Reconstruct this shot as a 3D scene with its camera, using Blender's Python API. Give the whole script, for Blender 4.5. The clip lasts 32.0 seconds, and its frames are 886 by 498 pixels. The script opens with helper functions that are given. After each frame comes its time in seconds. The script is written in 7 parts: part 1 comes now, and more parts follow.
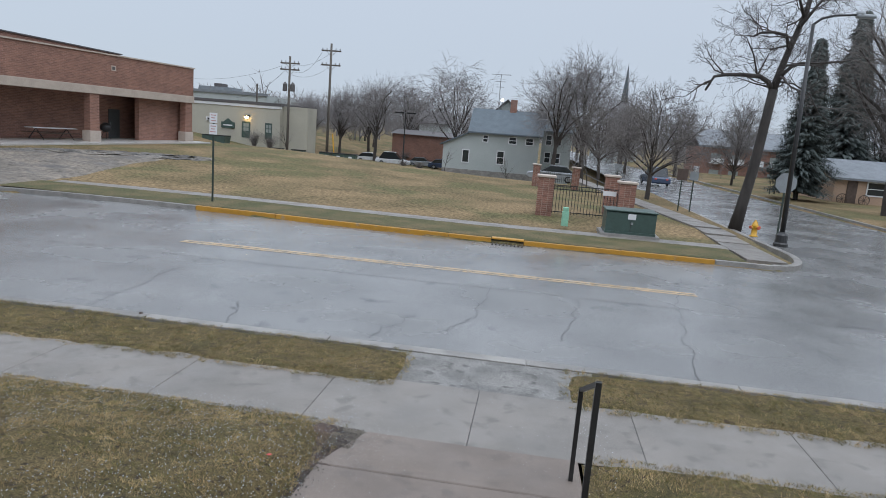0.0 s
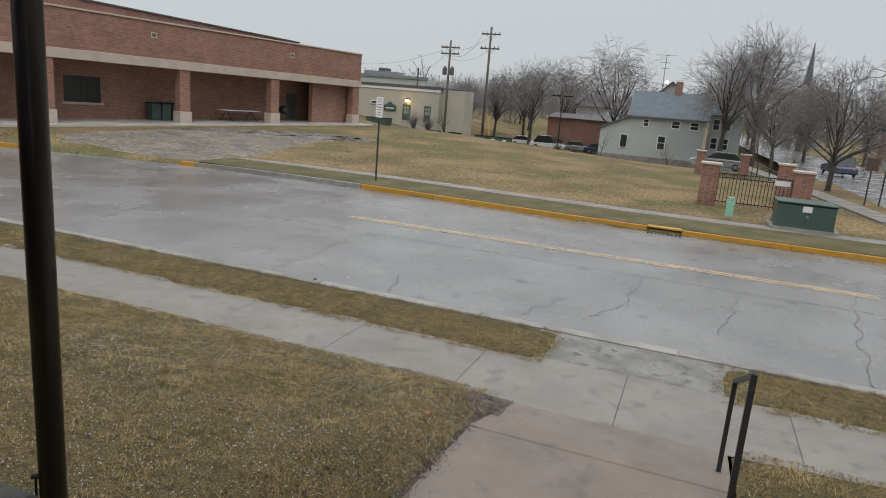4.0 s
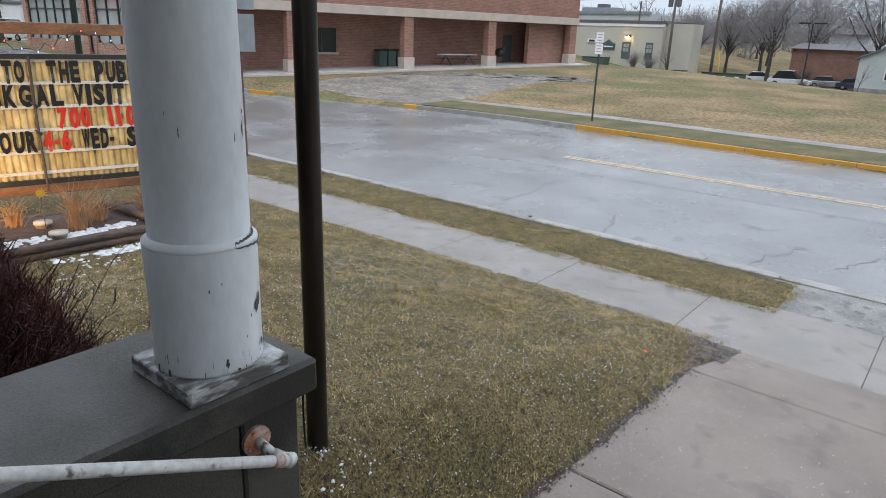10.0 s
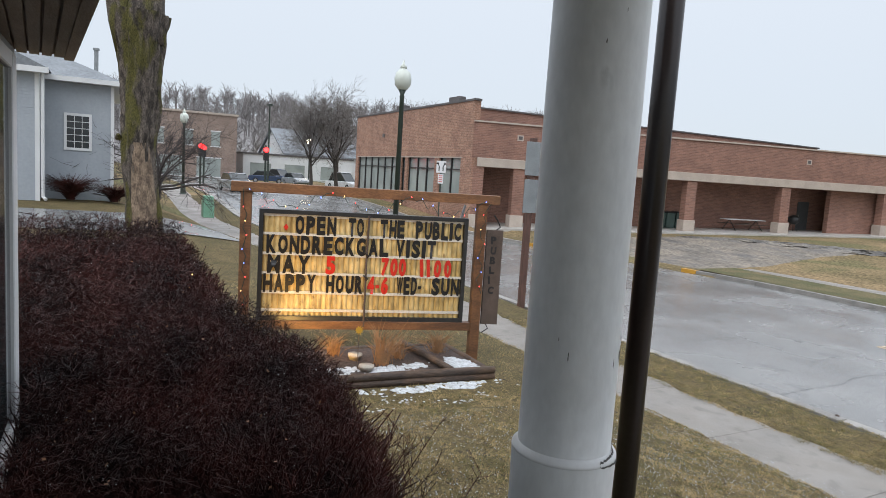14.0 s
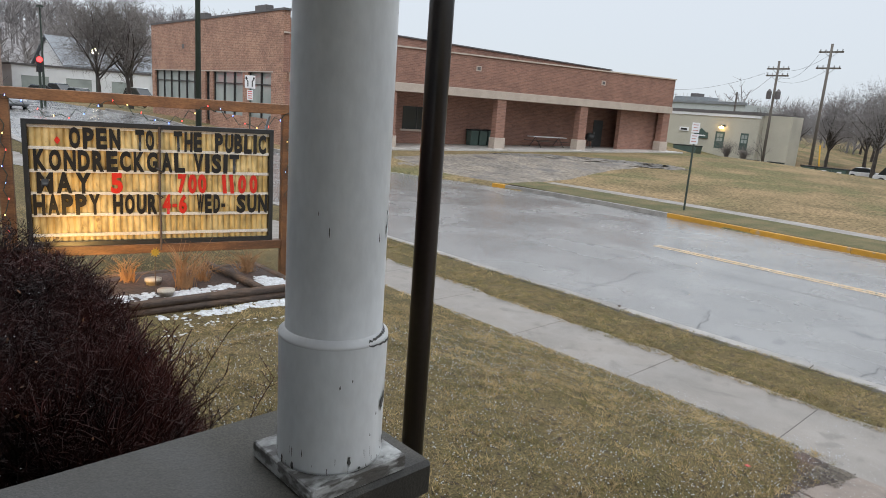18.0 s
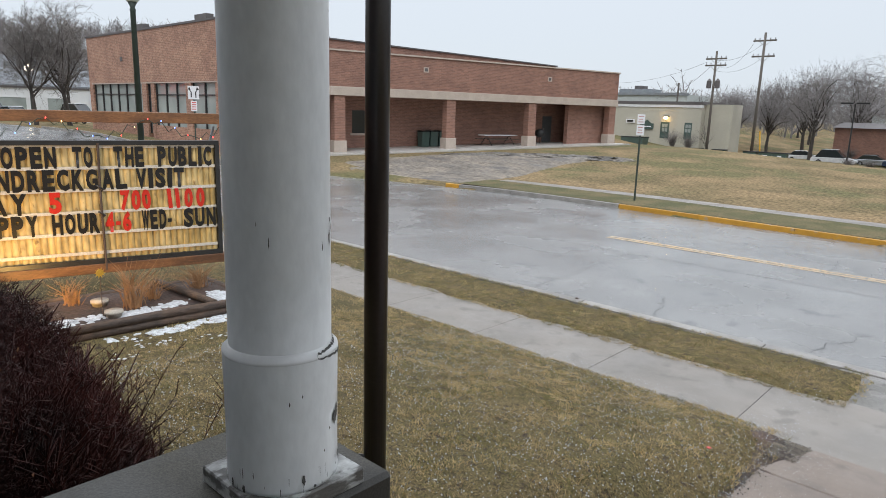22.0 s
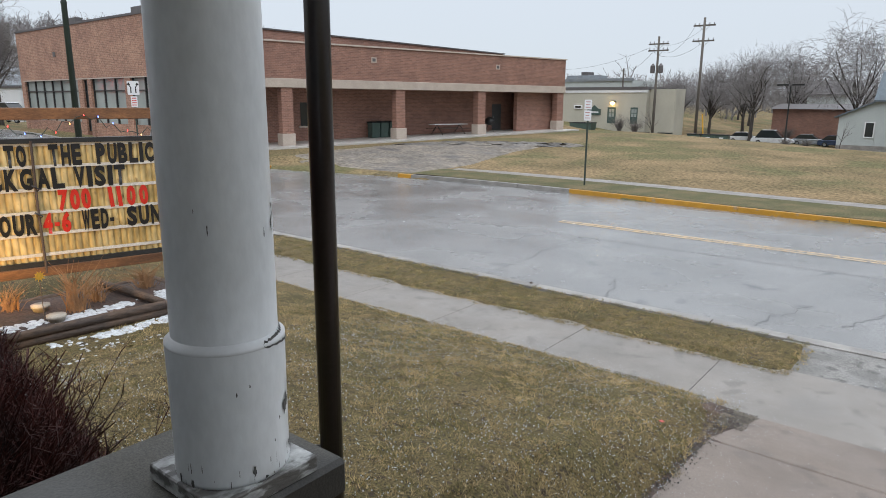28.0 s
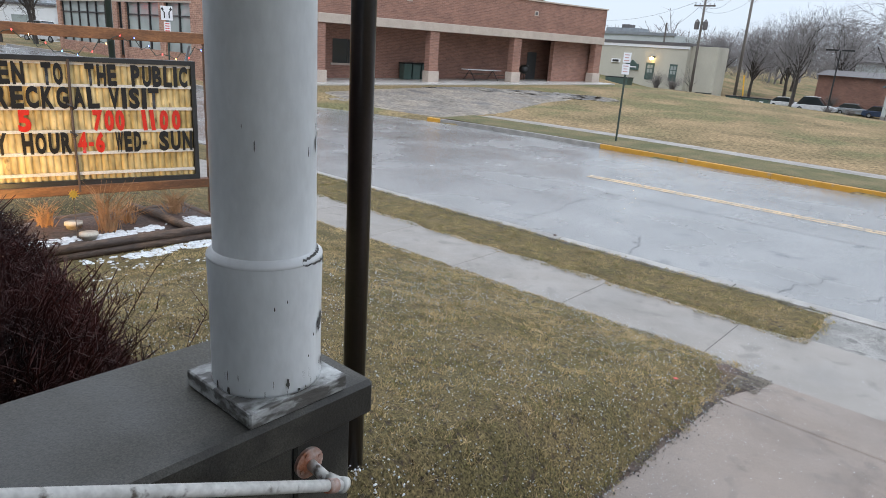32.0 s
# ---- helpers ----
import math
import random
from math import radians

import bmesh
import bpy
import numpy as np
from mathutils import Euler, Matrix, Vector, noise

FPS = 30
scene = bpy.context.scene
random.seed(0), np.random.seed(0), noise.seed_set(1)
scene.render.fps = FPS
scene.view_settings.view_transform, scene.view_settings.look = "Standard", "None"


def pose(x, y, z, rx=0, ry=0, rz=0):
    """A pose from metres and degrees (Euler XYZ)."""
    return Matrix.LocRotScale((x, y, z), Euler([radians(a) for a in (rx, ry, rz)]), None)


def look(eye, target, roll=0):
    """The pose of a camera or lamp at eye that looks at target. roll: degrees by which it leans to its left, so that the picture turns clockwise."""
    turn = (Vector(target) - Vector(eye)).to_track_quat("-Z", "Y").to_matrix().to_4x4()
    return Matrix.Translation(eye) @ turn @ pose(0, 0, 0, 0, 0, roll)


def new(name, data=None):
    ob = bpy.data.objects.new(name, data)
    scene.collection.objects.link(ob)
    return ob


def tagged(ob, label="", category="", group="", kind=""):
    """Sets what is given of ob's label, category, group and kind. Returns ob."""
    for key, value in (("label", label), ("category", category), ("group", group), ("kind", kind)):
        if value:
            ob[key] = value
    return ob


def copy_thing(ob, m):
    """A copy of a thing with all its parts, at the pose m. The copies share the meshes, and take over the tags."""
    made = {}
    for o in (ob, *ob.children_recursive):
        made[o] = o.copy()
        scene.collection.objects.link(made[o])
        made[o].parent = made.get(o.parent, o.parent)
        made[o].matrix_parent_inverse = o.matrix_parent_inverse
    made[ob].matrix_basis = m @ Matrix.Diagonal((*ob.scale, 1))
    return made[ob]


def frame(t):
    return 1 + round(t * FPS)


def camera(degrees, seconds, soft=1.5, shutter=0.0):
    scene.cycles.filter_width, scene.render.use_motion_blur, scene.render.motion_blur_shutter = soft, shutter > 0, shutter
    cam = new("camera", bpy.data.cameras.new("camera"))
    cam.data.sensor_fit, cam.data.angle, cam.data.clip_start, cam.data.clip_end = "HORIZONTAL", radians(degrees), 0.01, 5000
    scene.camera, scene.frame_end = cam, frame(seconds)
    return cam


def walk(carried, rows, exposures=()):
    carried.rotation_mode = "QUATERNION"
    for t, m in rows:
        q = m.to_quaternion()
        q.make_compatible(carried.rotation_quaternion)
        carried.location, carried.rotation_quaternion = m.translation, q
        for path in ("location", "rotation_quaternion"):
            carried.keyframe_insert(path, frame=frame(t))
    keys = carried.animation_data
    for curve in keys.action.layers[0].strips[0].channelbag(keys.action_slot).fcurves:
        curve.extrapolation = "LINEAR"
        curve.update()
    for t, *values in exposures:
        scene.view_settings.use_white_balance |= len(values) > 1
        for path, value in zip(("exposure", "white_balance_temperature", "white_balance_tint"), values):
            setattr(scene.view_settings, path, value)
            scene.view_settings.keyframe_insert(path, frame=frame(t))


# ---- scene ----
PATH = [
    (0, -0.141, 0.451, 3.224, 8.27, -10.06, -4.47),
    (0.5, -0.094, 0.342, 3.293, 7.13, -8.36, -3.42),
    (1, -0.093, 0.268, 3.310, 7.42, -7.90, -2.71),
    (1.5, -0.102, 0.250, 3.301, 8.67, -8.48, -2.93),
    (2, -0.110, 0.253, 3.308, 10.19, -8.70, -2.46),
    (2.5, -0.108, 0.209, 3.306, 11.24, -9.04, -2.29),
    (3, -0.154, 0.177, 3.285, 14.06, -8.98, -3.12),
    (3.5, -0.154, 0.100, 3.245, 17.97, -9.90, -3.62),
    (4, -0.134, 0.096, 3.250, 21.58, -12.55, -4.60),
    (4.5, -0.190, 0.070, 3.185, 29.60, -16.10, -2.10),
    (6.5, -0.217, 0.027, 3.132, 39.80, -18.80, -1.37),
    (7, -0.233, 0.039, 3.109, 38.87, -19.89, -1.02),
    (7.5, -0.237, 0.043, 3.104, 39.25, -18.65, -1.57),
    (8, -0.235, 0.043, 3.110, 39.54, -17.93, -1.15),
    (8.5, -0.219, 0.037, 3.112, 39.76, -17.85, -1.42),
    (9, -0.236, 0.043, 3.102, 39.43, -18.45, -1.99),
    (9.5, -0.210, 0.027, 3.112, 39.42, -18.54, -1.72),
    (10, -0.216, 0.026, 3.108, 39.59, -18.35, -1.92),
    (10.5, -0.216, 0.028, 3.109, 40.09, -18.42, -2.28),
    (11, -0.223, 0.038, 3.106, 40.37, -19.03, -2.10),
    (11.5, -0.236, 0.042, 3.096, 40.89, -20.36, -2.21),
    (12, -0.297, 0.014, 3.109, 44.76, -19.29, -2.58),
    (12.5, -0.432, -0.011, 3.154, 56.54, -13.20, -3.36),
    (13, -0.384, -0.149, 3.237, 59.96, -10.75, -3.94),
    (13.5, -0.378, -0.231, 3.297, 61.86, -7.05, -2.47),
    (14, -0.351, -0.261, 3.317, 62.81, -6.43, -3.64),
    (14.5, -0.336, -0.254, 3.292, 60.99, -7.21, -4.49),
    (16.5, -0.350, -0.154, 3.213, 55.19, -9.50, -5.04),
    (17, -0.345, -0.123, 3.209, 52.77, -9.77, -4.72),
    (17.5, -0.372, -0.075, 3.199, 48.20, -10.37, -4.61),
    (18, -0.356, -0.051, 3.179, 47.23, -12.21, -4.07),
    (18.5, -0.376, -0.012, 3.154, 45.62, -13.77, -4.57),
    (19, -0.366, -0.007, 3.155, 44.61, -13.58, -4.34),
    (19.5, -0.368, -0.010, 3.148, 44.80, -12.93, -4.12),
    (20, -0.346, -0.021, 3.158, 44.13, -12.71, -3.67),
    (20.5, -0.365, -0.015, 3.150, 44.16, -12.80, -3.47),
    (21, -0.364, -0.012, 3.155, 44.16, -13.12, -2.95),
    (21.5, -0.374, -0.003, 3.156, 44.01, -13.41, -2.22),
    (22, -0.369, 0.003, 3.174, 42.95, -11.85, -1.64),
    (22.5, -0.291, -0.019, 3.194, 40.48, -11.54, -1.08),
    (23, -0.300, 0.019, 3.174, 37.70, -12.67, -1.20),
    (23.5, -0.281, 0.025, 3.172, 35.50, -12.59, -0.10),
    (24, -0.300, 0.040, 3.175, 35.41, -12.67, -0.88),
    (24.5, -0.317, 0.040, 3.166, 35.69, -12.68, -0.64),
    (25, -0.293, 0.021, 3.173, 36.26, -13.47, -1.49),
    (25.5, -0.344, 0.040, 3.152, 36.74, -14.43, -1.50),
    (27.5, -0.364, 0.052, 3.146, 37.51, -13.04, -0.98),
    (28, -0.352, 0.022, 3.149, 38.67, -12.61, -0.36),
    (28.5, -0.311, -0.023, 3.164, 40.52, -12.47, -0.60),
    (29, -0.344, -0.011, 3.145, 40.04, -14.14, -2.42),
    (29.5, -0.322, -0.018, 3.142, 40.02, -15.56, -4.19),
    (30, -0.355, 0.004, 3.118, 41.74, -16.66, -5.00),
    (30.5, -0.427, 0.022, 3.061, 43.95, -17.04, -4.75),
    (31, -0.390, -0.004, 3.075, 43.63, -16.82, -4.69),
    (31.5, -0.354, -0.023, 3.092, 42.67, -16.83, -4.48),
    (32, -0.367, -0.024, 3.110, 41.52, -17.28, -3.66),
]
cam = camera(68.18, 32.0, soft=0.9)
walk(cam, [(t, pose(x, y, z, 90 + p, r, w)) for t, x, y, z, w, p, r in PATH],
     [(0, 0.06, 6000, 10), (1, -0.04, 6250, 10), (2, -0.09, 6800, 10), (4, 0.0, 6750, 10), (6.5, 0.45, 6100, 10), (11.5, 0.48, 6000, 10), (12, 0.65, 6000, 10), (13, 0.58, 6100, 10), (14, 0.42, 6350, 10), (17, 0.38, 6450, 10), (21, 0.44, 6500, 10), (23, 0.42, 6350, 10), (24, 0.16, 6450, 10), (26, 0.25, 6400, 10), (28, 0.36, 6350, 10), (29, 0.22, 6400, 10), (30, 0.42, 6350, 10), (31, 0.6, 6100, 10), (32, 0.58, 6050, 10)])

# ---- world and light: a grey, rainy sky ----
world = bpy.data.worlds.new("overcast_sky")
scene.world = world
world.use_nodes = True
wn, wl = world.node_tree.nodes, world.node_tree.links
wn.clear()
w_out, w_bg, w_sky = wn.new("ShaderNodeOutputWorld"), wn.new("ShaderNodeBackground"), wn.new("ShaderNodeTexSky")
w_sky.sky_type, w_sky.sun_disc, w_sky.sun_elevation, w_sky.sun_rotation = "NISHITA", False, radians(35), radians(120)
w_scale, w_mix, w_grad, w_co, w_sep = (wn.new("ShaderNodeVectorMath"), wn.new("ShaderNodeMix"), wn.new("ShaderNodeValToRGB"),
                                       wn.new("ShaderNodeTexCoord"), wn.new("ShaderNodeSeparateXYZ"))
w_scale.operation = "SCALE"
w_scale.inputs["Scale"].default_value = 0.1
wl.new(w_sky.outputs["Color"], w_scale.inputs[0])
wl.new(w_co.outputs["Generated"], w_sep.inputs[0])
wl.new(w_sep.outputs["Z"], w_grad.inputs["Fac"])
ramp_stops = w_grad.color_ramp.elements
ramp_stops[0].color = (0.53, 0.575, 0.625, 1)
ramp_stops[1].color, ramp_stops[1].position = (1.9, 1.98, 2.1, 1), 1.0
low = ramp_stops.new(0.32)
low.color = (0.615, 0.655, 0.705, 1)
w_mix.data_type = "RGBA"
w_mix.inputs["Factor"].default_value = 0.93
wl.new(w_scale.outputs[0], w_mix.inputs["A"])
wl.new(w_grad.outputs["Color"], w_mix.inputs["B"])
wl.new(w_mix.outputs["Result"], w_bg.inputs["Color"])
w_bg.inputs["Strength"].default_value = 1.0
wl.new(w_bg.outputs["Background"], w_out.inputs["Surface"])
sun = new("sun", bpy.data.lights.new("sun", "SUN"))
sun.data.energy, sun.data.angle, sun.data.color = 0.7, radians(40), (1.0, 0.97, 0.93)
sun.matrix_world = look((20, -12, 40), (0, 15, 0))

# ---- materials ----


def mat(name, colour, rough=0.7, other=None, scale=3.0, amount=0.5, bump=0.0, bump_scale=40.0, metal=0.0, rand=0.0, spec=0.5,
        fine=60.0, fine_amount=0.15, wet=0.0, wet_scale=0.6, coord="Object", stretch=(1, 1, 1), third=None, third_scale=1.0, third_at=0.6, emit=0.0, bricks=False):
    """A surface: two colours by a large noise, a fine grain, a third colour in patches, bump, and wet patches in the gloss."""
    m = bpy.data.materials.new(name)
    m.use_nodes = True
    n, l = m.node_tree.nodes, m.node_tree.links
    b = n["Principled BSDF"]
    b.inputs["Roughness"].default_value = rough
    b.inputs["Metallic"].default_value = metal
    b.inputs["Specular IOR Level"].default_value = spec
    co = n.new("ShaderNodeTexCoord")
    mp = n.new("ShaderNodeMapping")
    mp.inputs["Scale"].default_value = stretch
    l.new(co.outputs[coord], mp.inputs[0])

    def tex(s, detail=4.0):
        t = n.new("ShaderNodeTexNoise")
        t.inputs["Scale"].default_value = s
        t.inputs["Detail"].default_value = detail
        l.new(mp.outputs[0], t.inputs["Vector"])
        return t

    def ramp(src, a, c):
        r = n.new("ShaderNodeMapRange")
        r.inputs["From Min"].default_value, r.inputs["From Max"].default_value = a, c
        l.new(src, r.inputs["Value"])
        return r.outputs[0]

    def mix(fac, a, c, kind="MIX"):
        x = n.new("ShaderNodeMix")
        x.data_type, x.blend_type = "RGBA", kind
        for key, v in (("Factor", fac), ("A", a), ("B", c)):
            if isinstance(v, (tuple, float, int)):
                x.inputs[key].default_value = v if not isinstance(v, tuple) else (*v[:3], 1)
            else:
                l.new(v, x.inputs[key])
        return x.outputs["Result"]

    out = mix(ramp(tex(scale).outputs["Fac"], 0.5 - 0.25 / max(amount, 0.01) * 0.5, 0.5 + 0.25 / max(amount, 0.01) * 0.5), colour, other or tuple(c * 0.75 for c in colour))
    if third:
        out = mix(ramp(tex(third_scale, 6).outputs["Fac"], third_at - 0.04, third_at + 0.06), out, third)
    if fine_amount:
        g = mix(ramp(tex(fine, 2).outputs["Fac"], 0.3, 0.7), (1 - fine_amount,) * 3, (1 + fine_amount,) * 3)
        out = mix(1.0, out, g, "MULTIPLY")
    if bricks:
        axes, plan = n.new("ShaderNodeSeparateXYZ"), n.new("ShaderNodeMath")
        laid, wall = n.new("ShaderNodeCombineXYZ"), n.new("ShaderNodeTexBrick")
        l.new(co.outputs["Object"], axes.inputs[0])
        plan.operation = "ADD"
        l.new(axes.outputs["X"], plan.inputs[0])
        l.new(axes.outputs["Y"], plan.inputs[1])
        l.new(plan.outputs[0], laid.inputs[0])
        l.new(axes.outputs["Z"], laid.inputs[1])
        l.new(laid.outputs[0], wall.inputs["Vector"])
        wall.inputs["Scale"].default_value = 1.0
        wall.inputs["Brick Width"].default_value, wall.inputs["Row Height"].default_value = 0.30, 0.10
        wall.inputs["Mortar Size"].default_value, wall.inputs["Mortar Smooth"].default_value = 0.012, 0.3
        wall.inputs["Color1"].default_value, wall.inputs["Color2"].default_value = (1.16, 1.14, 1.12, 1), (0.78, 0.78, 0.78, 1)
        wall.inputs["Mortar"].default_value = (1.25, 1.45, 1.55, 1)
        out = mix(1.0, out, wall.outputs["Color"], "MULTIPLY")
    if rand:
        oi = n.new("ShaderNodeObjectInfo")
        r = n.new("ShaderNodeMapRange")
        r.inputs["To Min"].default_value, r.inputs["To Max"].default_value = 1 - rand, 1 + rand
        l.new(oi.outputs["Random"], r.inputs["Value"])
        cc = n.new("ShaderNodeCombineXYZ")
        for k in range(3):
            l.new(r.outputs[0], cc.inputs[k])
        out = mix(1.0, out, cc.outputs[0], "MULTIPLY")
    l.new(out, b.inputs["Base Color"])
    if wet:
        r = n.new("ShaderNodeMapRange")
        r.inputs["From Min"].default_value, r.inputs["From Max"].default_value = 0.4, 0.62
        r.inputs["To Min"].default_value, r.inputs["To Max"].default_value = rough, wet
        l.new(tex(wet_scale, 5).outputs["Fac"], r.inputs["Value"])
        l.new(r.outputs[0], b.inputs["Roughness"])
    if bump:
        bp = n.new("ShaderNodeBump")
        bp.inputs["Strength"].default_value = min(bump, 1.0)
        bp.inputs["Distance"].default_value = 0.02 if bump_scale < 30 else 0.006
        l.new(tex(bump_scale, 5).outputs["Fac"], bp.inputs["Height"])
        l.new(bp.outputs[0], b.inputs["Normal"])
    if emit:
        b.inputs["Emission Color"].default_value = (*colour, 1)
        b.inputs["Emission Strength"].default_value = emit
    return m


def glow(name, colour, strength):
    m = bpy.data.materials.new(name)
    m.use_nodes = True
    b = m.node_tree.nodes["Principled BSDF"]
    b.inputs["Base Color"].default_value = (*colour, 1)
    b.inputs["Emission Color"].default_value = (*colour, 1)
    b.inputs["Emission Strength"].default_value = strength
    return m


M = {}
M["asphalt"] = mat("wet_asphalt", (0.205, 0.203, 0.198), 0.30, (0.15, 0.149, 0.146), 0.5, 0.7, 0.55, 60, wet=0.11, wet_scale=0.4, fine=55, fine_amount=0.42, spec=0.5, third=(0.115, 0.116, 0.117), third_scale=1.4, third_at=0.66)
M["gravel"] = mat("wet_muddy_gravel", (0.175, 0.148, 0.116), 0.85, (0.115, 0.10, 0.083), 0.9, 1.0, 1.0, 12, wet=0.55, wet_scale=0.7, fine=6, fine_amount=0.5, third=(0.075, 0.067, 0.06), third_scale=0.7, third_at=0.6, stretch=(0.8, 1.0, 1))
M["dark_soil"] = mat("wet_dark_soil", (0.085, 0.077, 0.068), 0.7, (0.15, 0.13, 0.105), 0.9, 1.4, 1.0, 12, wet=0.45, fine=9, fine_amount=0.55, stretch=(0.5, 1.6, 1), third=(0.045, 0.042, 0.040), third_scale=1.6, third_at=0.56)
M["crack"] = mat("tar_crack", (0.05, 0.05, 0.052), 0.4)
M["walk"] = mat("wet_pavement_concrete", (0.205, 0.186, 0.166), 0.6, (0.165, 0.151, 0.135), 1.1, 0.8, 0.3, 90, rand=0.07, wet=0.38, wet_scale=1.3, fine=150, fine_amount=0.26, third=(0.145, 0.132, 0.118), third_scale=3.6, third_at=0.60)
M["pale_walk"] = mat("pale_wet_concrete", (0.42, 0.40, 0.375), 0.5, (0.34, 0.325, 0.305), 0.9, 0.8, 0.3, 70, rand=0.06, wet=0.3, wet_scale=0.8, fine=60, fine_amount=0.15)
M["apron"] = mat("rough_weathered_concrete", (0.20, 0.192, 0.178), 0.7, (0.135, 0.13, 0.12), 2.2, 1.2, 0.8, 45, wet=0.4, wet_scale=1.6, fine=60, fine_amount=0.5, third=(0.09, 0.085, 0.078), third_scale=5.0, third_at=0.6)
M["path"] = mat("tan_concrete", (0.195, 0.158, 0.131), 0.65, (0.15, 0.122, 0.102), 1.0, 0.8, 0.35, 80, rand=0.05, wet=0.42, wet_scale=1.5, fine=150, fine_amount=0.3, third=(0.135, 0.110, 0.093), third_scale=3.4, third_at=0.60)
M["kerb"] = mat("kerb_concrete", (0.27, 0.255, 0.235), 0.55, (0.18, 0.17, 0.158), 2.0, 0.9, 0.4, 60, rand=0.1, wet=0.3, fine=50, fine_amount=0.25)
M["yellow"] = mat("yellow_kerb_paint", (0.47, 0.24, 0.022), 0.45, (0.38, 0.19, 0.02), 4.0, 0.6, 0.25, 60, third=(0.25, 0.23, 0.2), third_scale=3.0, third_at=0.66, rand=0.08)
M["line"] = mat("faded_orange_line_paint", (0.50, 0.35, 0.19), 0.45, (0.36, 0.27, 0.165), 4.0, 1.0, wet=0.15, third=(0.19, 0.18, 0.165), third_scale=9.0, third_at=0.58)
M["lawn"] = mat("winter_lawn", (0.076, 0.063, 0.026), 0.9, (0.115, 0.086, 0.040), 1.3, 0.8, 1.0, 60, fine=60, fine_amount=0.85, third=(0.040, 0.029, 0.020), third_scale=15.0, third_at=0.60, spec=0.2)
M["verge"] = mat("green_brown_verge_grass", (0.075, 0.075, 0.034), 0.9, (0.13, 0.105, 0.055), 0.9, 1.1, 0.9, 30, fine=22, fine_amount=0.5, spec=0.2)
M["lot"] = mat("tan_dormant_grass", (0.215, 0.155, 0.085), 0.95, (0.135, 0.105, 0.055), 0.28, 1.1, 0.9, 24, fine=8, fine_amount=0.5, third=(0.115, 0.105, 0.05), third_scale=0.17, third_at=0.53, spec=0.15)
M["mulch"] = mat("wet_mulch", (0.075, 0.045, 0.033), 0.75, (0.038, 0.027, 0.023), 2.0, 0.9, 1.0, 22, fine=30, fine_amount=0.5)
M["brick"] = mat("red_brown_brick", (0.268, 0.14, 0.103), 0.8, (0.205, 0.108, 0.08), 0.8, 0.7, 0.3, 60, rand=0.05, fine=25, fine_amount=0.2, bricks=True)
M["brick_piece"] = mat("red_brown_brick_pieces", (0.268, 0.14, 0.103), 0.8, (0.195, 0.102, 0.076), 0.8, 0.7, 0.3, 60, rand=0.2, fine=25, fine_amount=0.2)
M["brick_old"] = mat("orange_brown_brick", (0.33, 0.185, 0.125), 0.8, (0.24, 0.128, 0.09), 0.9, 0.8, 0.3, 50, rand=0.05, fine=9, fine_amount=0.25, bricks=True)
# brown brick of the far corner building, greyed to imitate haze
M["brown_brick"] = mat("haze_greyed_brown_brick", (0.26, 0.19, 0.155), 0.8, (0.21, 0.15, 0.125), 0.6, 0.7, fine=6, fine_amount=0.2, bricks=True)
M["stone"] = mat("pale_stone_band", (0.46, 0.39, 0.33), 0.7, (0.38, 0.32, 0.27), 1.5, 0.6, 0.2, 40, rand=0.05)
M["concrete"] = mat("grey_cast_concrete", (0.062, 0.057, 0.045), 0.68, (0.040, 0.037, 0.030), 2.2, 1.0, 0.25, 120, wet=0.42, wet_scale=2.2, fine=210, fine_amount=0.45, third=(0.022, 0.020, 0.016), third_scale=2.6, third_at=0.57)
M["white_paint"] = mat("weathered_white_paint", (0.70, 0.715, 0.72), 0.38, (0.60, 0.62, 0.63), 2.5, 0.7, 0.14, 11, fine=40, fine_amount=0.05, third=(0.42, 0.43, 0.43), third_scale=9.0, third_at=0.73, stretch=(1, 1, 0.45))
M["bare_wood"] = mat("peeled_grey_wood", (0.055, 0.055, 0.055), 0.8, (0.1, 0.095, 0.085), 9.0, 0.8, 0.6, 60, stretch=(4, 4, 1))
M["plinth_paint"] = mat("flaking_white_plinth_paint", (0.50, 0.51, 0.50), 0.5, (0.20, 0.20, 0.195), 16, 1.0, 0.6, 60, third=(0.09, 0.085, 0.078), third_scale=24.0, third_at=0.5, stretch=(0.9, 0.55, 1.6))
M["black_steel"] = mat("wet_black_steel", (0.012, 0.010, 0.010), 0.3, (0.025, 0.016, 0.014), 3.0, 0.6, 0.15, 30, spec=0.5)
M["black_paint"] = mat("black_paint", (0.015, 0.015, 0.016), 0.4, (0.03, 0.03, 0.03), 4, 0.5)
M["rust"] = mat("rusty_flange", (0.33, 0.12, 0.055), 0.8, (0.5, 0.42, 0.38), 22, 0.8, 0.6, 60)
M["rail_white"] = mat("chipped_white_rail_paint", (0.70, 0.69, 0.66), 0.42, (0.58, 0.57, 0.54), 7, 0.7, 0.25, 60, third=(0.12, 0.1, 0.08), third_scale=24, third_at=0.64)
M["timber"] = mat("brown_treated_timber", (0.22, 0.10, 0.04), 0.55, (0.115, 0.052, 0.023), 3.0, 1.0, 0.4, 30, stretch=(0.6, 1, 2), rand=0.15, fine=40, fine_amount=0.25)
M["log"] = mat("dark_landscape_timber", (0.10, 0.06, 0.036), 0.7, (0.045, 0.031, 0.024), 4.0, 1.0, 0.8, 25, rand=0.2, stretch=(1, 0.4, 1.5), fine=30, fine_amount=0.3)
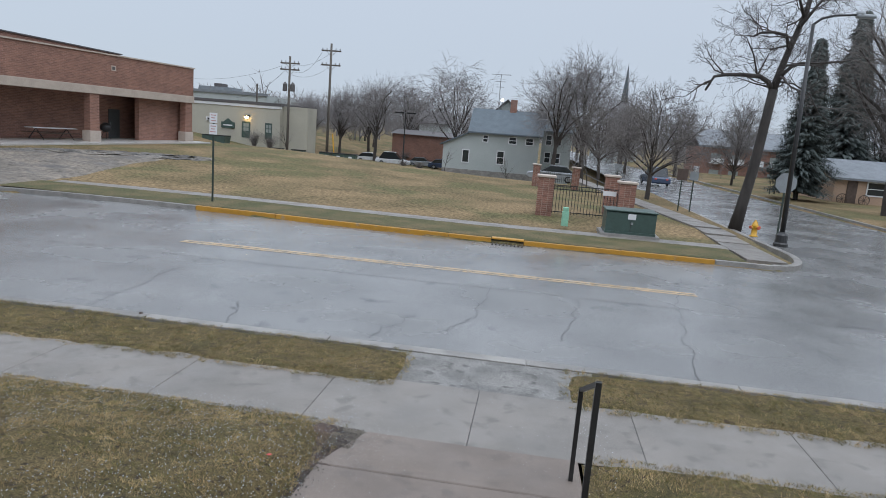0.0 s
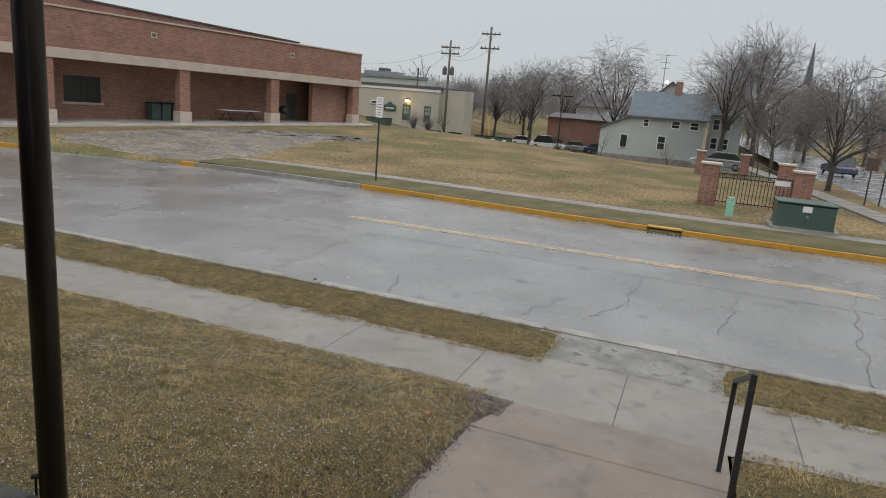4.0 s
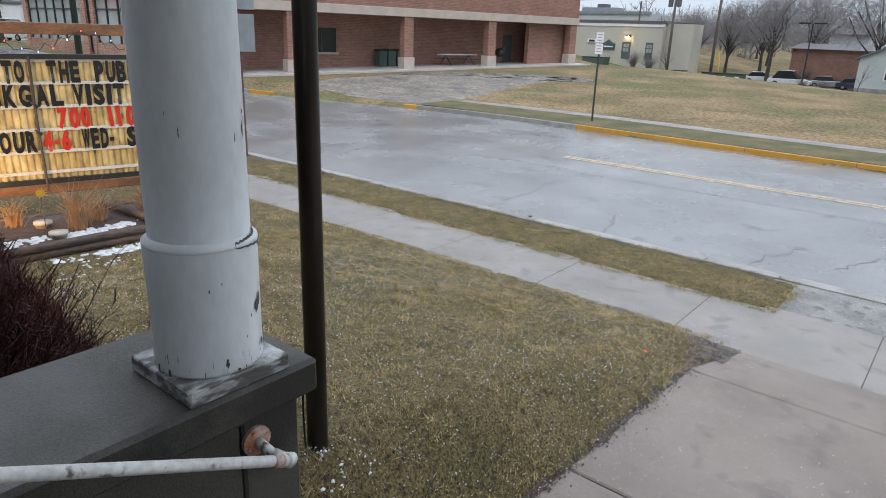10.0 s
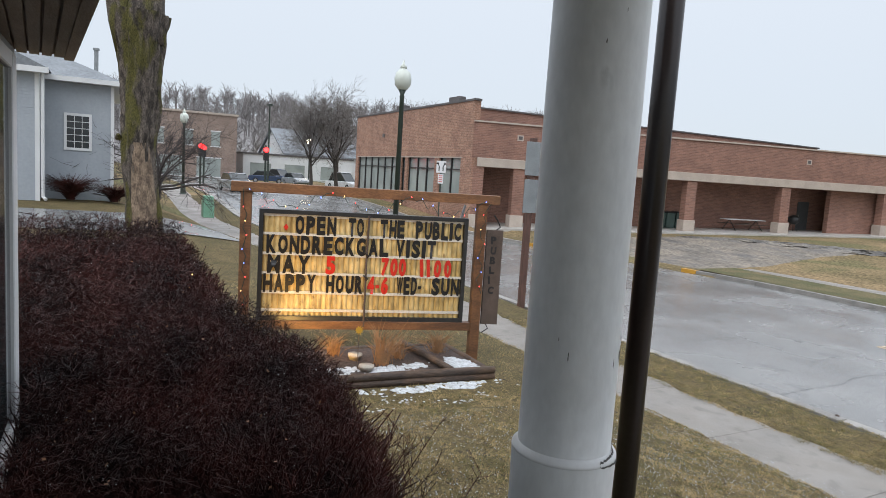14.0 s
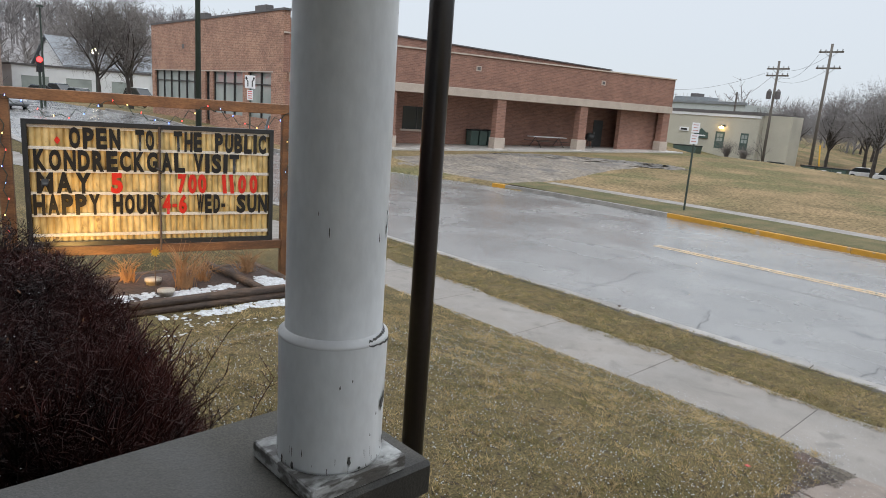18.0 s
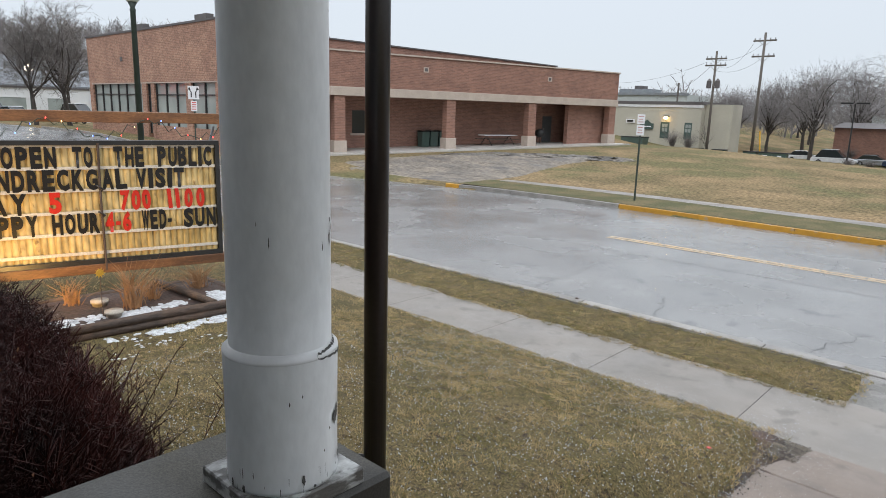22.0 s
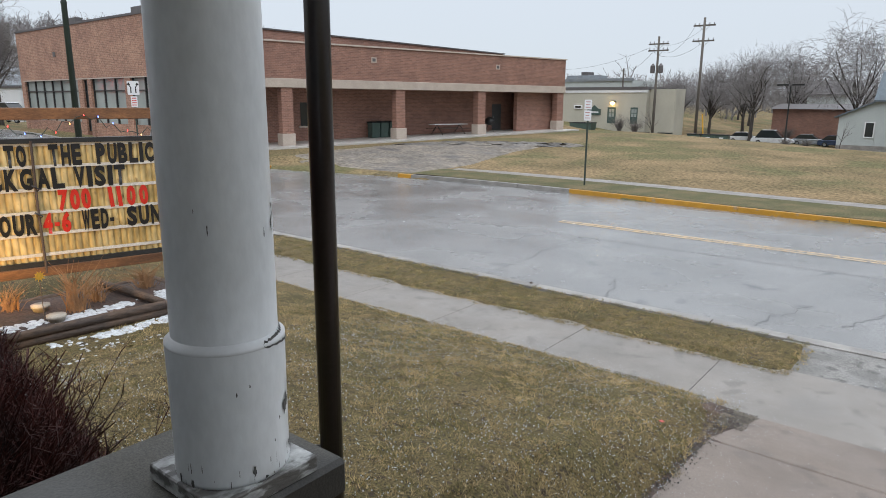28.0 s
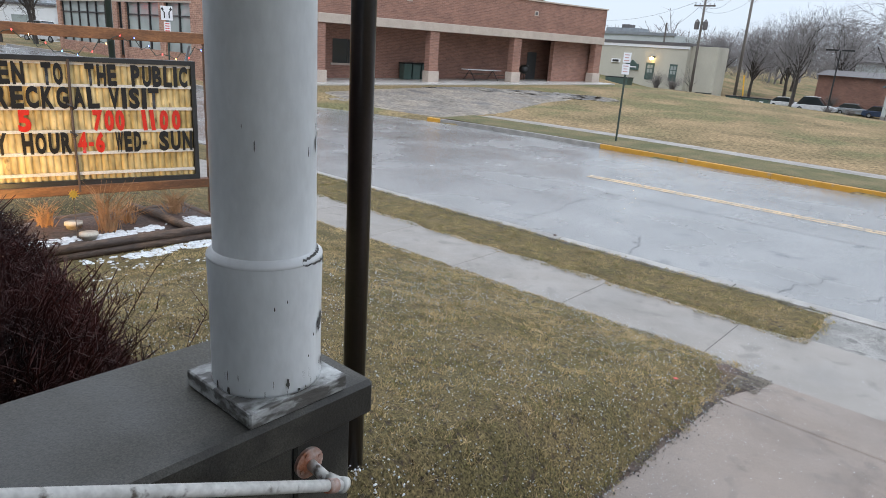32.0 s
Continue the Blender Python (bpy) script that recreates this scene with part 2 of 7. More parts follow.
M["sign_yellow"] = mat("yellowed_sign_plastic", (0.45, 0.315, 0.12), 0.4, (0.58, 0.45, 0.22), 2.6, 1.1, 0.0, fine=9, fine_amount=0.35, third=(0.2, 0.13, 0.05), third_scale=11.0, third_at=0.64, stretch=(1, 1, 0.5))
M["track"] = mat("white_letter_track", (0.66, 0.62, 0.55), 0.4)
M["letter_black"] = mat("black_letter_plastic", (0.015, 0.014, 0.014), 0.35)
M["letter_red"] = mat("red_letter_plastic", (0.62, 0.03, 0.015), 0.35)
M["snow"] = mat("wet_snow", (0.56, 0.585, 0.61), 0.6, (0.36, 0.375, 0.39), 14, 0.9, 0.5, 40)
M["bark"] = mat("grey_bark", (0.07, 0.06, 0.052), 0.9, (0.04, 0.034, 0.03), 2.5, 0.8, 0.8, 14, stretch=(2, 2, 0.5))
M["moss_bark"] = mat("mossy_furrowed_bark", (0.13, 0.108, 0.09), 0.9, (0.038, 0.031, 0.026), 8.0, 1.3, 1.0, 24, stretch=(1.8, 1.8, 0.7), third=(0.085, 0.078, 0.020), third_scale=2.6, third_at=0.50, fine=55, fine_amount=0.6)
M["bare_trunk"] = mat("stripped_pale_trunk_wood", (0.27, 0.2, 0.14), 0.85, (0.12, 0.085, 0.06), 9.0, 1.0, 1.0, 26, stretch=(1.6, 1.6, 0.8), fine=40, fine_amount=0.4)
M["wet_bark"] = mat("wet_dark_bark", (0.05, 0.042, 0.037), 0.75, (0.028, 0.024, 0.021), 2.5, 0.8, 0.8, 14, stretch=(2, 2, 0.5))
M["wet_twig"] = mat("wet_dark_twigs", (0.085, 0.074, 0.068), 0.85, (0.055, 0.048, 0.044), 1.0, 0.5, fine_amount=0)
# trees further off: twig colours paled and greyed to stand for haze
M["twig"] = mat("grey_brown_twigs", (0.175, 0.158, 0.148), 0.9, (0.125, 0.112, 0.105), 1.0, 0.5, fine_amount=0)
M["far_twig"] = mat("far_haze_pale_twigs", (0.22, 0.205, 0.20), 0.9, (0.18, 0.168, 0.165), 0.3, 0.5, fine_amount=0)
M["dark_twig"] = mat("dark_wet_twigs", (0.07, 0.058, 0.055), 0.85, (0.045, 0.037, 0.035), 1.0, 0.5, fine_amount=0)
M["red_twig"] = mat("dark_red_hedge_twigs", (0.060, 0.018, 0.0145), 0.5, (0.012, 0.0044, 0.004), 2.2, 1.1, fine=38, fine_amount=0.5, spec=0.25)
M["straw"] = mat("dry_orange_grass", (0.36, 0.19, 0.08), 0.7, (0.22, 0.12, 0.06), 5.0, 0.7)
# needle green lifted above its own dark tone to stand for mist
M["needle"] = mat("mist_pale_spruce_needles", (0.115, 0.132, 0.125), 0.9, (0.085, 0.10, 0.095), 1.5, 0.7, spec=0.1)
M["siding"] = mat("blue_grey_siding", (0.34, 0.37, 0.40), 0.6, (0.30, 0.33, 0.36), 1.0, 0.5, fine=10, fine_amount=0.04)
M["far_siding"] = mat("pale_green_grey_siding", (0.40, 0.43, 0.42), 0.7, (0.34, 0.37, 0.365), 0.6, 0.5)
M["roof_blue"] = mat("blue_grey_shingles", (0.12, 0.145, 0.165), 0.8, (0.09, 0.11, 0.125), 1.2, 0.6, fine=8)
M["roof_grey"] = mat("grey_shingles", (0.20, 0.215, 0.23), 0.8, (0.15, 0.165, 0.18), 1.5, 0.6, fine=9)
M["roof_dark"] = mat("dark_roof_edge", (0.075, 0.07, 0.07), 0.6, (0.11, 0.1, 0.1), 2.0, 0.5)
# tan wall beyond the lot, its colour raised to take in the haze
M["tan_wall"] = mat("haze_pale_tan_wall", (0.42, 0.40, 0.33), 0.8, (0.35, 0.335, 0.28), 0.4, 0.6)
M["white_trim"] = mat("white_trim", (0.66, 0.67, 0.67), 0.5, (0.58, 0.59, 0.6), 2.0, 0.4, fine_amount=0.03)
M["dark"] = mat("dark_opening", (0.02, 0.021, 0.024), 0.3)
M["door_dark"] = mat("dark_door_paint", (0.09, 0.095, 0.095), 0.45)
M["glass"] = mat("window_glass", (0.02, 0.024, 0.026), 0.06, (0.035, 0.04, 0.043), 0.4, 0.5, fine_amount=0, spec=0.5)
M["glass_pale"] = mat("curtained_shop_glass", (0.34, 0.38, 0.36), 0.2, (0.24, 0.27, 0.26), 0.5, 0.7, fine_amount=0, spec=0.7)
M["green_steel"] = mat("dark_green_steel", (0.055, 0.09, 0.078), 0.4, (0.042, 0.07, 0.06), 1.5, 0.6, fine=12, fine_amount=0.1)
M["mint"] = mat("mint_green_plastic", (0.26, 0.50, 0.36), 0.5, (0.22, 0.44, 0.31), 3, 0.4)
M["hydrant"] = mat("yellow_hydrant_paint", (0.66, 0.38, 0.03), 0.45, (0.5, 0.27, 0.03), 6, 0.5)
M["red_cap"] = mat("red_hydrant_cap", (0.45, 0.1, 0.05), 0.5)
M["sign_white"] = mat("white_sign_face", (0.70, 0.70, 0.70), 0.45, fine_amount=0.02, other=(0.64, 0.64, 0.65))
M["sign_red"] = mat("red_sign_print", (0.55, 0.08, 0.07), 0.45)
M["print_red"] = mat("faded_red_sign_print", (0.50, 0.24, 0.22), 0.5)
M["salmon_wall"] = mat("tan_orange_wall", (0.42, 0.30, 0.21), 0.8, (0.36, 0.25, 0.18), 0.8, 0.6)
M["sign_back"] = mat("grey_sign_back", (0.30, 0.32, 0.33), 0.4, metal=0.4)
M["green_post"] = mat("dark_green_post", (0.03, 0.045, 0.035), 0.5)
M["brown_post"] = mat("red_brown_wood_post", (0.12, 0.06, 0.045), 0.7, (0.075, 0.04, 0.03), 5, 0.7, 0.4, 30, stretch=(3, 3, 0.6))
M["pole_wood"] = mat("grey_pole_wood", (0.13, 0.115, 0.10), 0.9, (0.09, 0.08, 0.07), 2, 0.6, stretch=(3, 3, 0.3))
M["metal"] = mat("grey_metal", (0.35, 0.36, 0.37), 0.4, metal=0.7)
M["blue_car"] = mat("dark_blue_car_paint", (0.03, 0.05, 0.10), 0.25, spec=0.6)
M["silver_car"] = mat("silver_car_paint", (0.36, 0.38, 0.40), 0.25, metal=0.4)
M["white_car"] = mat("white_car_paint", (0.62, 0.63, 0.64), 0.3)
M["rubber"] = mat("black_rubber", (0.012, 0.012, 0.013), 0.8)
M["terracotta"] = mat("pale_flower_pot", (0.44, 0.40, 0.34), 0.6, (0.34, 0.30, 0.25), 8, 0.7)
M["soffit"] = mat("weathered_soffit_boards", (0.34, 0.29, 0.25), 0.8, (0.22, 0.185, 0.16), 2.5, 0.8, 0.3, 30, stretch=(0.4, 3, 1))
M["pool_brown"] = mat("brown_board", (0.10, 0.07, 0.055), 0.7, (0.065, 0.045, 0.035), 5, 0.7, 0.4, 30)
# hill colour lightened, so the mist before it lies in the base colour
M["hill"] = mat("haze_pale_wooded_hill", (0.24, 0.23, 0.23), 0.95, (0.19, 0.18, 0.18), 0.08, 0.8, 0.5, 2, fine=0.5, fine_amount=0.3)
M["lamp_on"] = glow("warm_lamp_glow", (1.0, 0.62, 0.22), 14.0)
M["lamp_white"] = glow("white_lamp_glow", (1.0, 0.85, 0.6), 8.0)
M["red_light"] = glow("red_signal_glow", (1.0, 0.012, 0.012), 12.0)
M["globe"] = mat("frosted_lamp_globe", (0.62, 0.66, 0.60), 0.3, fine_amount=0)
M["bulb_red"] = glow("red_string_bulb", (1.0, 0.06, 0.05), 3.0)
M["bulb_blue"] = glow("blue_string_bulb", (0.15, 0.25, 1.0), 3.5)
M["bulb_warm"] = glow("warm_string_bulb", (1.0, 0.6, 0.2), 3.0)

# ---- mesh helpers ----


class Shape:
    """Collects boxes, tubes and faces into one mesh."""

    def __init__(self):
        self.v, self.f = [], []

    def face(self, *pts):
        k = len(self.v)
        self.v += [tuple(p) for p in pts]
        self.f.append(tuple(range(k, k + len(pts))))
        return self

    def box(self, a, b, turn=0.0, about=None):
        (x0, y0, z0), (x1, y1, z1) = a, b
        p = [(x, y, z) for z in (z0, z1) for x, y in ((x0, y0), (x1, y0), (x1, y1), (x0, y1))]
        if turn:
            cx, cy = about or ((x0 + x1) / 2, (y0 + y1) / 2)
            c, s = math.cos(turn), math.sin(turn)
            p = [(cx + (x - cx) * c - (y - cy) * s, cy + (x - cx) * s + (y - cy) * c, z) for x, y, z in p]
        k = len(self.v)
        self.v += p
        self.f += [tuple(k + i for i in q) for q in ((3, 2, 1, 0), (4, 5, 6, 7), (0, 1, 5, 4), (1, 2, 6, 5), (2, 3, 7, 6), (3, 0, 4, 7))]
        return self

    def tube(self, pts, radii, n=8, cap=True):
        pts = [Vector(p) for p in pts]
        if isinstance(radii, (int, float)):
            radii = [radii] * len(pts)
        k0 = len(self.v)
        side = None
        for i, p in enumerate(pts):
            d = (pts[min(i + 1, len(pts) - 1)] - pts[max(i - 1, 0)])
            d = d.normalized() if d.length > 1e-9 else Vector((0, 0, 1))
            if side is None:
                side = d.orthogonal().normalized()
            side = (side - d * side.dot(d))
            side = side.normalized() if side.length > 1e-6 else d.orthogonal().normalized()
            up = d.cross(side)
            for j in range(n):
                a = 2 * math.pi * j / n
                self.v.append(tuple(p + (side * math.cos(a) + up * math.sin(a)) * radii[i]))
        for i in range(len(pts) - 1):
            for j in range(n):
                a, b = k0 + i * n + j, k0 + i * n + (j + 1) % n
                self.f.append((a, b, b + n, a + n))
        if cap:
            self.f.append(tuple(k0 + j for j in reversed(range(n))))
            e = k0 + (len(pts) - 1) * n
            self.f.append(tuple(e + j for j in range(n)))
        return self

    def lathe(self, profile, at=(0, 0, 0), n=24):
        """profile: (radius, height) from the base up."""
        return self.tube([(at[0], at[1], at[2] + h + 1e-5 * i) for i, (r, h) in enumerate(profile)], [r for r, h in profile], n)

    def prism(self, outline, lo, hi, axis="z"):
        """A flat outline pushed along an axis from lo to hi."""
        def put(u, w, h):
            return {"z": (u, w, h), "x": (h, u, w), "y": (u, h, w)}[axis]
        k, n = len(self.v), len(outline)
        self.v += [put(u, w, lo) for u, w in outline] + [put(u, w, hi) for u, w in outline]
        self.f += [tuple(k + i for i in reversed(range(n))), tuple(k + n + i for i in range(n))]
        self.f += [(k + i, k + (i + 1) % n, k + n + (i + 1) % n, k + n + i) for i in range(n)]
        return self

    def mesh(self, name, material, smooth=False, bevel=0.0):
        me = bpy.data.meshes.new(name)
        me.from_pydata(self.v, [], self.f)
        bm = bmesh.new()
        bm.from_mesh(me)
        bmesh.ops.recalc_face_normals(bm, faces=bm.faces) if len(bm.faces) < 20000 else None
        if bevel:
            bmesh.ops.bevel(bm, geom=list(bm.edges), offset=bevel, segments=1, affect="EDGES", profile=0.5)
        bm.to_mesh(me)
        bm.free()
        if smooth:
            for p in me.polygons:
                p.use_smooth = True
        me.materials.append(material)
        return me


def thing(name, label, category, at=(0, 0, 0), group="", kind="", turn=0.0):
    ob = new(name)
    ob.empty_display_size = 0.2
    ob.matrix_basis = pose(*at, 0, 0, turn)
    return tagged(ob, label, category, group, kind)


def part(name, shape, material, parent=None, label="", smooth=False, bevel=0.0, me=None):
    ob = new(name, me or shape.mesh(name, material, smooth, bevel))
    if parent:
        ob.parent = parent
    if label:
        ob["label"] = label
    return ob


def solid(name, shape, material, label, category="", kind="", smooth=False, bevel=0.0, group=""):
    return tagged(part(name, shape, material, None, "", smooth, bevel), label, category, group, kind)


def step(a, b, x):
    k = min(max((x - a) / (b - a), 0.0), 1.0)
    return k * k * (3 - 2 * k)

# ---- the plan ----
NEAR_WALK = (6.84, 8.42)      # pavement on the porch's side
NEAR_KERB = 9.86
FAR_WALK = (2.5, 3.5)         # from the far kerb


def bend(x):
    """How far the street swings towards the porch's side, west of the driveway."""
    return -3.6 * step(-16, -38, x)


def far_kerb(x):
    return 21.35 + 0.75 * step(-1, -14, x) - 1.4 * step(-22, -40, x)


def rise(x):
    return 1.1 * step(-24, -52, x)


# the brick building: its street corner, its turn, and its own axes
S0, FAC = Vector((-34.8, 19.3, 0)), 13.08
ca, sa = math.cos(radians(FAC)), math.sin(radians(FAC))


def loc(x, y):
    """World plan to the building's own axes: out from the arcade, and along it."""
    dx, dy = x - S0.x, y - S0.y
    return (dx * ca - dy * sa, dx * sa + dy * ca)


def floor_z(u):
    return 0.36 + 0.0205 * u


def height(x, y):
    """Ground level: the porch's lawn, the street, the lot with its low crest, the falling land behind."""
    z = rise(x)
    by = y - bend(x)
    if by < 7.1:
        up = 0.215 * min(7.1 - by, 5.1) + 0.15 * step(2.0, 0.0, by)
        up = min(up, 0.46 + 0.06 * (7.1 - by) * 0.3 + 0.75 * step(-7.6, -4.0, x)) if up > 0.4 else up
        walk_z = 0.085 * min(7.1 - by, 5.1)
        k = step(-1.78, -2.46, x) + step(0.5, 1.6, x)
        z += walk_z + (up - walk_z) * k
        z += 0.75 * step(-17, -28, x) * step(7.0, 2.0, by)
    elif by > 24:
        z += 0.9 * step(24, 46, by) * step(0, -26, x) * step(-80, -50, x) + 0.15 * step(24, 30, by)
        z -= (2.1 * step(-60, -30, x) * step(50, 78, by) + 0.5 * step(48, 75, by)) * step(14, 4, x)
        out, along = loc(x, y)
        k = step(11, 2.2, out) * step(-6, 0, along) * step(40, 33.5, along)
        z += (floor_z(min(max(along, 0), 32)) - 0.06 - z) * k
    return z


def sheet(name, xs, ys, f, material, label, kind="structure", category=""):
    s = Shape()
    nx, ny = len(xs), len(ys)
    s.v = [f(x, y) for y in ys for x in xs]
    s.f = [(j * nx + i, j * nx + i + 1, (j + 1) * nx + i + 1, (j + 1) * nx + i) for j in range(ny - 1) for i in range(nx - 1)]
    return solid(name, s, material, label, category, kind, smooth=True)


def steps(a, b, n):
    return [a + (b - a) * i / n for i in range(n + 1)]


# ---- ground ----
SIDE_W, SIDE_E = 8.9, 18.6


def ground_at(x, y):
    by = y - bend(x)
    inside = NEAR_KERB - 0.2 < by and y < far_kerb(x) + bend(x) + 0.05 or (SIDE_W < x < SIDE_E and y > 20) or (x > 7.4 and 21 < y < 24.65 and ((x - 7.4) / 1.5) ** 2 + ((24.65 - y) / 3.25) ** 2 > 1)
    under = -2.2 < x < 0.8 and -1 < y < 7.3
    return (x, y, height(x, y) - (0.3 if inside else 0.25 if under else 0.03))


far_x = [-2500, -900, -400, -200, -130] + steps(-100, -34, 22) + steps(-32, 30, 80) + [34, 40, 50, 65, 90, 140, 220, 400, 900, 2500]
far_y = [-2500, -900, -300, -100, -40, -20, -10] + steps(-6, 30, 72) + steps(32, 90, 40) + [100, 120, 150, 200, 300, 500, 900, 2500]
sheet("ground", far_x, far_y, ground_at, M["lot"], "tan dormant winter grass over the vacant lot and around")


def lawn_at(x, y):
    return (x, y + bend(x), height(x, y + bend(x)) + 0.012 + 0.012 * noise.noise((x * 2.3, y * 2.3, 0)))


def ragged(x, y, edge, amount=0.11):
    """Pulls a lawn's edge in and out."""
    return y + amount * noise.noise((x * 2.1, edge * 3.7, 1.5)) + 0.5 * amount * noise.noise((x * 6.3, edge, 4.5))


def lawn_sheet(name, x0, x1, y0, y1, nx, ny, label, corner=0.0):
    def f(x, y):
        u = (y - y0) / (y1 - y0)
        yy = y0 + u * (ragged(x, y1, y1) - y0) if y0 < 0 else y0 + (y1 - y0) * u + (ragged(x, y0, y0) - y0) * (1 - u) + (ragged(x, y1, y1) - y1) * u
        k = (x - x0) / (x1 - x0)
        xx = x + (0.05 * noise.noise((y * 2.0, x1, 2.5)) + 0.03 * noise.noise((y * 9.0, x1, 2.5)) + corner * step(6.2, 7.1, yy)) * k ** 6
        if name == "lawn_strip":
            round_off = 0.13 * abs(2 * u - 1) ** 3
            xx += round_off * ((1 - k) ** 40 - k ** 40)
        px, py, pz = lawn_at(xx, yy)
        rim = min(u, 1 - u) < 1e-6 or min(k, 1 - k) < 1e-6
        lift = 0.026 if name == "lawn_strip" else 0.0
        return (px, py, pz + lift - (0.035 + lift if rim else 0.0))
    return sheet(name, steps(x0, x1, nx), steps(y0, y1, ny), f, M["lawn"], label)


lawn_sheet("lawn", -30, -1.90, -2.0, 7.02, 190, 80, "short winter lawn, green and tan, in front of the porch", -0.25)
lawn_sheet("lawn", 0.62, 14, -2.0, 6.98, 40, 30, "short winter lawn beside the entry path")
lawn_sheet("lawn_strip", -46, -1.60, 8.17, 9.60, 220, 8, "narrow grass strip between pavement and kerb")
lawn_sheet("lawn_strip", 0.46, 30, 8.24, 9.60, 90, 8, "narrow grass strip between pavement and kerb")
sheet("lawn_strip", steps(-20.0, 6.6, 70), steps(0, 1, 4), lambda x, v: (x, far_kerb(x) + 0.16 + 2.34 * v, 0.03 + 0.03 * v), M["verge"], "narrow green grass strip along the yellow kerb")

# ---- roads ----


def road_z(x, y):
    u = (y - bend(x) - NEAR_KERB) / 11.5
    return rise(x) - 0.14 + 0.05 * math.sin(math.pi * min(max(u, 0), 1))


def road_at(x, v):
    y = NEAR_KERB - 0.05 + v * (far_kerb(x) + 0.07 - NEAR_KERB) + bend(x)
    return (x, y, road_z(x, y))


sheet("road", [-600, -300, -150] + steps(-110, 40, 120) + [80, 200, 600], steps(0, 1, 12), road_at, M["asphalt"], "wide wet asphalt street with pale sky reflections")
sheet("side_road", steps(0, 1, 6), [20.9, 21.3, 22, 23, 24, 25, 26] + steps(28, 60, 10) + [90, 140, 220, 400],
      lambda u, y: (8.9 - 0.02 * (y - 26) + u * 9.7 + (u - 0.5) * 3.4 * step(26, 21, y) ** 2, y, -0.13), M["asphalt"], "wet asphalt side street running away between trees")


def drive_at(u, v):
    """Driveway from the street up to the arcade's pavement, spreading at the top."""
    y = 21.8 + 15.0 * v - 6.5 * v * (1 - u)
    x = -29.4 + 9.55 * u + (0.02 * (1 - u) + 0.04 * u) * (y - 22) - 1.2 * u * step(24, 34, y) + 0.3 * noise.noise((y * 0.6, u * 3, 0))
    rut = 0.03 * noise.noise((u * 11 + 0.2 * y, y * 0.35, 5)) + 0.015 * noise.noise((x * 3, y * 3, 2))
    return (x, y, height(x, y) + 0.045 + rut * step(23, 26, y) - 0.16 * step(23.2, 21.8, y) - 0.12 * (2 * abs(u - 0.5)) ** 8 - 0.05 * step(0.93, 1.0, v))


def churn_at(u, v):
    """Rutted strip of soil that runs along the arcade from the driveway."""
    x = -29.0 + 9.4 * u + 1.2 * v + 0.6 * noise.noise((u * 5, v * 3, 7)) + 0.35 * noise.noise((u * 17, v * 9, 7))
    y = 30.4 + 6.2 * u ** 0.7 + 4.4 * (v - 0.5) * (1 - 0.45 * u) + 0.5 * noise.noise((u * 6, v * 4, 3)) + 0.3 * noise.noise((u * 21, v * 9, 3))
    return (x, y, height(x, y) + 0.12 + 0.08 * noise.noise((u * 4, v * 13, 9)) + 0.04 * noise.noise((u * 30, v * 26, 4)) - 0.16 * (2 * abs(v - 0.5)) ** 3 - 0.16 * (2 * abs(u - 0.5)) ** 5)


sheet("driveway", steps(0, 1, 50), steps(0, 1, 60), drive_at, M["gravel"], "wet muddy gravel driveway up to the arcade")
sheet("bare_patch", steps(0, 1, 80), steps(0, 1, 50), churn_at, M["dark_soil"], "churned dark wet soil beside the driveway", category="soil")


def run(name, xs, y0, y1, z0, z1, material, label, parent=None, far=False):
    """A raised strip along the street, lying on the bend."""
    s = Shape()
    for i, x in enumerate(xs):
        b, r = bend(x) + (far_kerb(x) if far else 0), rise(x)
        s.v += [(x, y0 + b, z0 + r), (x, y1 + b, z0 + r), (x, y1 + b, z1 + r), (x, y0 + b, z1 + r)]
        if i:
            q = 4 * (i - 1)
            s.f += [(q + j, q + (j + 1) % 4, q + 4 + (j + 1) % 4, q + 4 + j) for j in range(4)]
    n = 4 * (len(xs) - 1)
    s.f += [(0, 3, 2, 1), (n, n + 1, n + 2, n + 3)]
    return part(name, s, material, parent, label, bevel=0.006 if len(xs) < 4 else 0)


def kerb_run(name, a, b, y0, y1, material, label, piece=3.0, far=False):
    k = thing(name, label, "kerb", kind="structure")
    x = a
    while x < b - 0.1:
        e = min(x + piece, b)
        run("kerb_stone", [x + 0.006, (x + e) / 2, e - 0.006], y0, y1, -0.3, 0.02, material, "", k, far)
        x = e
    return k


kerb_run("kerb_near", -60, 5.2, 9.62, 9.84, M["kerb"], "low wet concrete kerb along the grass strip")
kerb_run("kerb_near", 5.2, 40, 9.62, 9.84, M["yellow"], "low kerb with worn yellow paint")
gutter = run("gutter", steps(-60, 40, 60), 9.84, 10.2, -0.3, -0.112, M["kerb"], "")
tagged(gutter, "worn concrete gutter strip along the kerb", "gutter", kind="structure")
kerb_run("kerb_far", -11.9, -1.35, -0.01, 0.14, M["yellow"], "yellow-painted kerb with chipped paint", 3.05, True)
kerb_run("kerb_far", -0.3, 5.6, -0.01, 0.14, M["yellow"], "yellow-painted kerb with chipped paint", 3.05, True)
kerb_run("kerb_far", -19.6, -11.9, -0.02, 0.16, M["kerb"], "grey concrete kerb", 2.7, True)
kerb_run("kerb_far", 5.6, 7.4, -0.02, 0.16, M["kerb"], "grey concrete kerb", 3, True)
kerb_run("kerb_far", -28.6, -27.2, -0.01, 0.14, M["yellow"], "yellow-painted kerb end at the driveway", 1.4, True)
kerb_run("kerb_far", -20.3, -19.6, -0.03, 0.17, M["yellow"], "yellow-painted kerb end at the driveway", 0.7, True)
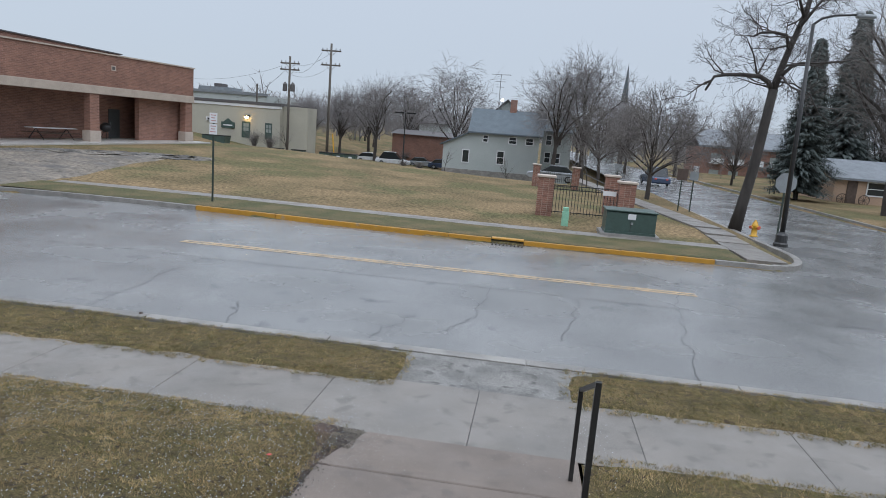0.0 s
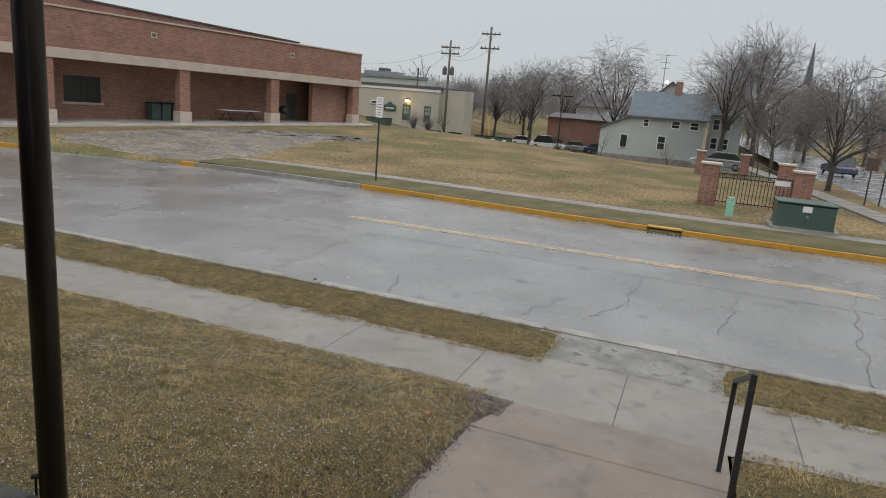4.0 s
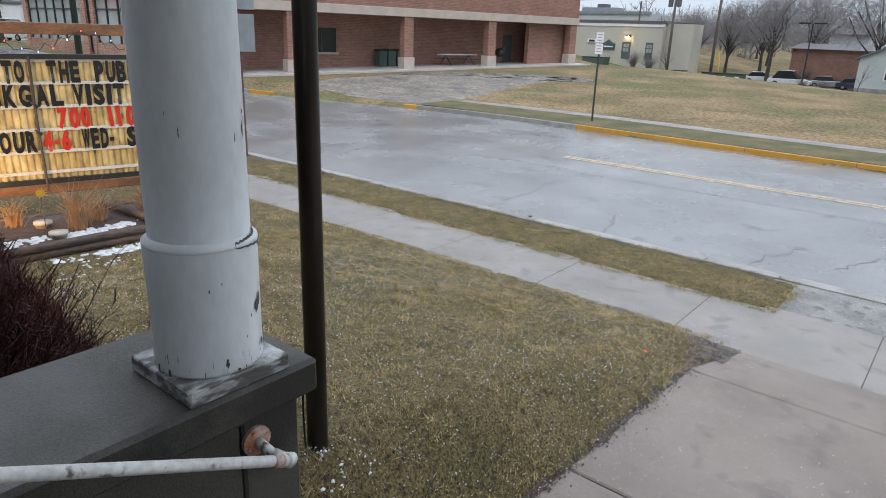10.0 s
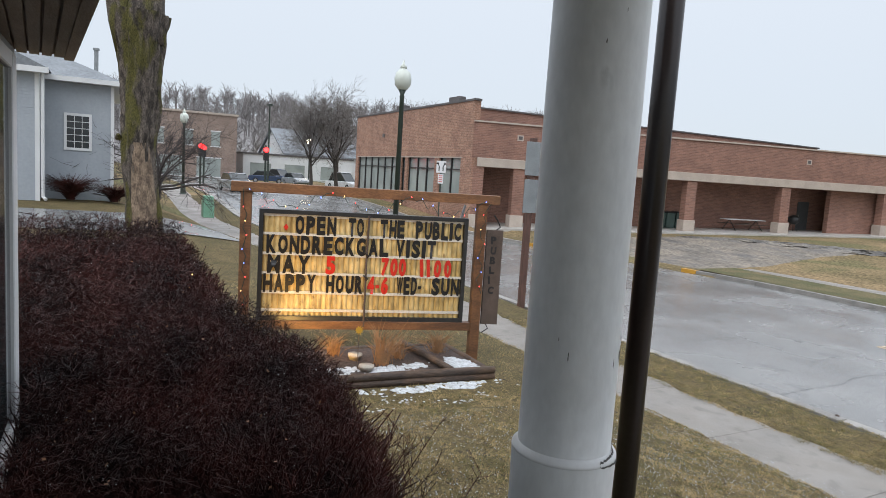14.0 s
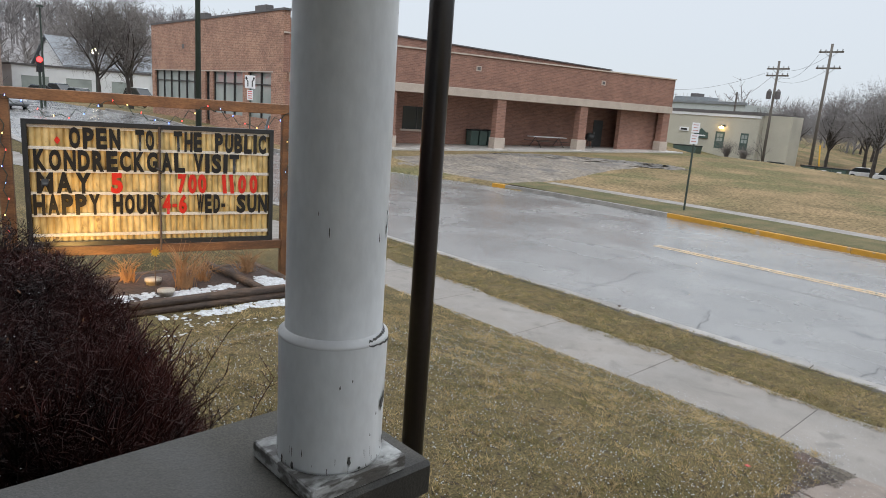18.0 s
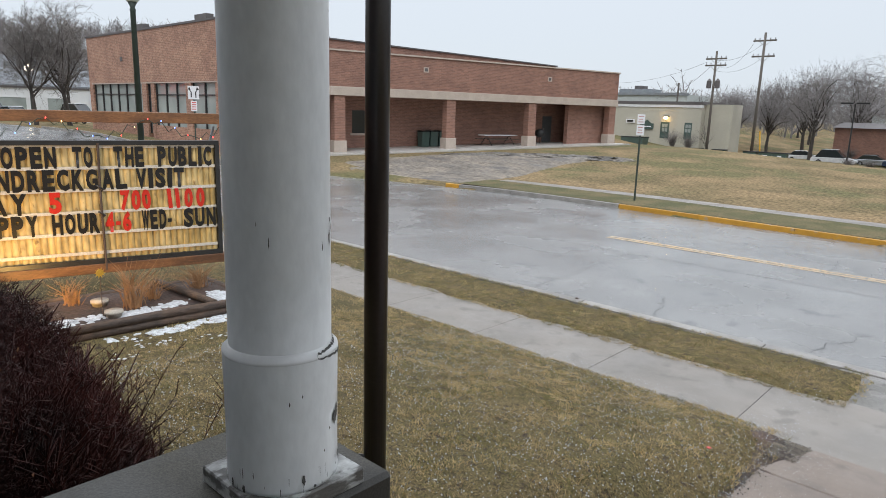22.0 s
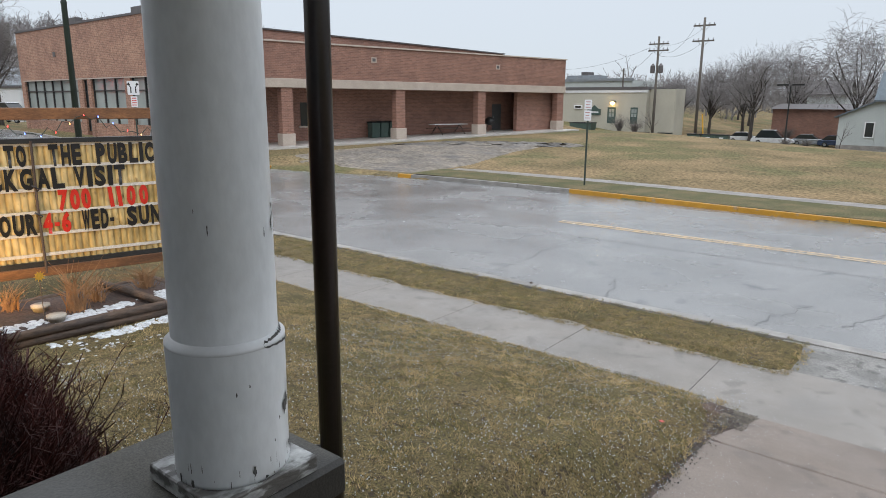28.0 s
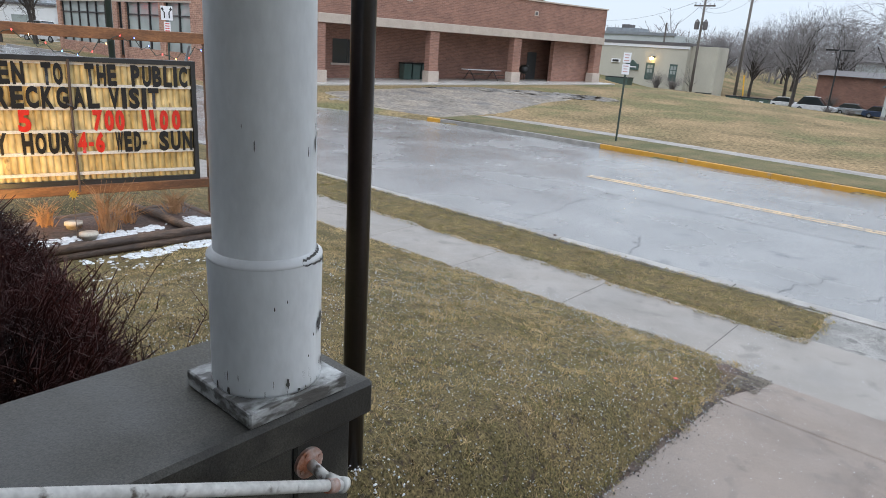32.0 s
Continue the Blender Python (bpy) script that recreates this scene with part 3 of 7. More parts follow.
kerb_run("kerb_far", -60, -28.6, -0.02, 0.16, M["kerb"], "grey concrete kerb", 3, True)
drain = thing("storm_drain", "dark cast-iron storm drain inlet set in the yellow kerb", "drain", at=(-0.82, far_kerb(-0.8), 0))
part("hood", Shape().box((-0.52, 0.02, -0.02), (0.52, 0.3, 0.035)), M["yellow"], drain, bevel=0.01)
part("throat", Shape().box((-0.5, 0.1, -0.16), (0.5, 0.2, -0.02)), M["dark"], drain)
for i in range(9):
    part("grate_bar", Shape().box((-0.48 + i * 0.118, -0.42, -0.15), (-0.44 + i * 0.118, 0.02, -0.105)), M["black_steel"], drain)
corner_kerb = thing("kerb_corner", "rounded grey concrete kerb at the street corner", "kerb", kind="structure")
pts = [(7.4 + 1.55 * math.sin(a) ** 1.0, 21.35 + 3.3 * (1 - math.cos(a))) for a in steps(0, math.pi / 2, 8)]
pts += [(8.9 - 0.02 * (y - 26), y) for y in steps(27, 70, 14)]
for (xa, ya), (xb, yb) in zip(pts, pts[1:]):
    L = math.hypot(xb - xa, yb - ya)
    nx_, ny_ = -(yb - ya) / L * 0.24, (xb - xa) / L * 0.24
    part("kerb_stone", Shape().prism([(xa, ya), (xb, yb), (xb + nx_, yb + ny_), (xa + nx_, ya + ny_)], -0.3, 0.03), M["kerb"], corner_kerb)
kerb_east = thing("kerb_east", "grey concrete kerb on the side street's far side", "kerb", kind="structure")
for y in steps(22, 100, 26):
    part("kerb_stone", Shape().box((18.55, y, -0.3), (18.8, y + 2.98, 0.03)), M["kerb"], kerb_east)

# ---- pavements ----


def slabs(name, a, b, y0, y1, length, material, label, top=0.02, far=False):
    w = thing(name, label, "pavement", kind="structure")
    x = a
    while x < b - 0.2:
        run("slab", [x + 0.003, x + length / 2, x + length - 0.003], y0, y1, -0.12, top, material, "", w, far)
        x += length
    run("joint_bed", steps(a, b, max(2, int((b - a) / 3))), y0, y1, -0.13, top - 0.009, M["crack"], "dark soil in the joints", w, far)
    return w


slabs("pavement_near", -2.44 - 1.87 * 31, 30, *NEAR_WALK, 1.87, M["walk"], "wet grey concrete pavement in slabs with dark joints")
slabs("pavement_far", -19.6, 6.6, *FAR_WALK, 1.76, M["walk"], "wet concrete pavement along the vacant lot", 0.05, True)
apron = Shape().prism([(-2.05, 8.44), (0.98, 8.44), (0.95, 9.61), (-2.0, 9.61)], -0.1, 0.004)
solid("pavement_apron", apron, M["apron"], "rough weathered concrete apron between pavement and kerb", "pavement", "structure", bevel=0.01)
path = thing("entry_path", "tan concrete entry path leading up to the porch", "path", kind="structure")
for k, (y0, y1, xa, xb) in enumerate(((5.91, 6.82, -1.64, 0.58), (3.53, 5.89, -1.88, 0.56), (2.0, 3.51, -1.88, 0.56))):
    z0, z1 = 0.02 + 0.085 * (7.1 - y0), 0.02 + 0.085 * (7.1 - y1)
    s = Shape()
    s.v = [(xa - 0.26 * (k == 0), y0, -0.2), (xb, y0, -0.2), (xb, y1, -0.2), (xa, y1, -0.2), (xa - 0.26 * (k == 0), y0, z0), (xb, y0, z0), (xb, y1, z1), (xa, y1, z1)]
    s.f = [(3, 2, 1, 0), (4, 5, 6, 7), (0, 1, 5, 4), (1, 2, 6, 5), (2, 3, 7, 6), (3, 0, 4, 7)]
    part("slab", s, M["path"], path, bevel=0.012)
sheet("path_edge", steps(0, 1, 14), steps(1.9, 6.83, 90), lambda u, y: (-2.36 + 0.85 * u, y, 0.02 + 0.085 * (7.1 - y) + 0.11 * (0.55 - u) * (1 if u > 0.4 else 0.2) + (0.01 if u < 0.4 else 0) + 0.016 * noise.noise((y * 3.1, u * 5, 2)) + 0.010 * noise.noise((y * 13, u * 13, 2))), M["mulch"], "strip of dark wet soil along the path", category="soil")
sheet("soil_notch", steps(-2.3, -1.5, 30), steps(6.15, 6.93, 26), lambda x, y: (x, y, 0.05 + 0.02 * noise.noise((x * 5, y * 5, 1)) + 0.012 * noise.noise((x * 23, y * 23, 1)) - 0.06 * step(6.45, 6.2, y) - 0.05 * step(-1.75, -1.5, x) - 0.05 * step(6.82, 6.93, y)), M["gravel"], "patch of dark wet gravel where path meets pavement", category="soil")
crumbs = Shape()
rnd = random.Random(17)
for i in range(2600):
    y = rnd.uniform(2.2, 6.75)
    x = -1.90 + rnd.gauss(0, 0.055) if i % 4 else -1.95 + 0.28 * rnd.random()
    if i % 4 == 0:
        y = rnd.uniform(6.3, 6.82)
    r = 0.0025 + 0.008 * rnd.random() ** 2
    z = 0.03 + 0.085 * (7.1 - y)
    k = len(crumbs.v)
    crumbs.v += [(x - r, y + r * 0.3, z), (x, y - r, z - r * 0.3), (x + r * 0.9, y, z), (x, y + r * 1.1, z), (x + r * 0.2, y, z + r), (x, y, z - r)]
    crumbs.f += [(k + a, k + (a + 1) % 4, k + e) for a in range(4) for e in (4, 5)]
tagged(part("soil_crumbs", crumbs, M["dark_soil"]), "crumbs of dark wet soil along the path's edge", "soil", kind="stuff")
corner_walk = thing("pavement_corner", "wet concrete pavement running along the side street", "pavement", kind="structure")
for i in range(22):
    y = 21.9 + i * 1.83
    x = 6.72 - 0.13 * max(y - 28.5, 0)
    part("slab", Shape().prism([(x, y), (x + 1.2, y), (x + 1.2 - 0.13 * (y > 28) * 1.81, y + 1.822), (x - 0.13 * (y > 28) * 1.81, y + 1.822)], -0.1, 0.06 + 0.14 * step(24, 30, y)), M["walk"], corner_walk)

# ---- centre line, cracks ----


def road_mark(s, pts, width):
    k = len(s.v)
    for i, (x, y) in enumerate(pts):
        a, b = pts[max(i - 1, 0)], pts[min(i + 1, len(pts) - 1)]
        L = math.hypot(b[0] - a[0], b[1] - a[1]) or 1
        nx, ny = -(b[1] - a[1]) / L * width / 2, (b[0] - a[0]) / L * width / 2
        z = road_z(x, y) + 0.005
        s.v += [(x + nx, y + ny, z), (x - nx, y - ny, z)]
        if i:
            s.f.append((k + 2 * i - 2, k + 2 * i - 1, k + 2 * i + 1, k + 2 * i))
    return s


line = thing("centre_line", "worn orange double centre line on the street", "road marking", kind="structure")
for y in (16.19, 16.39):
    part("stripe", road_mark(Shape(), [(x, y) for x in steps(-9.1, 3.9, 26)], 0.15), M["line"], line)
cracks = thing("road_cracks", "tar-dark cracks and seams across the wet street", "cracks", kind="structure")


def crack(x0, y0, x1, y1, n=22, jag=0.16, width=0.011):
    pts = [(x0 + (x1 - x0) * k / n + jag * noise.noise((k * 0.31, x0, y0)) + 0.2 * jag * noise.noise((k * 1.1, x0, y0)), y0 + (y1 - y0) * k / n + jag * noise.noise((k * 0.31, y1, 5.0))) for k in range(n + 1)]
    part("crack", road_mark(Shape(), pts, width), M["crack"], cracks)


crack(-16.4, 13.8, -13.9, 14.6, 12, 0.05, 0.014)
crack(-13.9, 14.6, 14, 14.75, 60, 0.06, 0.014)
crack(-30, 12.0, -16.4, 13.8, 24, 0.06, 0.014)
for a in ((-7.45, 9.95, -7.66, 14.55), (-13.2, 10.0, -13.95, 14.6), (2.55, 9.95, 3.1, 14.7), (3.1, 14.7, 3.9, 18.2), (-0.9, 14.7, -1.0, 12.2), (-1.0, 12.2, -1.5, 11.1), (-3.7, 15.9, -3.75, 18.0), (-16.4, 13.8, -17.8, 19.5),
          (7.6, 10, 8.1, 14.7), (-2.6, 10.4, -2.1, 12.0), (0.6, 11.5, 1.1, 14.7), (-10.8, 16.4, -11.0, 19.8), (-4.9, 10.1, -5.3, 11.6)):
    crack(*a)

# ---- porch: pedestal wall, column, rail, pole ----
cheek = thing("porch_wall", "wet grey cast-concrete porch wall with a thick cap", "wall", kind="structure")
CAP = 2.155
part("cap", Shape().box((-2.18, -0.72, CAP - 0.115), (-1.625, 1.185, CAP)), M["concrete"], cheek, "thick worn concrete cap", bevel=0.014)
for i, (z0, z1) in enumerate(((0.5, 0.93), (0.94, 1.48), (1.49, CAP - 0.116))):
    y = -0.7 - (0.35 if i % 2 else 0)
    while y < 1.12:
        e = min(y + 0.82, 1.15)
        if e - max(y, -0.7) > 0.1:
            part("block", Shape().box((-2.12, max(y, -0.7) + 0.004, z0), (-1.685, e - 0.004, z1)), M["concrete"], cheek, bevel=0.008)
        y += 0.82
part("core", Shape().box((-2.1, -0.7, 0.4), (-1.70, 1.13, CAP - 0.12)), M["crack"], cheek)
CX, CY = -1.79, 0.925
col = thing("porch_column", "thick round white-painted wooden porch column, paint flaking", "column", at=(CX, CY, CAP))
prof = [(0.146, 0.05), (0.1475, 0.06), (0.1465, 0.12), (0.1475, 0.30), (0.149, 0.402), (0.148, 0.409), (0.135, 0.419), (0.1325, 0.423), (0.1325, 0.6), (0.131, 1.4), (0.128, 2.2), (0.127, 2.33)]
shaft = part("shaft", Shape().lathe(prof, n=64), M["white_paint"], col, smooth=True)
part("shoulder", Shape().lathe([(0.1488, 0.400), (0.1498, 0.403), (0.1488, 0.409), (0.1365, 0.419), (0.1329, 0.4225)], n=64), M["white_trim"], col, "bright white bevelled shoulder", smooth=True)
part("plinth", Shape().box((-0.157, -0.157, 0.002), (0.157, 0.157, 0.05)), M["plinth_paint"], col, "square plinth board with badly flaking white paint", bevel=0.004)
part("plinth_split", Shape().box((-0.1585, -0.004, 0.004), (-0.1545, 0.002, 0.049)), M["bare_wood"], col, "crack in the plinth board")


def flake(angle, z, w, h, seed, radius=0.1345):
    """A ragged patch where the paint is gone, wrapped on the shaft."""
    rnd = random.Random(seed)
    s = Shape()
    n = 14
    rim = [(angle + w / radius * 0.5 * math.cos(2 * math.pi * i / n) * rnd.uniform(0.55, 1.15), z + h * 0.5 * math.sin(2 * math.pi * i / n) * rnd.uniform(0.55, 1.15)) for i in range(n)]
    r = radius + 0.0012
    s.v = [(r * math.cos(angle), r * math.sin(angle), z)] + [(r * math.cos(a), r * math.sin(a), q) for a, q in rim]
    s.f = [(0, 1 + i, 1 + (i + 1) % n) for i in range(n)]
    part("bare_patch", s, M["bare_wood"], col, "bare grey wood where paint has flaked")


FACE = math.atan2(-0.9, 1.45)   # the side that looks at the porch steps
rnd = random.Random(5)
for da, z, w, h in ((1.18, 0.70, 0.012, 0.045), (1.28, 0.72, 0.006, 0.03), (1.22, 0.745, 0.01, 0.015), (1.1, 0.22, 0.03, 0.045), (1.2, 0.235, 0.02, 0.05), (1.24, 0.10, 0.012, 0.03), (1.3, 0.27, 0.006, 0.02),
                    (0.1, 0.30, 0.004, 0.014), (0.32, 0.315, 0.004, 0.012), (0.9, 0.2, 0.005, 0.012), (1.35, 0.39, 0.02, 0.02), (1.42, 0.09, 0.012, 0.05), (0.75, 0.145, 0.004, 0.01), (1.38, 0.16, 0.008, 0.05), (1.42, 0.45, 0.008, 0.04)):
    flake(FACE + da, z, w, h, int(z * 1000), 0.1485 if z < 0.4 else 0.1325)
for k in range(22):
    flake(FACE + rnd.uniform(-1.3, 1.3), 0.058 + 0.05 * rnd.random() ** 2, rnd.uniform(0.001, 0.004) + 0.007 * (k % 7 == 0), rnd.uniform(0.008, 0.035), 40 + k, 0.1478)
for k in range(12):
    flake(FACE + rnd.uniform(-1.2, 1.3), rnd.uniform(0.5, 1.9), rnd.uniform(0.002, 0.005), rnd.uniform(0.008, 0.03), 80 + k, 0.1318)
s = Shape()
for i in range(22):
    a = FACE + 0.62 + i * 0.052
    h = 0.003 + 0.006 * abs(math.sin(i * 1.7)) + 0.008 * i / 12
    ra = 0.1512 - 0.95 * h
    low = 0.403 - 0.004 * abs(math.sin(i * 2.3)) - 0.008 * i / 12
    s.v += [(0.1512 * math.cos(a), 0.1512 * math.sin(a), low), (ra * math.cos(a), ra * math.sin(a), 0.4085 + h)]
    if i:
        s.f.append((2 * i - 2, 2 * i, 2 * i + 1, 2 * i - 1))
part("bare_patch", s, M["bare_wood"], col, "dark bare wood along the ring where paint has flaked")

rail = thing("pipe_handrail", "white-painted pipe handrail with rusty wall flange", "handrail", at=(0, 0, 0))
part("pipe", Shape().tube([(-1.56, 1.01, 1.91), (-1.56, 0.34, 2.24), (-1.56, -0.7, 2.75)], 0.0165, 14), M["rail_white"], rail, smooth=True)
part("elbow", Shape().tube([(-1.60, 0.985, 1.925), (-1.575, 1.00, 1.912), (-1.56, 1.018, 1.906), (-1.557, 1.0, 1.915)], [0.0195, 0.022, 0.024, 0.021], 14), M["rail_white"], rail, smooth=True)
part("stub", Shape().tube([(-1.683, 0.985, 1.935), (-1.60, 0.985, 1.925)], 0.0165, 12), M["rail_white"], rail, smooth=True)
part("collar", Shape().tube([(-1.56, 0.955, 1.936), (-1.56, 0.985, 1.922)], 0.0205, 14), M["rust"], rail, "rust-brown ring at the elbow", smooth=True)
flange = part("flange", Shape().tube([(-1.686, 0.985, 1.935), (-1.674, 0.985, 1.935), (-1.668, 0.985, 1.935)], [0.047, 0.047, 0.026], 20), M["rust"], rail, "rust-brown round flange", smooth=False)
for k in range(4):
    a = k * math.pi / 2 + 0.4
    part("bolt", Shape().tube([(-1.674, 0.985 + 0.034 * math.cos(a), 1.935 + 0.034 * math.sin(a)), (-1.667, 0.985 + 0.034 * math.cos(a), 1.935 + 0.034 * math.sin(a))], 0.007, 6), M["rust"], flange)

PX, PY = -2.465, 1.854
pole = thing("steel_pole", "tall wet black steel pole beside the porch", "pole", at=(PX, PY, height(PX, PY)))
part("shaft", Shape().tube([(0, 0, -0.1), (0, 0, 5.5)], 0.052, 24), M["black_steel"], pole, smooth=True)
part("clamp", Shape().tube([(-0.02, -0.035, 0.50), (-0.045, -0.062, 0.505)], 0.013, 8), M["black_steel"], pole)
part("cable", Shape().tube([(-0.035, -0.05, 0.50), (-0.036, -0.05, 0.4), (-0.042, -0.052, 0.25), (-0.036, -0.055, 0.1), (-0.02, -0.06, 0.0)], 0.005, 6), M["rubber"], pole, "black cable down the pole")

# ---- the house behind the porch ----
house = thing("tavern_house", "grey-boarded house corner with eave and bright window", "house", kind="structure")
part("wall", Shape().box((-4.55, -1.4, 0.4), (-2.2, -0.70, 3.9)), M["siding"], house)
for i in range(28):
    part("siding_board", Shape().box((-4.57, -0.70, 0.9 + i * 0.105), (-2.25, -0.685, 1.0 + i * 0.105)), M["siding"], house)
part("foundation", Shape().box((-4.6, -1.4, 0.2), (-2.2, -0.672, 1.35)), M["concrete"], house)
EAVE = dict(turn=radians(4.4), about=(-4.84, -0.47))
part("soffit", Shape().box((-4.8, -1.6, 3.86), (-2.0, -0.47, 3.92), **EAVE), M["soffit"], house, "weathered slatted soffit")
for i in range(15):
    part("soffit_board", Shape().box((-4.78, -1.36 + i * 0.06, 3.845), (-2.0, -1.312 + i * 0.06, 3.862), **EAVE), M["soffit"], house)
part("fascia", Shape().box((-4.84, -0.47, 3.84), (-2.0, -0.42, 4.02), **EAVE), M["soffit"], house)
win = part("window", Shape().box((-4.2, -0.69, 1.9), (-2.6, -0.675, 3.75)), M["glass"], house)
for a, b in (((-4.36, -0.69, 1.85), (-4.2, -0.655, 3.78)), ((-2.66, -0.69, 1.85), (-2.52, -0.655, 3.78)), ((-4.2, -0.69, 3.70), (-2.66, -0.657, 3.78)), ((-4.2, -0.69, 1.80), (-2.66, -0.655, 1.92)), ((-3.45, -0.68, 1.92), (-3.37, -0.66, 3.70))):
    part("window_frame", Shape().box(a, b), M["white_trim"], win, bevel=0.006)
# roof over the column, out of view; ceiling set low to shade column and cap
roof = thing("porch_roof", "unseen porch roof and house front, ceiling set low for shade", "roof", kind="structure")
part("ceiling", Shape().box((-2.5, -2.2, 4.48), (1.9, 1.4, 4.75)), M["soffit"], roof)
part("wall", Shape().box((-2.2, -2.5, 0.3), (2.4, -2.2, 4.48)), M["siding"], roof)
part("floor", Shape().box((-1.62, -2.2, 0.2), (0.62, -0.5, 1.55)), M["concrete"], roof)
stair = thing("entry_steps", "grey concrete steps down from the porch", "steps", kind="structure")
for i in range(6):
    part("step", Shape().box((-1.62, -0.5 + i * 0.32, 0.1), (0.62, -0.18 + i * 0.32, 1.38 - i * 0.17)), M["concrete"], stair, bevel=0.01)
hand = thing("step_handrail", "low black square-steel handrail beside the entry path", "handrail", at=(0.56, 5.7, 0))
part("post", Shape().box((-0.105, 0.60, 0.0), (-0.065, 0.64, 1.0)), M["black_paint"], hand)
part("post", Shape().box((-0.04, -0.005, 0.0), (0.01, 0.045, 1.31)), M["black_paint"], hand)
part("top_bar", Shape().tube([(-0.085, 0.64, 0.985), (-0.015, 0.01, 1.30)], 0.026, 4), M["black_paint"], hand)


# ---- message board ----
SL, SR = Vector((-9.82, 1.74, 0)), Vector((-9.06, 4.66, 0))
W, H = (SR - SL).length, 1.55
TURN = math.degrees(math.atan2(SR.y - SL.y, SR.x - SL.x))
board = thing("message_board", "lit yellow message board in a timber frame, black and red letters", "sign", at=(SL.x, SL.y, 1.105), turn=TURN)
# local: x along the board, y to the back, z up from the board's bottom edge
s = Shape()
nc = 38
for i in range(nc * 4 + 1):
    x = 0.03 + (W - 0.06) * i / (nc * 4)
    y = (0.012, -0.008, -0.012, -0.008)[i % 4]
    s.v += [(x, y, 0.03), (x, y, H - 0.03)]
    if i:
        s.f.append((2 * i - 2, 2 * i, 2 * i + 1, 2 * i - 1))
panel = part("panel", s, M["sign_yellow"], board, "ribbed yellowed plastic panel")
part("back_panel", Shape().box((0.02, 0.02, 0.02), (W - 0.02, 0.06, H - 0.02)), M["black_paint"], board)
for a, b in (((-0.03, -0.05, -0.03), (W + 0.03, 0.08, 0.03)), ((-0.03, -0.05, H - 0.03), (W + 0.03, 0.08, H + 0.03)), ((-0.03, -0.05, 0.03), (0.025, 0.08, H - 0.03)), ((W - 0.025, -0.05, 0.03), (W + 0.03, 0.08, H - 0.03))):
    part("frame_bar", Shape().box(a, b), M["black_paint"], board)
ROWS = [H * (1 - k) for k in (0.205, 0.39, 0.575, 0.755, 0.925)]
for z in ROWS + [H - 0.045]:
    for half in range(2):
        x0, x1 = (0.03, W * 0.505 - 0.01) if half == 0 else (W * 0.505 + 0.01, W - 0.03)
        part("letter_track", Shape().box((x0, -0.022, z - 0.022), (x1, -0.012, z + 0.018)), M["track"], panel, "" if half else "white plastic letter track")
mull = part("mullion", Shape().tube([(W * 0.505, -0.05, -0.12), (W * 0.503, -0.052, H * 0.5), (W * 0.507, -0.05, H)], 0.016, 8), M["pool_brown"], board, "thin rusty centre bar")
for z in (H * 0.63, H * 0.41):
    part("hook", Shape().tube([(W * 0.505, -0.055, z - 0.05), (W * 0.515, -0.075, z - 0.02), (W * 0.50, -0.08, z + 0.01), (W * 0.49, -0.065, z + 0.03)], 0.012, 6), M["black_steel"], mull)
glyphs = {}


def glyph(ch):
    """A flat letter, 1 high and 1 wide, standing in the x-z plane."""
    if ch not in glyphs:
        cu = bpy.data.curves.new("letter", "FONT")
        cu.body, cu.size, cu.resolution_u, cu.offset = ch, 1.0, 3, 0.05
        tmp = bpy.data.objects.new("letter", cu)
        scene.collection.objects.link(tmp)
        me = bpy.data.meshes.new_from_object(tmp.evaluated_get(bpy.context.evaluated_depsgraph_get()))
        bpy.data.objects.remove(tmp)
        bpy.data.curves.remove(cu)
        co = np.array([v.co for v in me.vertices])
        lo, hi = co.min(0), co.max(0)
        for v in me.vertices:
            v.co = ((v.co.x - lo[0]) / (hi[0] - lo[0]), 0, (v.co.y - lo[1]) / (hi[1] - lo[1]))
        me.materials.clear()
        glyphs[ch] = me
    return glyphs[ch].copy()


TEXT = [(0, "OPEN", 518, 588, 0), (0, "TO", 610, 638, 0), (0, "THE", 668, 711, 0), (0, "PUBLIC", 732, 817, 0),
        (1, "KONDRECKG", 470, 642, 0), (1, "AL", 648, 684, 0), (1, "VISIT", 697, 771, 0),
        (2, "MAY", 472, 545, 0), (2, "5", 573, 590, 1), (2, "700", 672, 718, 1), (2, "1100", 745, 803, 1),
        (3, "HAPPY", 466, 557, 0), (3, "HOUR", 575, 640, 0), (3, "4-6", 648, 686, 1), (3, "WED-", 702, 748, 0), (3, "SUN", 767, 820, 0)]
rnd = random.Random(3)
for row, word, a, b, red in TEXT:
    unit = [0.45 if c in "1I" else 0.55 if c == "-" else 1.0 for c in word]
    x0, x1 = ((p - 460) / 366 * W for p in (a, b))
    gap = 0.45 if word == "1100" else 0.2
    k = (x1 - x0) / (sum(unit) + gap * (len(word) - 1))
    x = x0
    for c, u in zip(word, unit):
        me = glyph(c)
        me.materials.append(M["letter_red"] if red else M["letter_black"])
        ob = part("letter", None, None, panel, me=me)
        hh = 0.272
        z0 = ROWS[row] - 0.002
        if c == "-":
            ob.matrix_basis = pose(x, -0.0245, z0 + 0.09, 0, rnd.uniform(-1, 1), 0) @ Matrix.Diagonal((k * u, 1, 0.05, 1))
        else:
            ob.matrix_basis = pose(x, -0.0245, z0, 0, rnd.uniform(-1.5, 1.5) - (3 if c == "1" else 0), 0) @ Matrix.Diagonal((k * u, 1, hh, 1))
        x += k * (u + gap)
part("red_mark", Shape().face((0.31, -0.025, H - 0.22), (0.345, -0.025, H - 0.17), (0.38, -0.025, H - 0.22), (0.345, -0.025, H - 0.27)), M["letter_red"], panel, "small red diamond mark")
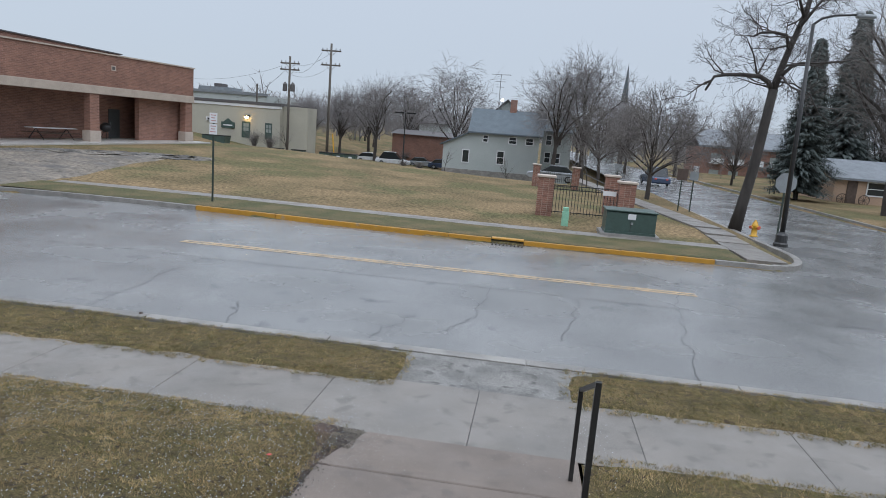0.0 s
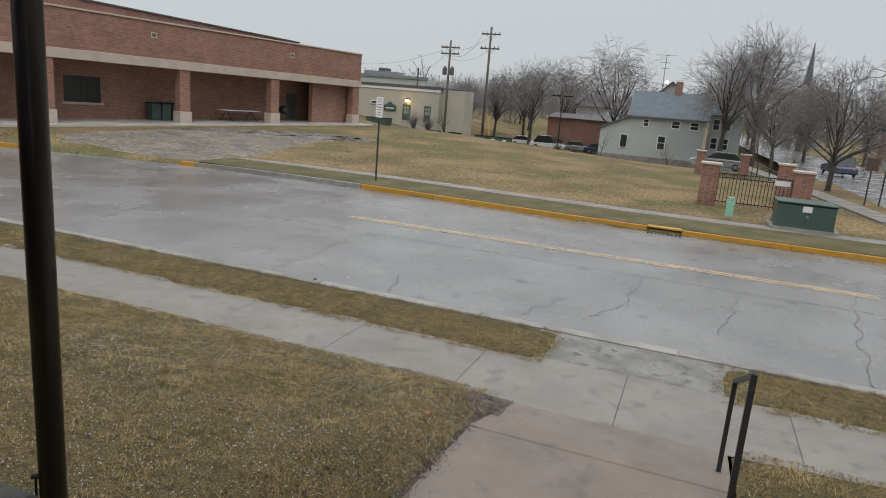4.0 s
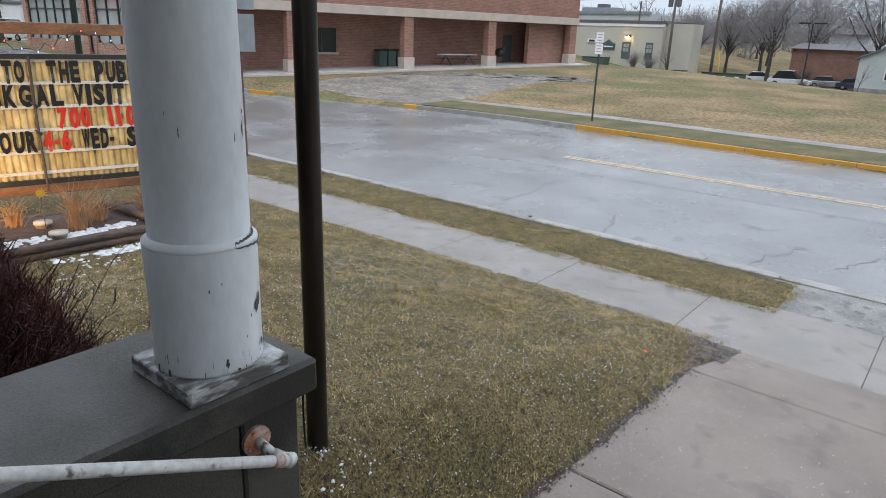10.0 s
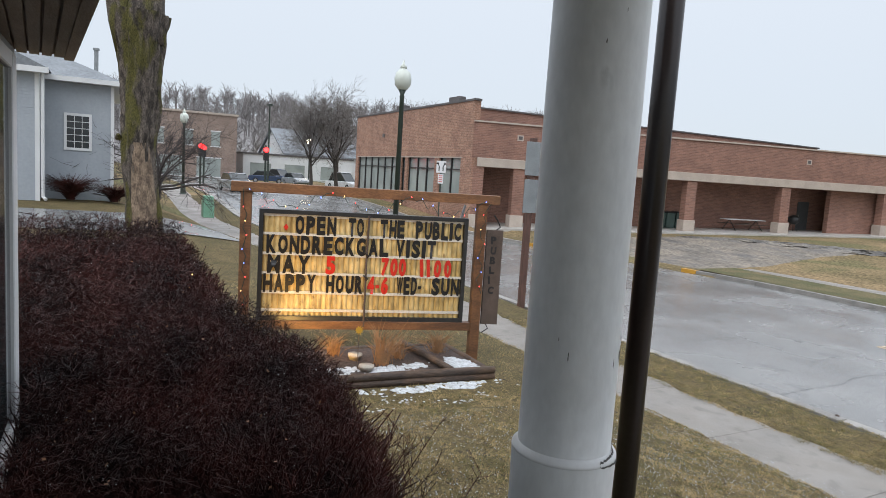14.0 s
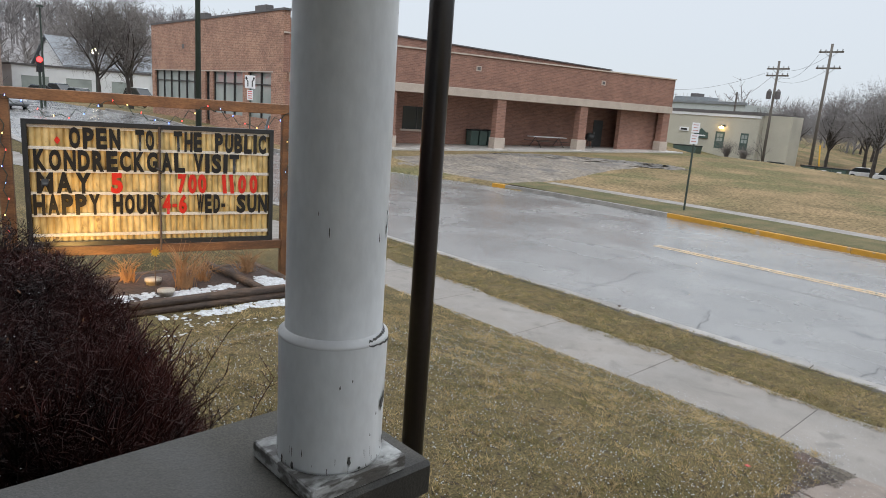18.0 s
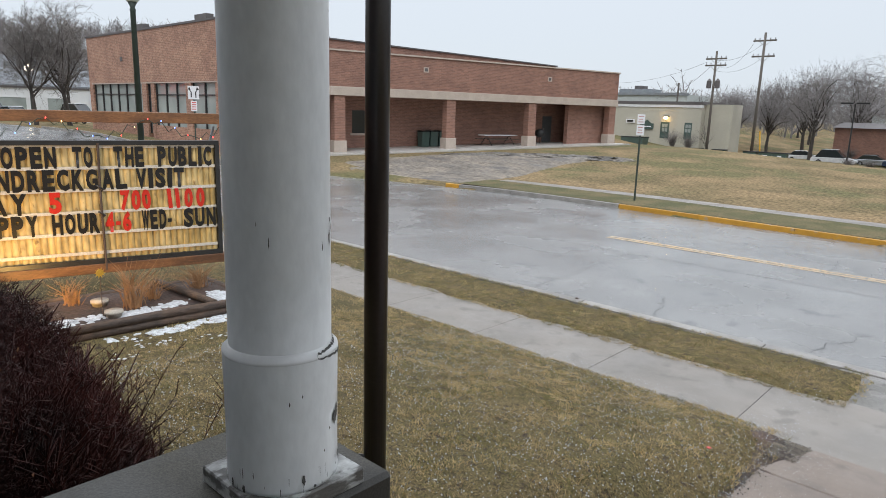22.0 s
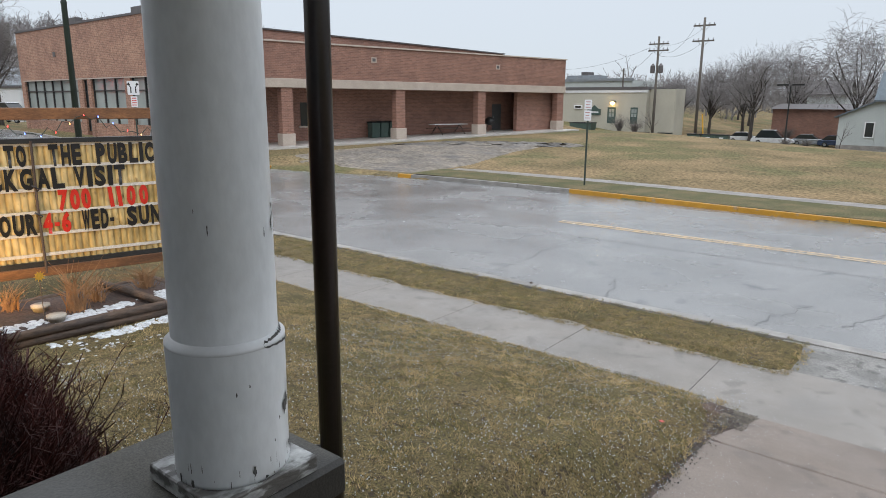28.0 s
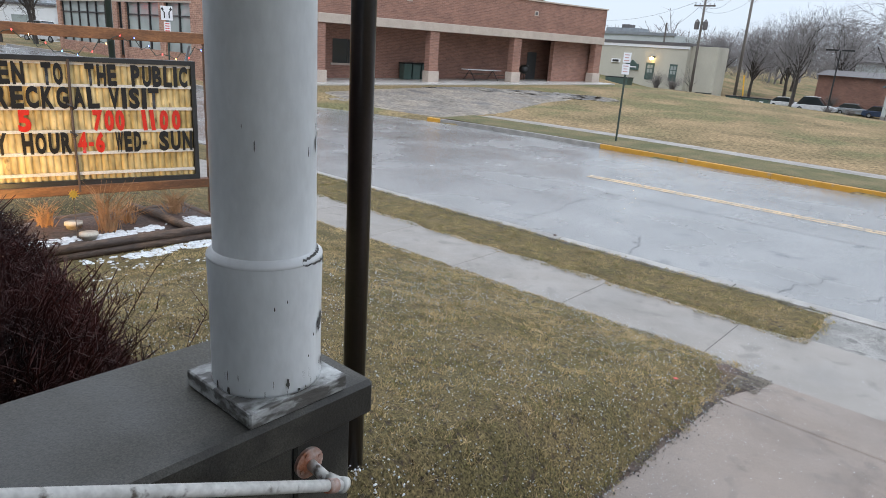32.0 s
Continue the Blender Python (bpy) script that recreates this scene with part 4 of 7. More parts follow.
# timber frame of the board
part("post", Shape().box((-0.29, -0.07, -1.0), (-0.14, 0.08, H + 0.28)), M["timber"], board, bevel=0.006)
part("post", Shape().box((W + 0.16, -0.07, -1.2), (W + 0.31, 0.08, H + 0.26)), M["timber"], board, bevel=0.006)
part("top_beam", Shape().box((-0.42, -0.085, H + 0.26), (W + 0.50, 0.095, H + 0.40)), M["timber"], board, bevel=0.006)
part("bottom_beam", Shape().box((-0.14, -0.06, -0.16), (W + 0.16, 0.07, -0.035)), M["timber"], board, bevel=0.006)
hangs = part("side_board", Shape().box((W + 0.34, -0.03, -0.06), (W + 0.60, 0.02, 1.42)), M["pool_brown"], board, "hanging weathered board with dark carved letters")
for k, c in enumerate("PUBLIC"):
    me = glyph(c)
    me.materials.append(M["letter_black"])
    ob = part("carved_letter", None, None, hangs, me=me)
    ob.matrix_basis = pose(W + 0.41, -0.032, 1.2 - k * 0.155, 0, rnd.uniform(-6, 6), 0) @ Matrix.Diagonal((0.03 if c == "I" else 0.09, 1, 0.12, 1))
part("hook", Shape().tube([(W + 0.44, -0.01, H + 0.1), (W + 0.50, -0.01, H + 0.02), (W + 0.55, -0.01, H - 0.08), (W + 0.47, -0.01, H - 0.15), (W + 0.47, -0.01, 1.32)], 0.012, 6), M["black_steel"], board)
part("hook", Shape().tube([(W + 0.47, -0.01, 0.0), (W + 0.42, -0.01, -0.06), (W + 0.46, -0.01, -0.13), (W + 0.36, -0.01, -0.2)], 0.01, 6), M["black_steel"], board)
part("brace", Shape().tube([(W + 0.05, 0.3, H + 0.22), (W - 0.35, 0.35, 0.2)], 0.02, 6), M["metal"], board)
# light string along the top beam and posts
lights = thing("light_string", "string of small red, blue and warm bulbs on the timber frame", "string lights", at=(SL.x, SL.y, 1.105), turn=TURN)
wire = [(-0.22, -0.09, 0.2 + 0.1 * k) for k in range(15)]
wire = [(x + 0.03 * math.sin(k * 2.1), y, z) for k, (x, y, z) in enumerate(wire)]
for k in range(45):
    u = k / 44
    wire.append((-0.25 + u * (W + 0.6), -0.10, H + 0.30 - 0.22 * abs(math.sin(u * 9.5)) ** 1.5 + 0.05 * math.sin(k * 2.7)))
wire += [(W + 0.24 + 0.05 * math.sin(k * 1.9), -0.10, H + 0.1 - 0.11 * k) for k in range(12)]
part("wire", Shape().tube(wire, 0.006, 5), M["green_post"], lights)
for k, p in enumerate(wire[::1]):
    if k % 2 == 1:
        continue
    key = ("bulb_red", "bulb_blue", "bulb_warm", "bulb_blue", "bulb_red")[k % 5]
    part("bulb", Shape().lathe([(0.003, 0), (0.007, 0.006), (0.006, 0.015), (0.002, 0.022)], at=(p[0], p[1] - 0.012, p[2] - 0.01), n=6), M[key], lights)
# floodlight at the foot of the board
spot_at = SL + (SR - SL) * 0.10 + Vector((1.15, -0.25, 0))
flood = thing("ground_floodlight", "small warm floodlight lying in front of the board", "lamp", at=(spot_at.x, spot_at.y, height(spot_at.x, spot_at.y) + 0.08))
part("bowl", Shape().lathe([(0.03, 0), (0.09, 0.02), (0.10, 0.07), (0.085, 0.075)], n=16), M["white_trim"], flood, smooth=True)
part("bulb", Shape().lathe([(0.07, 0.07), (0.05, 0.095), (0.01, 0.105)], n=12), M["lamp_on"], flood)
fl = new("flood_light", bpy.data.lights.new("flood_light", "SPOT"))
fl.data.energy, fl.data.color, fl.data.spot_size, fl.data.spot_blend, fl.data.shadow_soft_size = 86, (1.0, 0.57, 0.16), radians(115), 0.7, 0.08
fl.matrix_world = look((spot_at.x + 0.02, spot_at.y, height(spot_at.x, spot_at.y) + 0.24), tuple(SL + (SR - SL) * 0.5 + Vector((0, 0, 1.65))))

# ---- flower bed under the board ----
bed = thing("flower_bed", "timber-edged flower bed with dead plants and patches of snow", "flower bed", at=(0, 0, 0), kind="structure")


def log(a, b, r, parent, name="edge_timber"):
    za, zb = height(a[0], a[1]), height(b[0], b[1])
    part(name, Shape().tube([(a[0], a[1], za + r * a[2]), ((a[0] + b[0]) / 2, (a[1] + b[1]) / 2, (za + r * a[2] + zb + r * b[2]) / 2 + 0.01), (b[0], b[1], zb + r * b[2])], [r, r * 1.03, r * 0.97], 12), M["log"], parent, smooth=True)


B0, B1, B2, B3 = (-8.0, 2.1), (-7.95, 4.64), (-9.45, 4.66), (-9.5, 2.1)


def bed_log(a, b, z, r=0.052):
    log((*a, 0), (*b, 0), r, bed)
    bed.children[-1].location.z = z


for z in (0.045, 0.135):
    bed_log(B0, B1, z, 0.054)
bed_log((-7.97, 4.60), (-9.45, 4.62), 0.09)
bed_log(B3, B2, 0.08)
bed_log((-7.98, 3.97), (-9.46, 3.88), 0.17, 0.05)
part("soil", Shape().face(*[(x, y, height(x, y) + 0.11) for x, y in (B0, B1, B2, B3)]), M["mulch"], bed)


def snow_field(x0, x1, y0, y1, z, n, seed, label, cut=-0.1, rmax=0.045):
    """Thin wet snow as many small low humps, thick in the middle and broken at the rim."""
    rnd = random.Random(seed)
    s = Shape()
    for i in range(n):
        u, v = rnd.random(), rnd.random()
        x, y = x0 + (x1 - x0) * u, y0 + (y1 - y0) * v
        rim = min(u, 1 - u, v, 1 - v) * 2.2
        if noise.noise((x * 2.6, y * 2.6, seed)) + 0.6 * noise.noise((x * 9, y * 9, seed)) + min(rim, 0.5) - 0.3 < cut + rnd.uniform(-0.25, 0.25):
            continue
        r = rnd.uniform(0.3, 1.0) * rmax
        h = rnd.uniform(0.1, 0.3) * r
        g = height(x, y) + z
        k, m = len(s.v), 7
        for q in range(m):
            a = 6.2832 * q / m
            w = r * rnd.uniform(0.55, 1.25)
            s.v.append((x + w * math.cos(a), y + w * math.sin(a), g - 0.004))
        for q in range(m):
            a = 6.2832 * q / m
            s.v.append((x + 0.55 * r * math.cos(a), y + 0.55 * r * math.sin(a), g + h * rnd.uniform(0.7, 1.0)))
        s.f += [(k + q, k + (q + 1) % m, k + m + (q + 1) % m, k + m + q) for q in range(m)] + [tuple(k + m + q for q in range(m))]
    return tagged(part("snow_patch", s, M["snow"], smooth=True), label, "snow", kind="stuff")


snow_field(-8.55, -8.06, 2.2, 3.92, 0.112, 2600, 1, "broken patch of wet white snow inside the flower bed", 0.08)
snow_field(-8.75, -8.04, 4.02, 4.58, 0.112, 1500, 2, "broken patch of wet white snow inside the flower bed", 0.06)
snow_field(-7.9, -7.62, 2.3, 4.9, 0.014, 1300, 3, "thin line of wet snow along the bed's timbers", 0.12)
snow_field(-7.62, -6.9, 2.2, 4.6, 0.014, 500, 4, "scattered melting snow on the lawn by the bed", 0.35, 0.03)
snow_field(PX + 0.03, PX + 0.26, PY - 0.14, PY + 0.26, 0.002, 90, 5, "small patch of melting snow at the steel pole", 0.1, 0.017)
snow_field(-2.2, -1.95, 1.3, 1.6, 0.012, 200, 6, "small patch of melting snow on the lawn", 0.1, 0.013)
snow_field(-2.9, -2.75, 2.6, 2.75, 0.012, 50, 7, "small patch of melting snow on the lawn", 0.05, 0.012)


def dry_plant(name, x, y, n, hgt, spread, seed, material, label, width=0.006):
    rnd = random.Random(seed)
    s = Shape()
    for i in range(n):
        a, r = rnd.uniform(0, 6.28), spread * rnd.random() ** 0.7
        h = hgt * rnd.uniform(0.5, 1.1)
        bx, by = rnd.gauss(0, 0.05), rnd.gauss(0, 0.05)
        pts = [(bx, by, 0), (bx + 0.3 * r * math.cos(a), by + 0.3 * r * math.sin(a), h * 0.55), (bx + r * math.cos(a), by + r * math.sin(a), h * rnd.uniform(0.75, 1.0))]
        s.tube(pts, [width, width * 0.7, width * 0.3], 3, cap=False)
    ob = part(name, s, material)
    ob.matrix_basis = pose(x, y, height(x, y) + 0.08)
    return tagged(ob, label, "plant")


dry_plant("ornamental_grass", -8.6, 3.2, 80, 0.66, 0.34, 1, M["straw"], "clump of dry orange ornamental grass in the bed", 0.006)
dry_plant("dead_plant", -8.85, 3.55, 60, 0.42, 0.4, 2, M["straw"], "clump of dry brown stalks in the bed", 0.005)
dry_plant("dead_plant", -9.05, 4.3, 90, 0.40, 0.42, 3, M["straw"], "clump of dead rusty stems in the bed", 0.005)
dry_plant("dead_plant", -9.2, 2.7, 60, 0.4, 0.35, 4, M["straw"], "clump of dry rusty stalks in the bed", 0.005)
for x, y, lab in ((-8.36, 2.88, "small pale flower pot in the bed"), (-8.92, 2.92, "small white flower pot in the bed")):
    pot = thing("flower_pot", lab, "pot", at=(x, y, height(x, y) + 0.045))
    part("pot", Shape().lathe([(0.065, 0), (0.095, 0.11), (0.105, 0.11), (0.105, 0.145), (0.09, 0.145), (0.085, 0.12)], n=20), M["terracotta"], pot, smooth=True)
    part("soil", Shape().lathe([(0.087, 0.115), (0.086, 0.128)], n=16), M["mulch"], pot)
daisy = thing("garden_ornament", "small yellow sun-shaped garden ornament on a stick", "ornament", at=(-8.49, 2.80, height(-8.5, 2.8) + 0.1))
part("stick", Shape().tube([(0, 0, 0), (0, 0, 0.5)], 0.006, 6), M["pool_brown"], daisy)
part("disc", Shape().tube([(-0.012, 0, 0.54), (0.012, 0, 0.54)], 0.04, 12), M["hydrant"], daisy)
for k in range(10):
    a = k * math.pi / 5
    part("ray", Shape().face((0.01, 0.038 * math.cos(a - 0.25), 0.54 + 0.038 * math.sin(a - 0.25)), (0.012, 0.07 * math.cos(a), 0.54 + 0.07 * math.sin(a)), (0.01, 0.038 * math.cos(a + 0.25), 0.54 + 0.038 * math.sin(a + 0.25))), M["hydrant"], daisy)

# ---- hedge ----


def hedge_top(x, y):
    """Upper surface of the hedge over the lawn."""
    front = 1.50 - 0.02 * (-2.7 - x) + 0.08 * noise.noise((x * 1.3, 0, 9)) - 0.45 * step(-4.1, -3.0, x) - 0.36 * step(-4.2, -6.2, x)
    k = step(front + 0.12, front - 0.55, y) * step(-2.35, -3.1, x) * step(-10.1, -9.2, x)
    return k, 2.12 + 0.078 * (-2.7 - x) + 0.09 * noise.noise((x * 1.7, y * 1.7, 4))


rnd = random.Random(11)
s = Shape()
count = 0
while count < 80000:
    x = -2.3 - 7.9 * rnd.random() ** 1.25
    y = rnd.uniform(-0.62 if x > -4.65 else -1.2, 1.62)
    k, top = hedge_top(x, y)
    if k < 0.06:
        continue
    g = height(x, y)
    z = g + (top - g) * k * (rnd.random() ** 0.45)
    if z < g + 0.08:
        continue
    h = rnd.uniform(0.045, 0.115)
    lean = Vector((rnd.gauss(0, 0.65), rnd.gauss(0.12, 0.65), 1.0 if rnd.random() < 0.6 else 0.1)).normalized()
    a = Vector((x, y, z - h))
    m = a + lean * h * 0.6 + Vector((rnd.gauss(0, 0.022), rnd.gauss(0, 0.022), 0))
    e = a + lean * h * 1.1 + Vector((rnd.gauss(0, 0.02), rnd.gauss(0, 0.02), 0))
    w = 0.0015 if x > -4 else 0.0022 if x > -6 else 0.0035
    s.tube([a, m, e], [w, w * 0.8, w * 0.35], 3, cap=False)
    for q in range(2):
        d = (lean + Vector((rnd.gauss(0, 0.6), rnd.gauss(0, 0.6), rnd.gauss(0, 0.3)))).normalized()
        q0 = d.orthogonal().normalized() * w
        s.face(m - q0, m + q0, m + d * h * 0.65)
    count += 1
hedge = thing("hedge", "dense leafless hedge of dark red-brown wet twigs", "hedge", at=(0, 0, 0))
part("twig_mass", s, M["red_twig"], hedge)
# stems inside, thick enough to close the hedge to the eye
inner = Shape()
for i in range(16000):
    x = -2.5 - 7.5 * rnd.random()
    y = rnd.uniform(-0.60 if x > -4.65 else -1.15, 1.5)
    k, top = hedge_top(x, y)
    g = height(x, y)
    if k < 0.15:
        continue
    z1 = g + (top - g) * k * 0.93 - 0.16
    inner.tube([(x, y, g), (x + rnd.gauss(0, 0.06), y + rnd.gauss(0, 0.06), (g + z1) / 2), (x + rnd.gauss(0, 0.12), y + rnd.gauss(0, 0.12), z1)], [0.006, 0.009, 0.003], 3, cap=False)
part("stem_mass", inner, M["red_twig"], hedge, "thicker dark stems inside the hedge")
# a lower, looser bush at the hedge's end
loose = Shape()
for i in range(620):
    a = rnd.uniform(0, 6.283)
    bx, by = -3.2 + rnd.gauss(0, 0.16), 0.60 + rnd.gauss(0, 0.12)
    g = height(bx, by)
    L = rnd.uniform(0.5, 1.02)
    u = 0.5 * rnd.random() ** 0.6
    d = Vector((math.cos(a) * u, math.sin(a) * u, 1)).normalized()
    p0 = Vector((bx, by, g - 0.05))
    p1 = p0 + d * L * 0.5 + Vector((rnd.gauss(0, 0.03), rnd.gauss(0, 0.03), 0))
    p2 = p0 + d * L + Vector((math.cos(a) * 0.06 + rnd.gauss(0, 0.05), math.sin(a) * 0.06 + rnd.gauss(0, 0.05), -0.05))
    loose.tube([p0, p1, p2], [0.0055, 0.004, 0.0012], 3, cap=False)
    for q in range(9):
        k = rnd.random() ** 0.7
        b0 = p1.lerp(p2, k)
        dd = (d + Vector((rnd.gauss(0, 0.7), rnd.gauss(0, 0.7), rnd.gauss(0.1, 0.3)))).normalized()
        b1 = b0 + dd * rnd.uniform(0.05, 0.16)
        loose.tube([b0, b1], [0.002, 0.0009], 3, cap=False)
        loose.tube([b0.lerp(b1, 0.5), b0.lerp(b1, 0.5) + Vector((rnd.gauss(0, 0.035), rnd.gauss(0, 0.035), rnd.uniform(0.0, 0.06)))], [0.0013, 0.0006], 3, cap=False)
part("shoot_mass", loose, M["red_twig"], hedge, "loose thin red-brown shoots")
# white grains put in for glints of wet drops; a few dead leaves too
caught, leaves = Shape(), Shape()
i = 0
while i < 5200:
    x, y = -2.6 - 6.5 * rnd.random() ** 1.6, rnd.uniform(-0.55, 1.5)
    k, top = hedge_top(x, y)
    if k < 0.1:
        continue
    i += 1
    g = height(x, y)
    z = g + (top - g) * k * rnd.uniform(0.55, 1.0)
    if i % 9:
        r = 0.0009 + 0.0022 * rnd.random() ** 2
        n0 = len(caught.v)
        caught.v += [(x - r, y, z), (x, y - r, z), (x + r, y, z), (x, y + r, z), (x, y, z + r), (x, y, z - r)]
        caught.f += [(n0 + a, n0 + (a + 1) % 4, n0 + e) for a in range(4) for e in (4, 5)]
    else:
        c, w = Vector((x, y, z)), rnd.uniform(0.006, 0.014)
        e1, e2 = Vector((rnd.gauss(0, 1), rnd.gauss(0, 1), rnd.gauss(0, 1))).normalized() * w, Vector((rnd.gauss(0, 1), rnd.gauss(0, 1), rnd.gauss(0, 1))).normalized() * w * 0.6
        leaves.face(c - e1, c + e2, c + e1, c - e2)
part("hail_grains", caught, M["snow"], hedge, "tiny white grains standing for glints of wet drops")
part("dead_leaves", leaves, M["timber"], hedge, "small curled rust-brown leaves")
sparks = thing("hedge_lights", "a few warm string bulbs glowing in the hedge", "string lights")
for x, y, z in ((-6.3, 0.4, 2.2), (-7.0, 0.5, 2.2)):
    part("bulb", Shape().lathe([(0.002, 0), (0.005, 0.005), (0.005, 0.012), (0.002, 0.018)], at=(x, y, z), n=6), M["bulb_warm"], sparks)

# ---- grass blades near the porch ----


def blades(name, n, xr, yr, seed, label, colour, hmin=0.012, hmax=0.045, keep=None, lift=0.0):
    rnd = random.Random(seed)
    s = Shape()
    i = 0
    while i < n:
        x, y = rnd.uniform(*xr), rnd.uniform(*yr)
        i += 1
        if 0.6 * noise.noise((x * 1.3, y * 1.3, seed)) + 0.9 * noise.noise((x * 5, y * 5, seed)) + 1.0 * noise.noise((x * 13, y * 13, seed)) < rnd.uniform(-0.16, 0.06) or (keep and not keep(x, y)):
            continue
        z = height(x, y) + 0.005 + lift
        h, a = rnd.uniform(hmin, hmax) * (1.0 + 0.9 * noise.noise((x * 7, y * 7, seed))), rnd.uniform(0, 6.28)
        lx, ly = h * rnd.gauss(0, 0.8), h * rnd.gauss(0, 0.8)
        w = rnd.uniform(0.0018, 0.0042)
        k = len(s.v)
        s.v += [(x - w * math.cos(a), y - w * math.sin(a), z), (x + w * math.cos(a), y + w * math.sin(a), z), (x + lx, y + ly, z + h)]
        s.f.append((k, k + 1, k + 2))
    ob = part(name, s, colour)
    return tagged(ob, label, "grass", kind="stuff")


M["blade_tan"] = mat("tan_grass_blades", (0.47, 0.35, 0.175), 0.75, (0.24, 0.172, 0.075), 55.0, 0.9, fine=2.2, fine_amount=0.35)
M["blade_green"] = mat("green_grass_blades", (0.090, 0.088, 0.024), 0.75, (0.18, 0.15, 0.052), 55.0, 0.9, fine=2.2, fine_amount=0.35)
M["blade_dark"] = mat("dead_brown_thatch", (0.07, 0.056, 0.028), 0.85, (0.12, 0.092, 0.045), 55.0, 0.9, fine=3.0, fine_amount=0.3)


def on_lawn(x, y):
    by = y - bend(x)
    return (x < -1.87 + 0.10 * noise.noise((y * 2.3, 0, 0)) + 0.1 * noise.noise((y * 9, 4, 0)) or x > 0.7) and by < 7.04 + 0.08 * noise.noise((x * 3, 1, 0)) and y > 0.6 and not (x < -2.2 and y < 1.3)


def on_strip(x, y):
    return 8.16 + 0.09 * noise.noise((x * 4, 0, 3)) + 0.05 * noise.noise((x * 17, 0, 3)) < y - bend(x) < 9.62 and (x < -1.58 + 0.08 * noise.noise((y * 6, 0, 8)) - 0.13 * (abs(y - 8.87) / 0.73) ** 3 or x > 0.44 + 0.08 * noise.noise((y * 6, 0, 5)) + 0.13 * (abs(y - 8.87) / 0.73) ** 3)


blades("grass", 170000, (-7.5, -1.8), (1.2, 7.12), 1, "short tan dormant grass blades on the lawn", M["blade_tan"], 0.010, 0.034, on_lawn)
blades("grass", 170000, (-7.5, -1.8), (1.2, 7.12), 2, "short green grass blades on the lawn", M["blade_green"], 0.008, 0.026, on_lawn)
blades("grass", 110000, (-7.5, -1.8), (1.2, 7.12), 8, "matted brown thatch in the lawn", M["blade_dark"], 0.006, 0.018, on_lawn)
blades("grass", 60000, (-16, -7.5), (2.0, 7.1), 3, "short tan dormant grass blades on the lawn", M["blade_tan"], 0.015, 0.045, on_lawn)
blades("grass", 26000, (0.65, 4.5), (4.2, 7.1), 4, "short tan and green grass blades on the lawn", M["blade_tan"], keep=on_lawn)
blades("grass", 26000, (0.65, 4.5), (4.2, 7.1), 14, "short green grass blades on the lawn", M["blade_green"], keep=on_lawn)
blades("grass", 120000, (-13, 6), (8.05, 9.66), 5, "grass blades on the strip along the kerb", M["blade_green"], 0.012, 0.034, on_strip, 0.026)
blades("grass", 110000, (-13, 6), (8.05, 9.66), 6, "tan grass blades on the strip along the kerb", M["blade_tan"], 0.012, 0.03, on_strip, 0.026)
hail = Shape()
rnd = random.Random(9)
for i in range(28000):
    if i % 3:
        x, y = rnd.uniform(-6.5, -1.4), rnd.uniform(1.2, 7.2)
    else:
        x, y = rnd.uniform(-2.3, 1.0), rnd.uniform(2.2, 9.6) if i % 2 else rnd.uniform(2.2, 5.5)
    if noise.noise((x * 0.9, y * 0.9, 3)) < rnd.uniform(-0.8, 0.5):
        continue
    z = max(height(x, y), 0.02) + rnd.uniform(0.012, 0.035) if not -1.85 < x < 0.6 else 0.03 + 0.085 * max(7.1 - y, 0)
    on_path = -1.85 < x < 0.6
    if on_path and rnd.random() < 0.72:
        continue
    r = 0.0022 + 0.0050 * rnd.random() ** 2 * (0.6 if on_path else 1.0)
    k = len(hail.v)
    hail.v += [(x - r, y, z), (x, y - r, z), (x + r, y, z), (x, y + r, z), (x, y, z + r * 1.4)]
    hail.f += [(k, k + 1, k + 4), (k + 1, k + 2, k + 4), (k + 2, k + 3, k + 4), (k + 3, k, k + 4)]
tagged(part("hail", hail, M["snow"]), "scattered small white hail grains on lawn and path", "hail", kind="stuff")
leaf = Shape().prism([(0, 0), (0.03, -0.015), (0.055, 0.005), (0.03, 0.022)], 0, 0.004)
ob = tagged(part("fallen_leaf", leaf, M["sign_red"]), "small red scrap lying on the lawn", "leaf")
ob.matrix_basis = pose(-2.25, 5.6, height(-2.25, 5.6) + 0.02, 8, 5, 30)
ob = tagged(part("stone", Shape().lathe([(0.02, 0), (0.035, 0.015), (0.026, 0.035), (0.006, 0.045)], n=9), M["mulch"], smooth=True), "small dark clod lying on the kerb", "stone")
ob.matrix_basis = pose(-6.14, 9.8, 0.0)

# ---- brick building with the arcade ----
arcade = thing("brick_building", "long flat-roofed brick building with an arcade and pale stone band", "building", at=tuple(S0), turn=-FAC)
LEN, ROOF, BACK = 31.85, 6.62, -3.3
part("upper_wall", Shape().box((-0.5, 0.0, 4.5), (0.0, LEN, ROOF)), M["brick"], arcade, "red-brown brick upper wall")
part("stone_band", Shape().box((-0.6, 0.35, 3.98), (0.06, LEN + 0.06, 4.52)), M["stone"], arcade, "pale stone band", bevel=0.015)
part("coping", Shape().box((-0.6, 0.0, ROOF), (0.08, LEN + 0.08, ROOF + 0.09)), M["stone"], arcade, "thin pale coping")
part("rear_parapet", Shape().prism([(0.3, 6.4), (27.2, 6.4), (27.2, 7.0), (0.3, 7.7)], -3.2, -2.6, "x"), M["brick"], arcade)
part("rear_coping", Shape().prism([(0.2, 7.7), (27.3, 7.0), (27.3, 7.08), (0.2, 7.79)], -3.3, -2.5, "x"), M["roof_dark"], arcade, "dark metal coping")
part("roof", Shape().box((-21, 0.0, 6.2), (-0.5, LEN, 6.45)), M["roof_dark"], arcade)
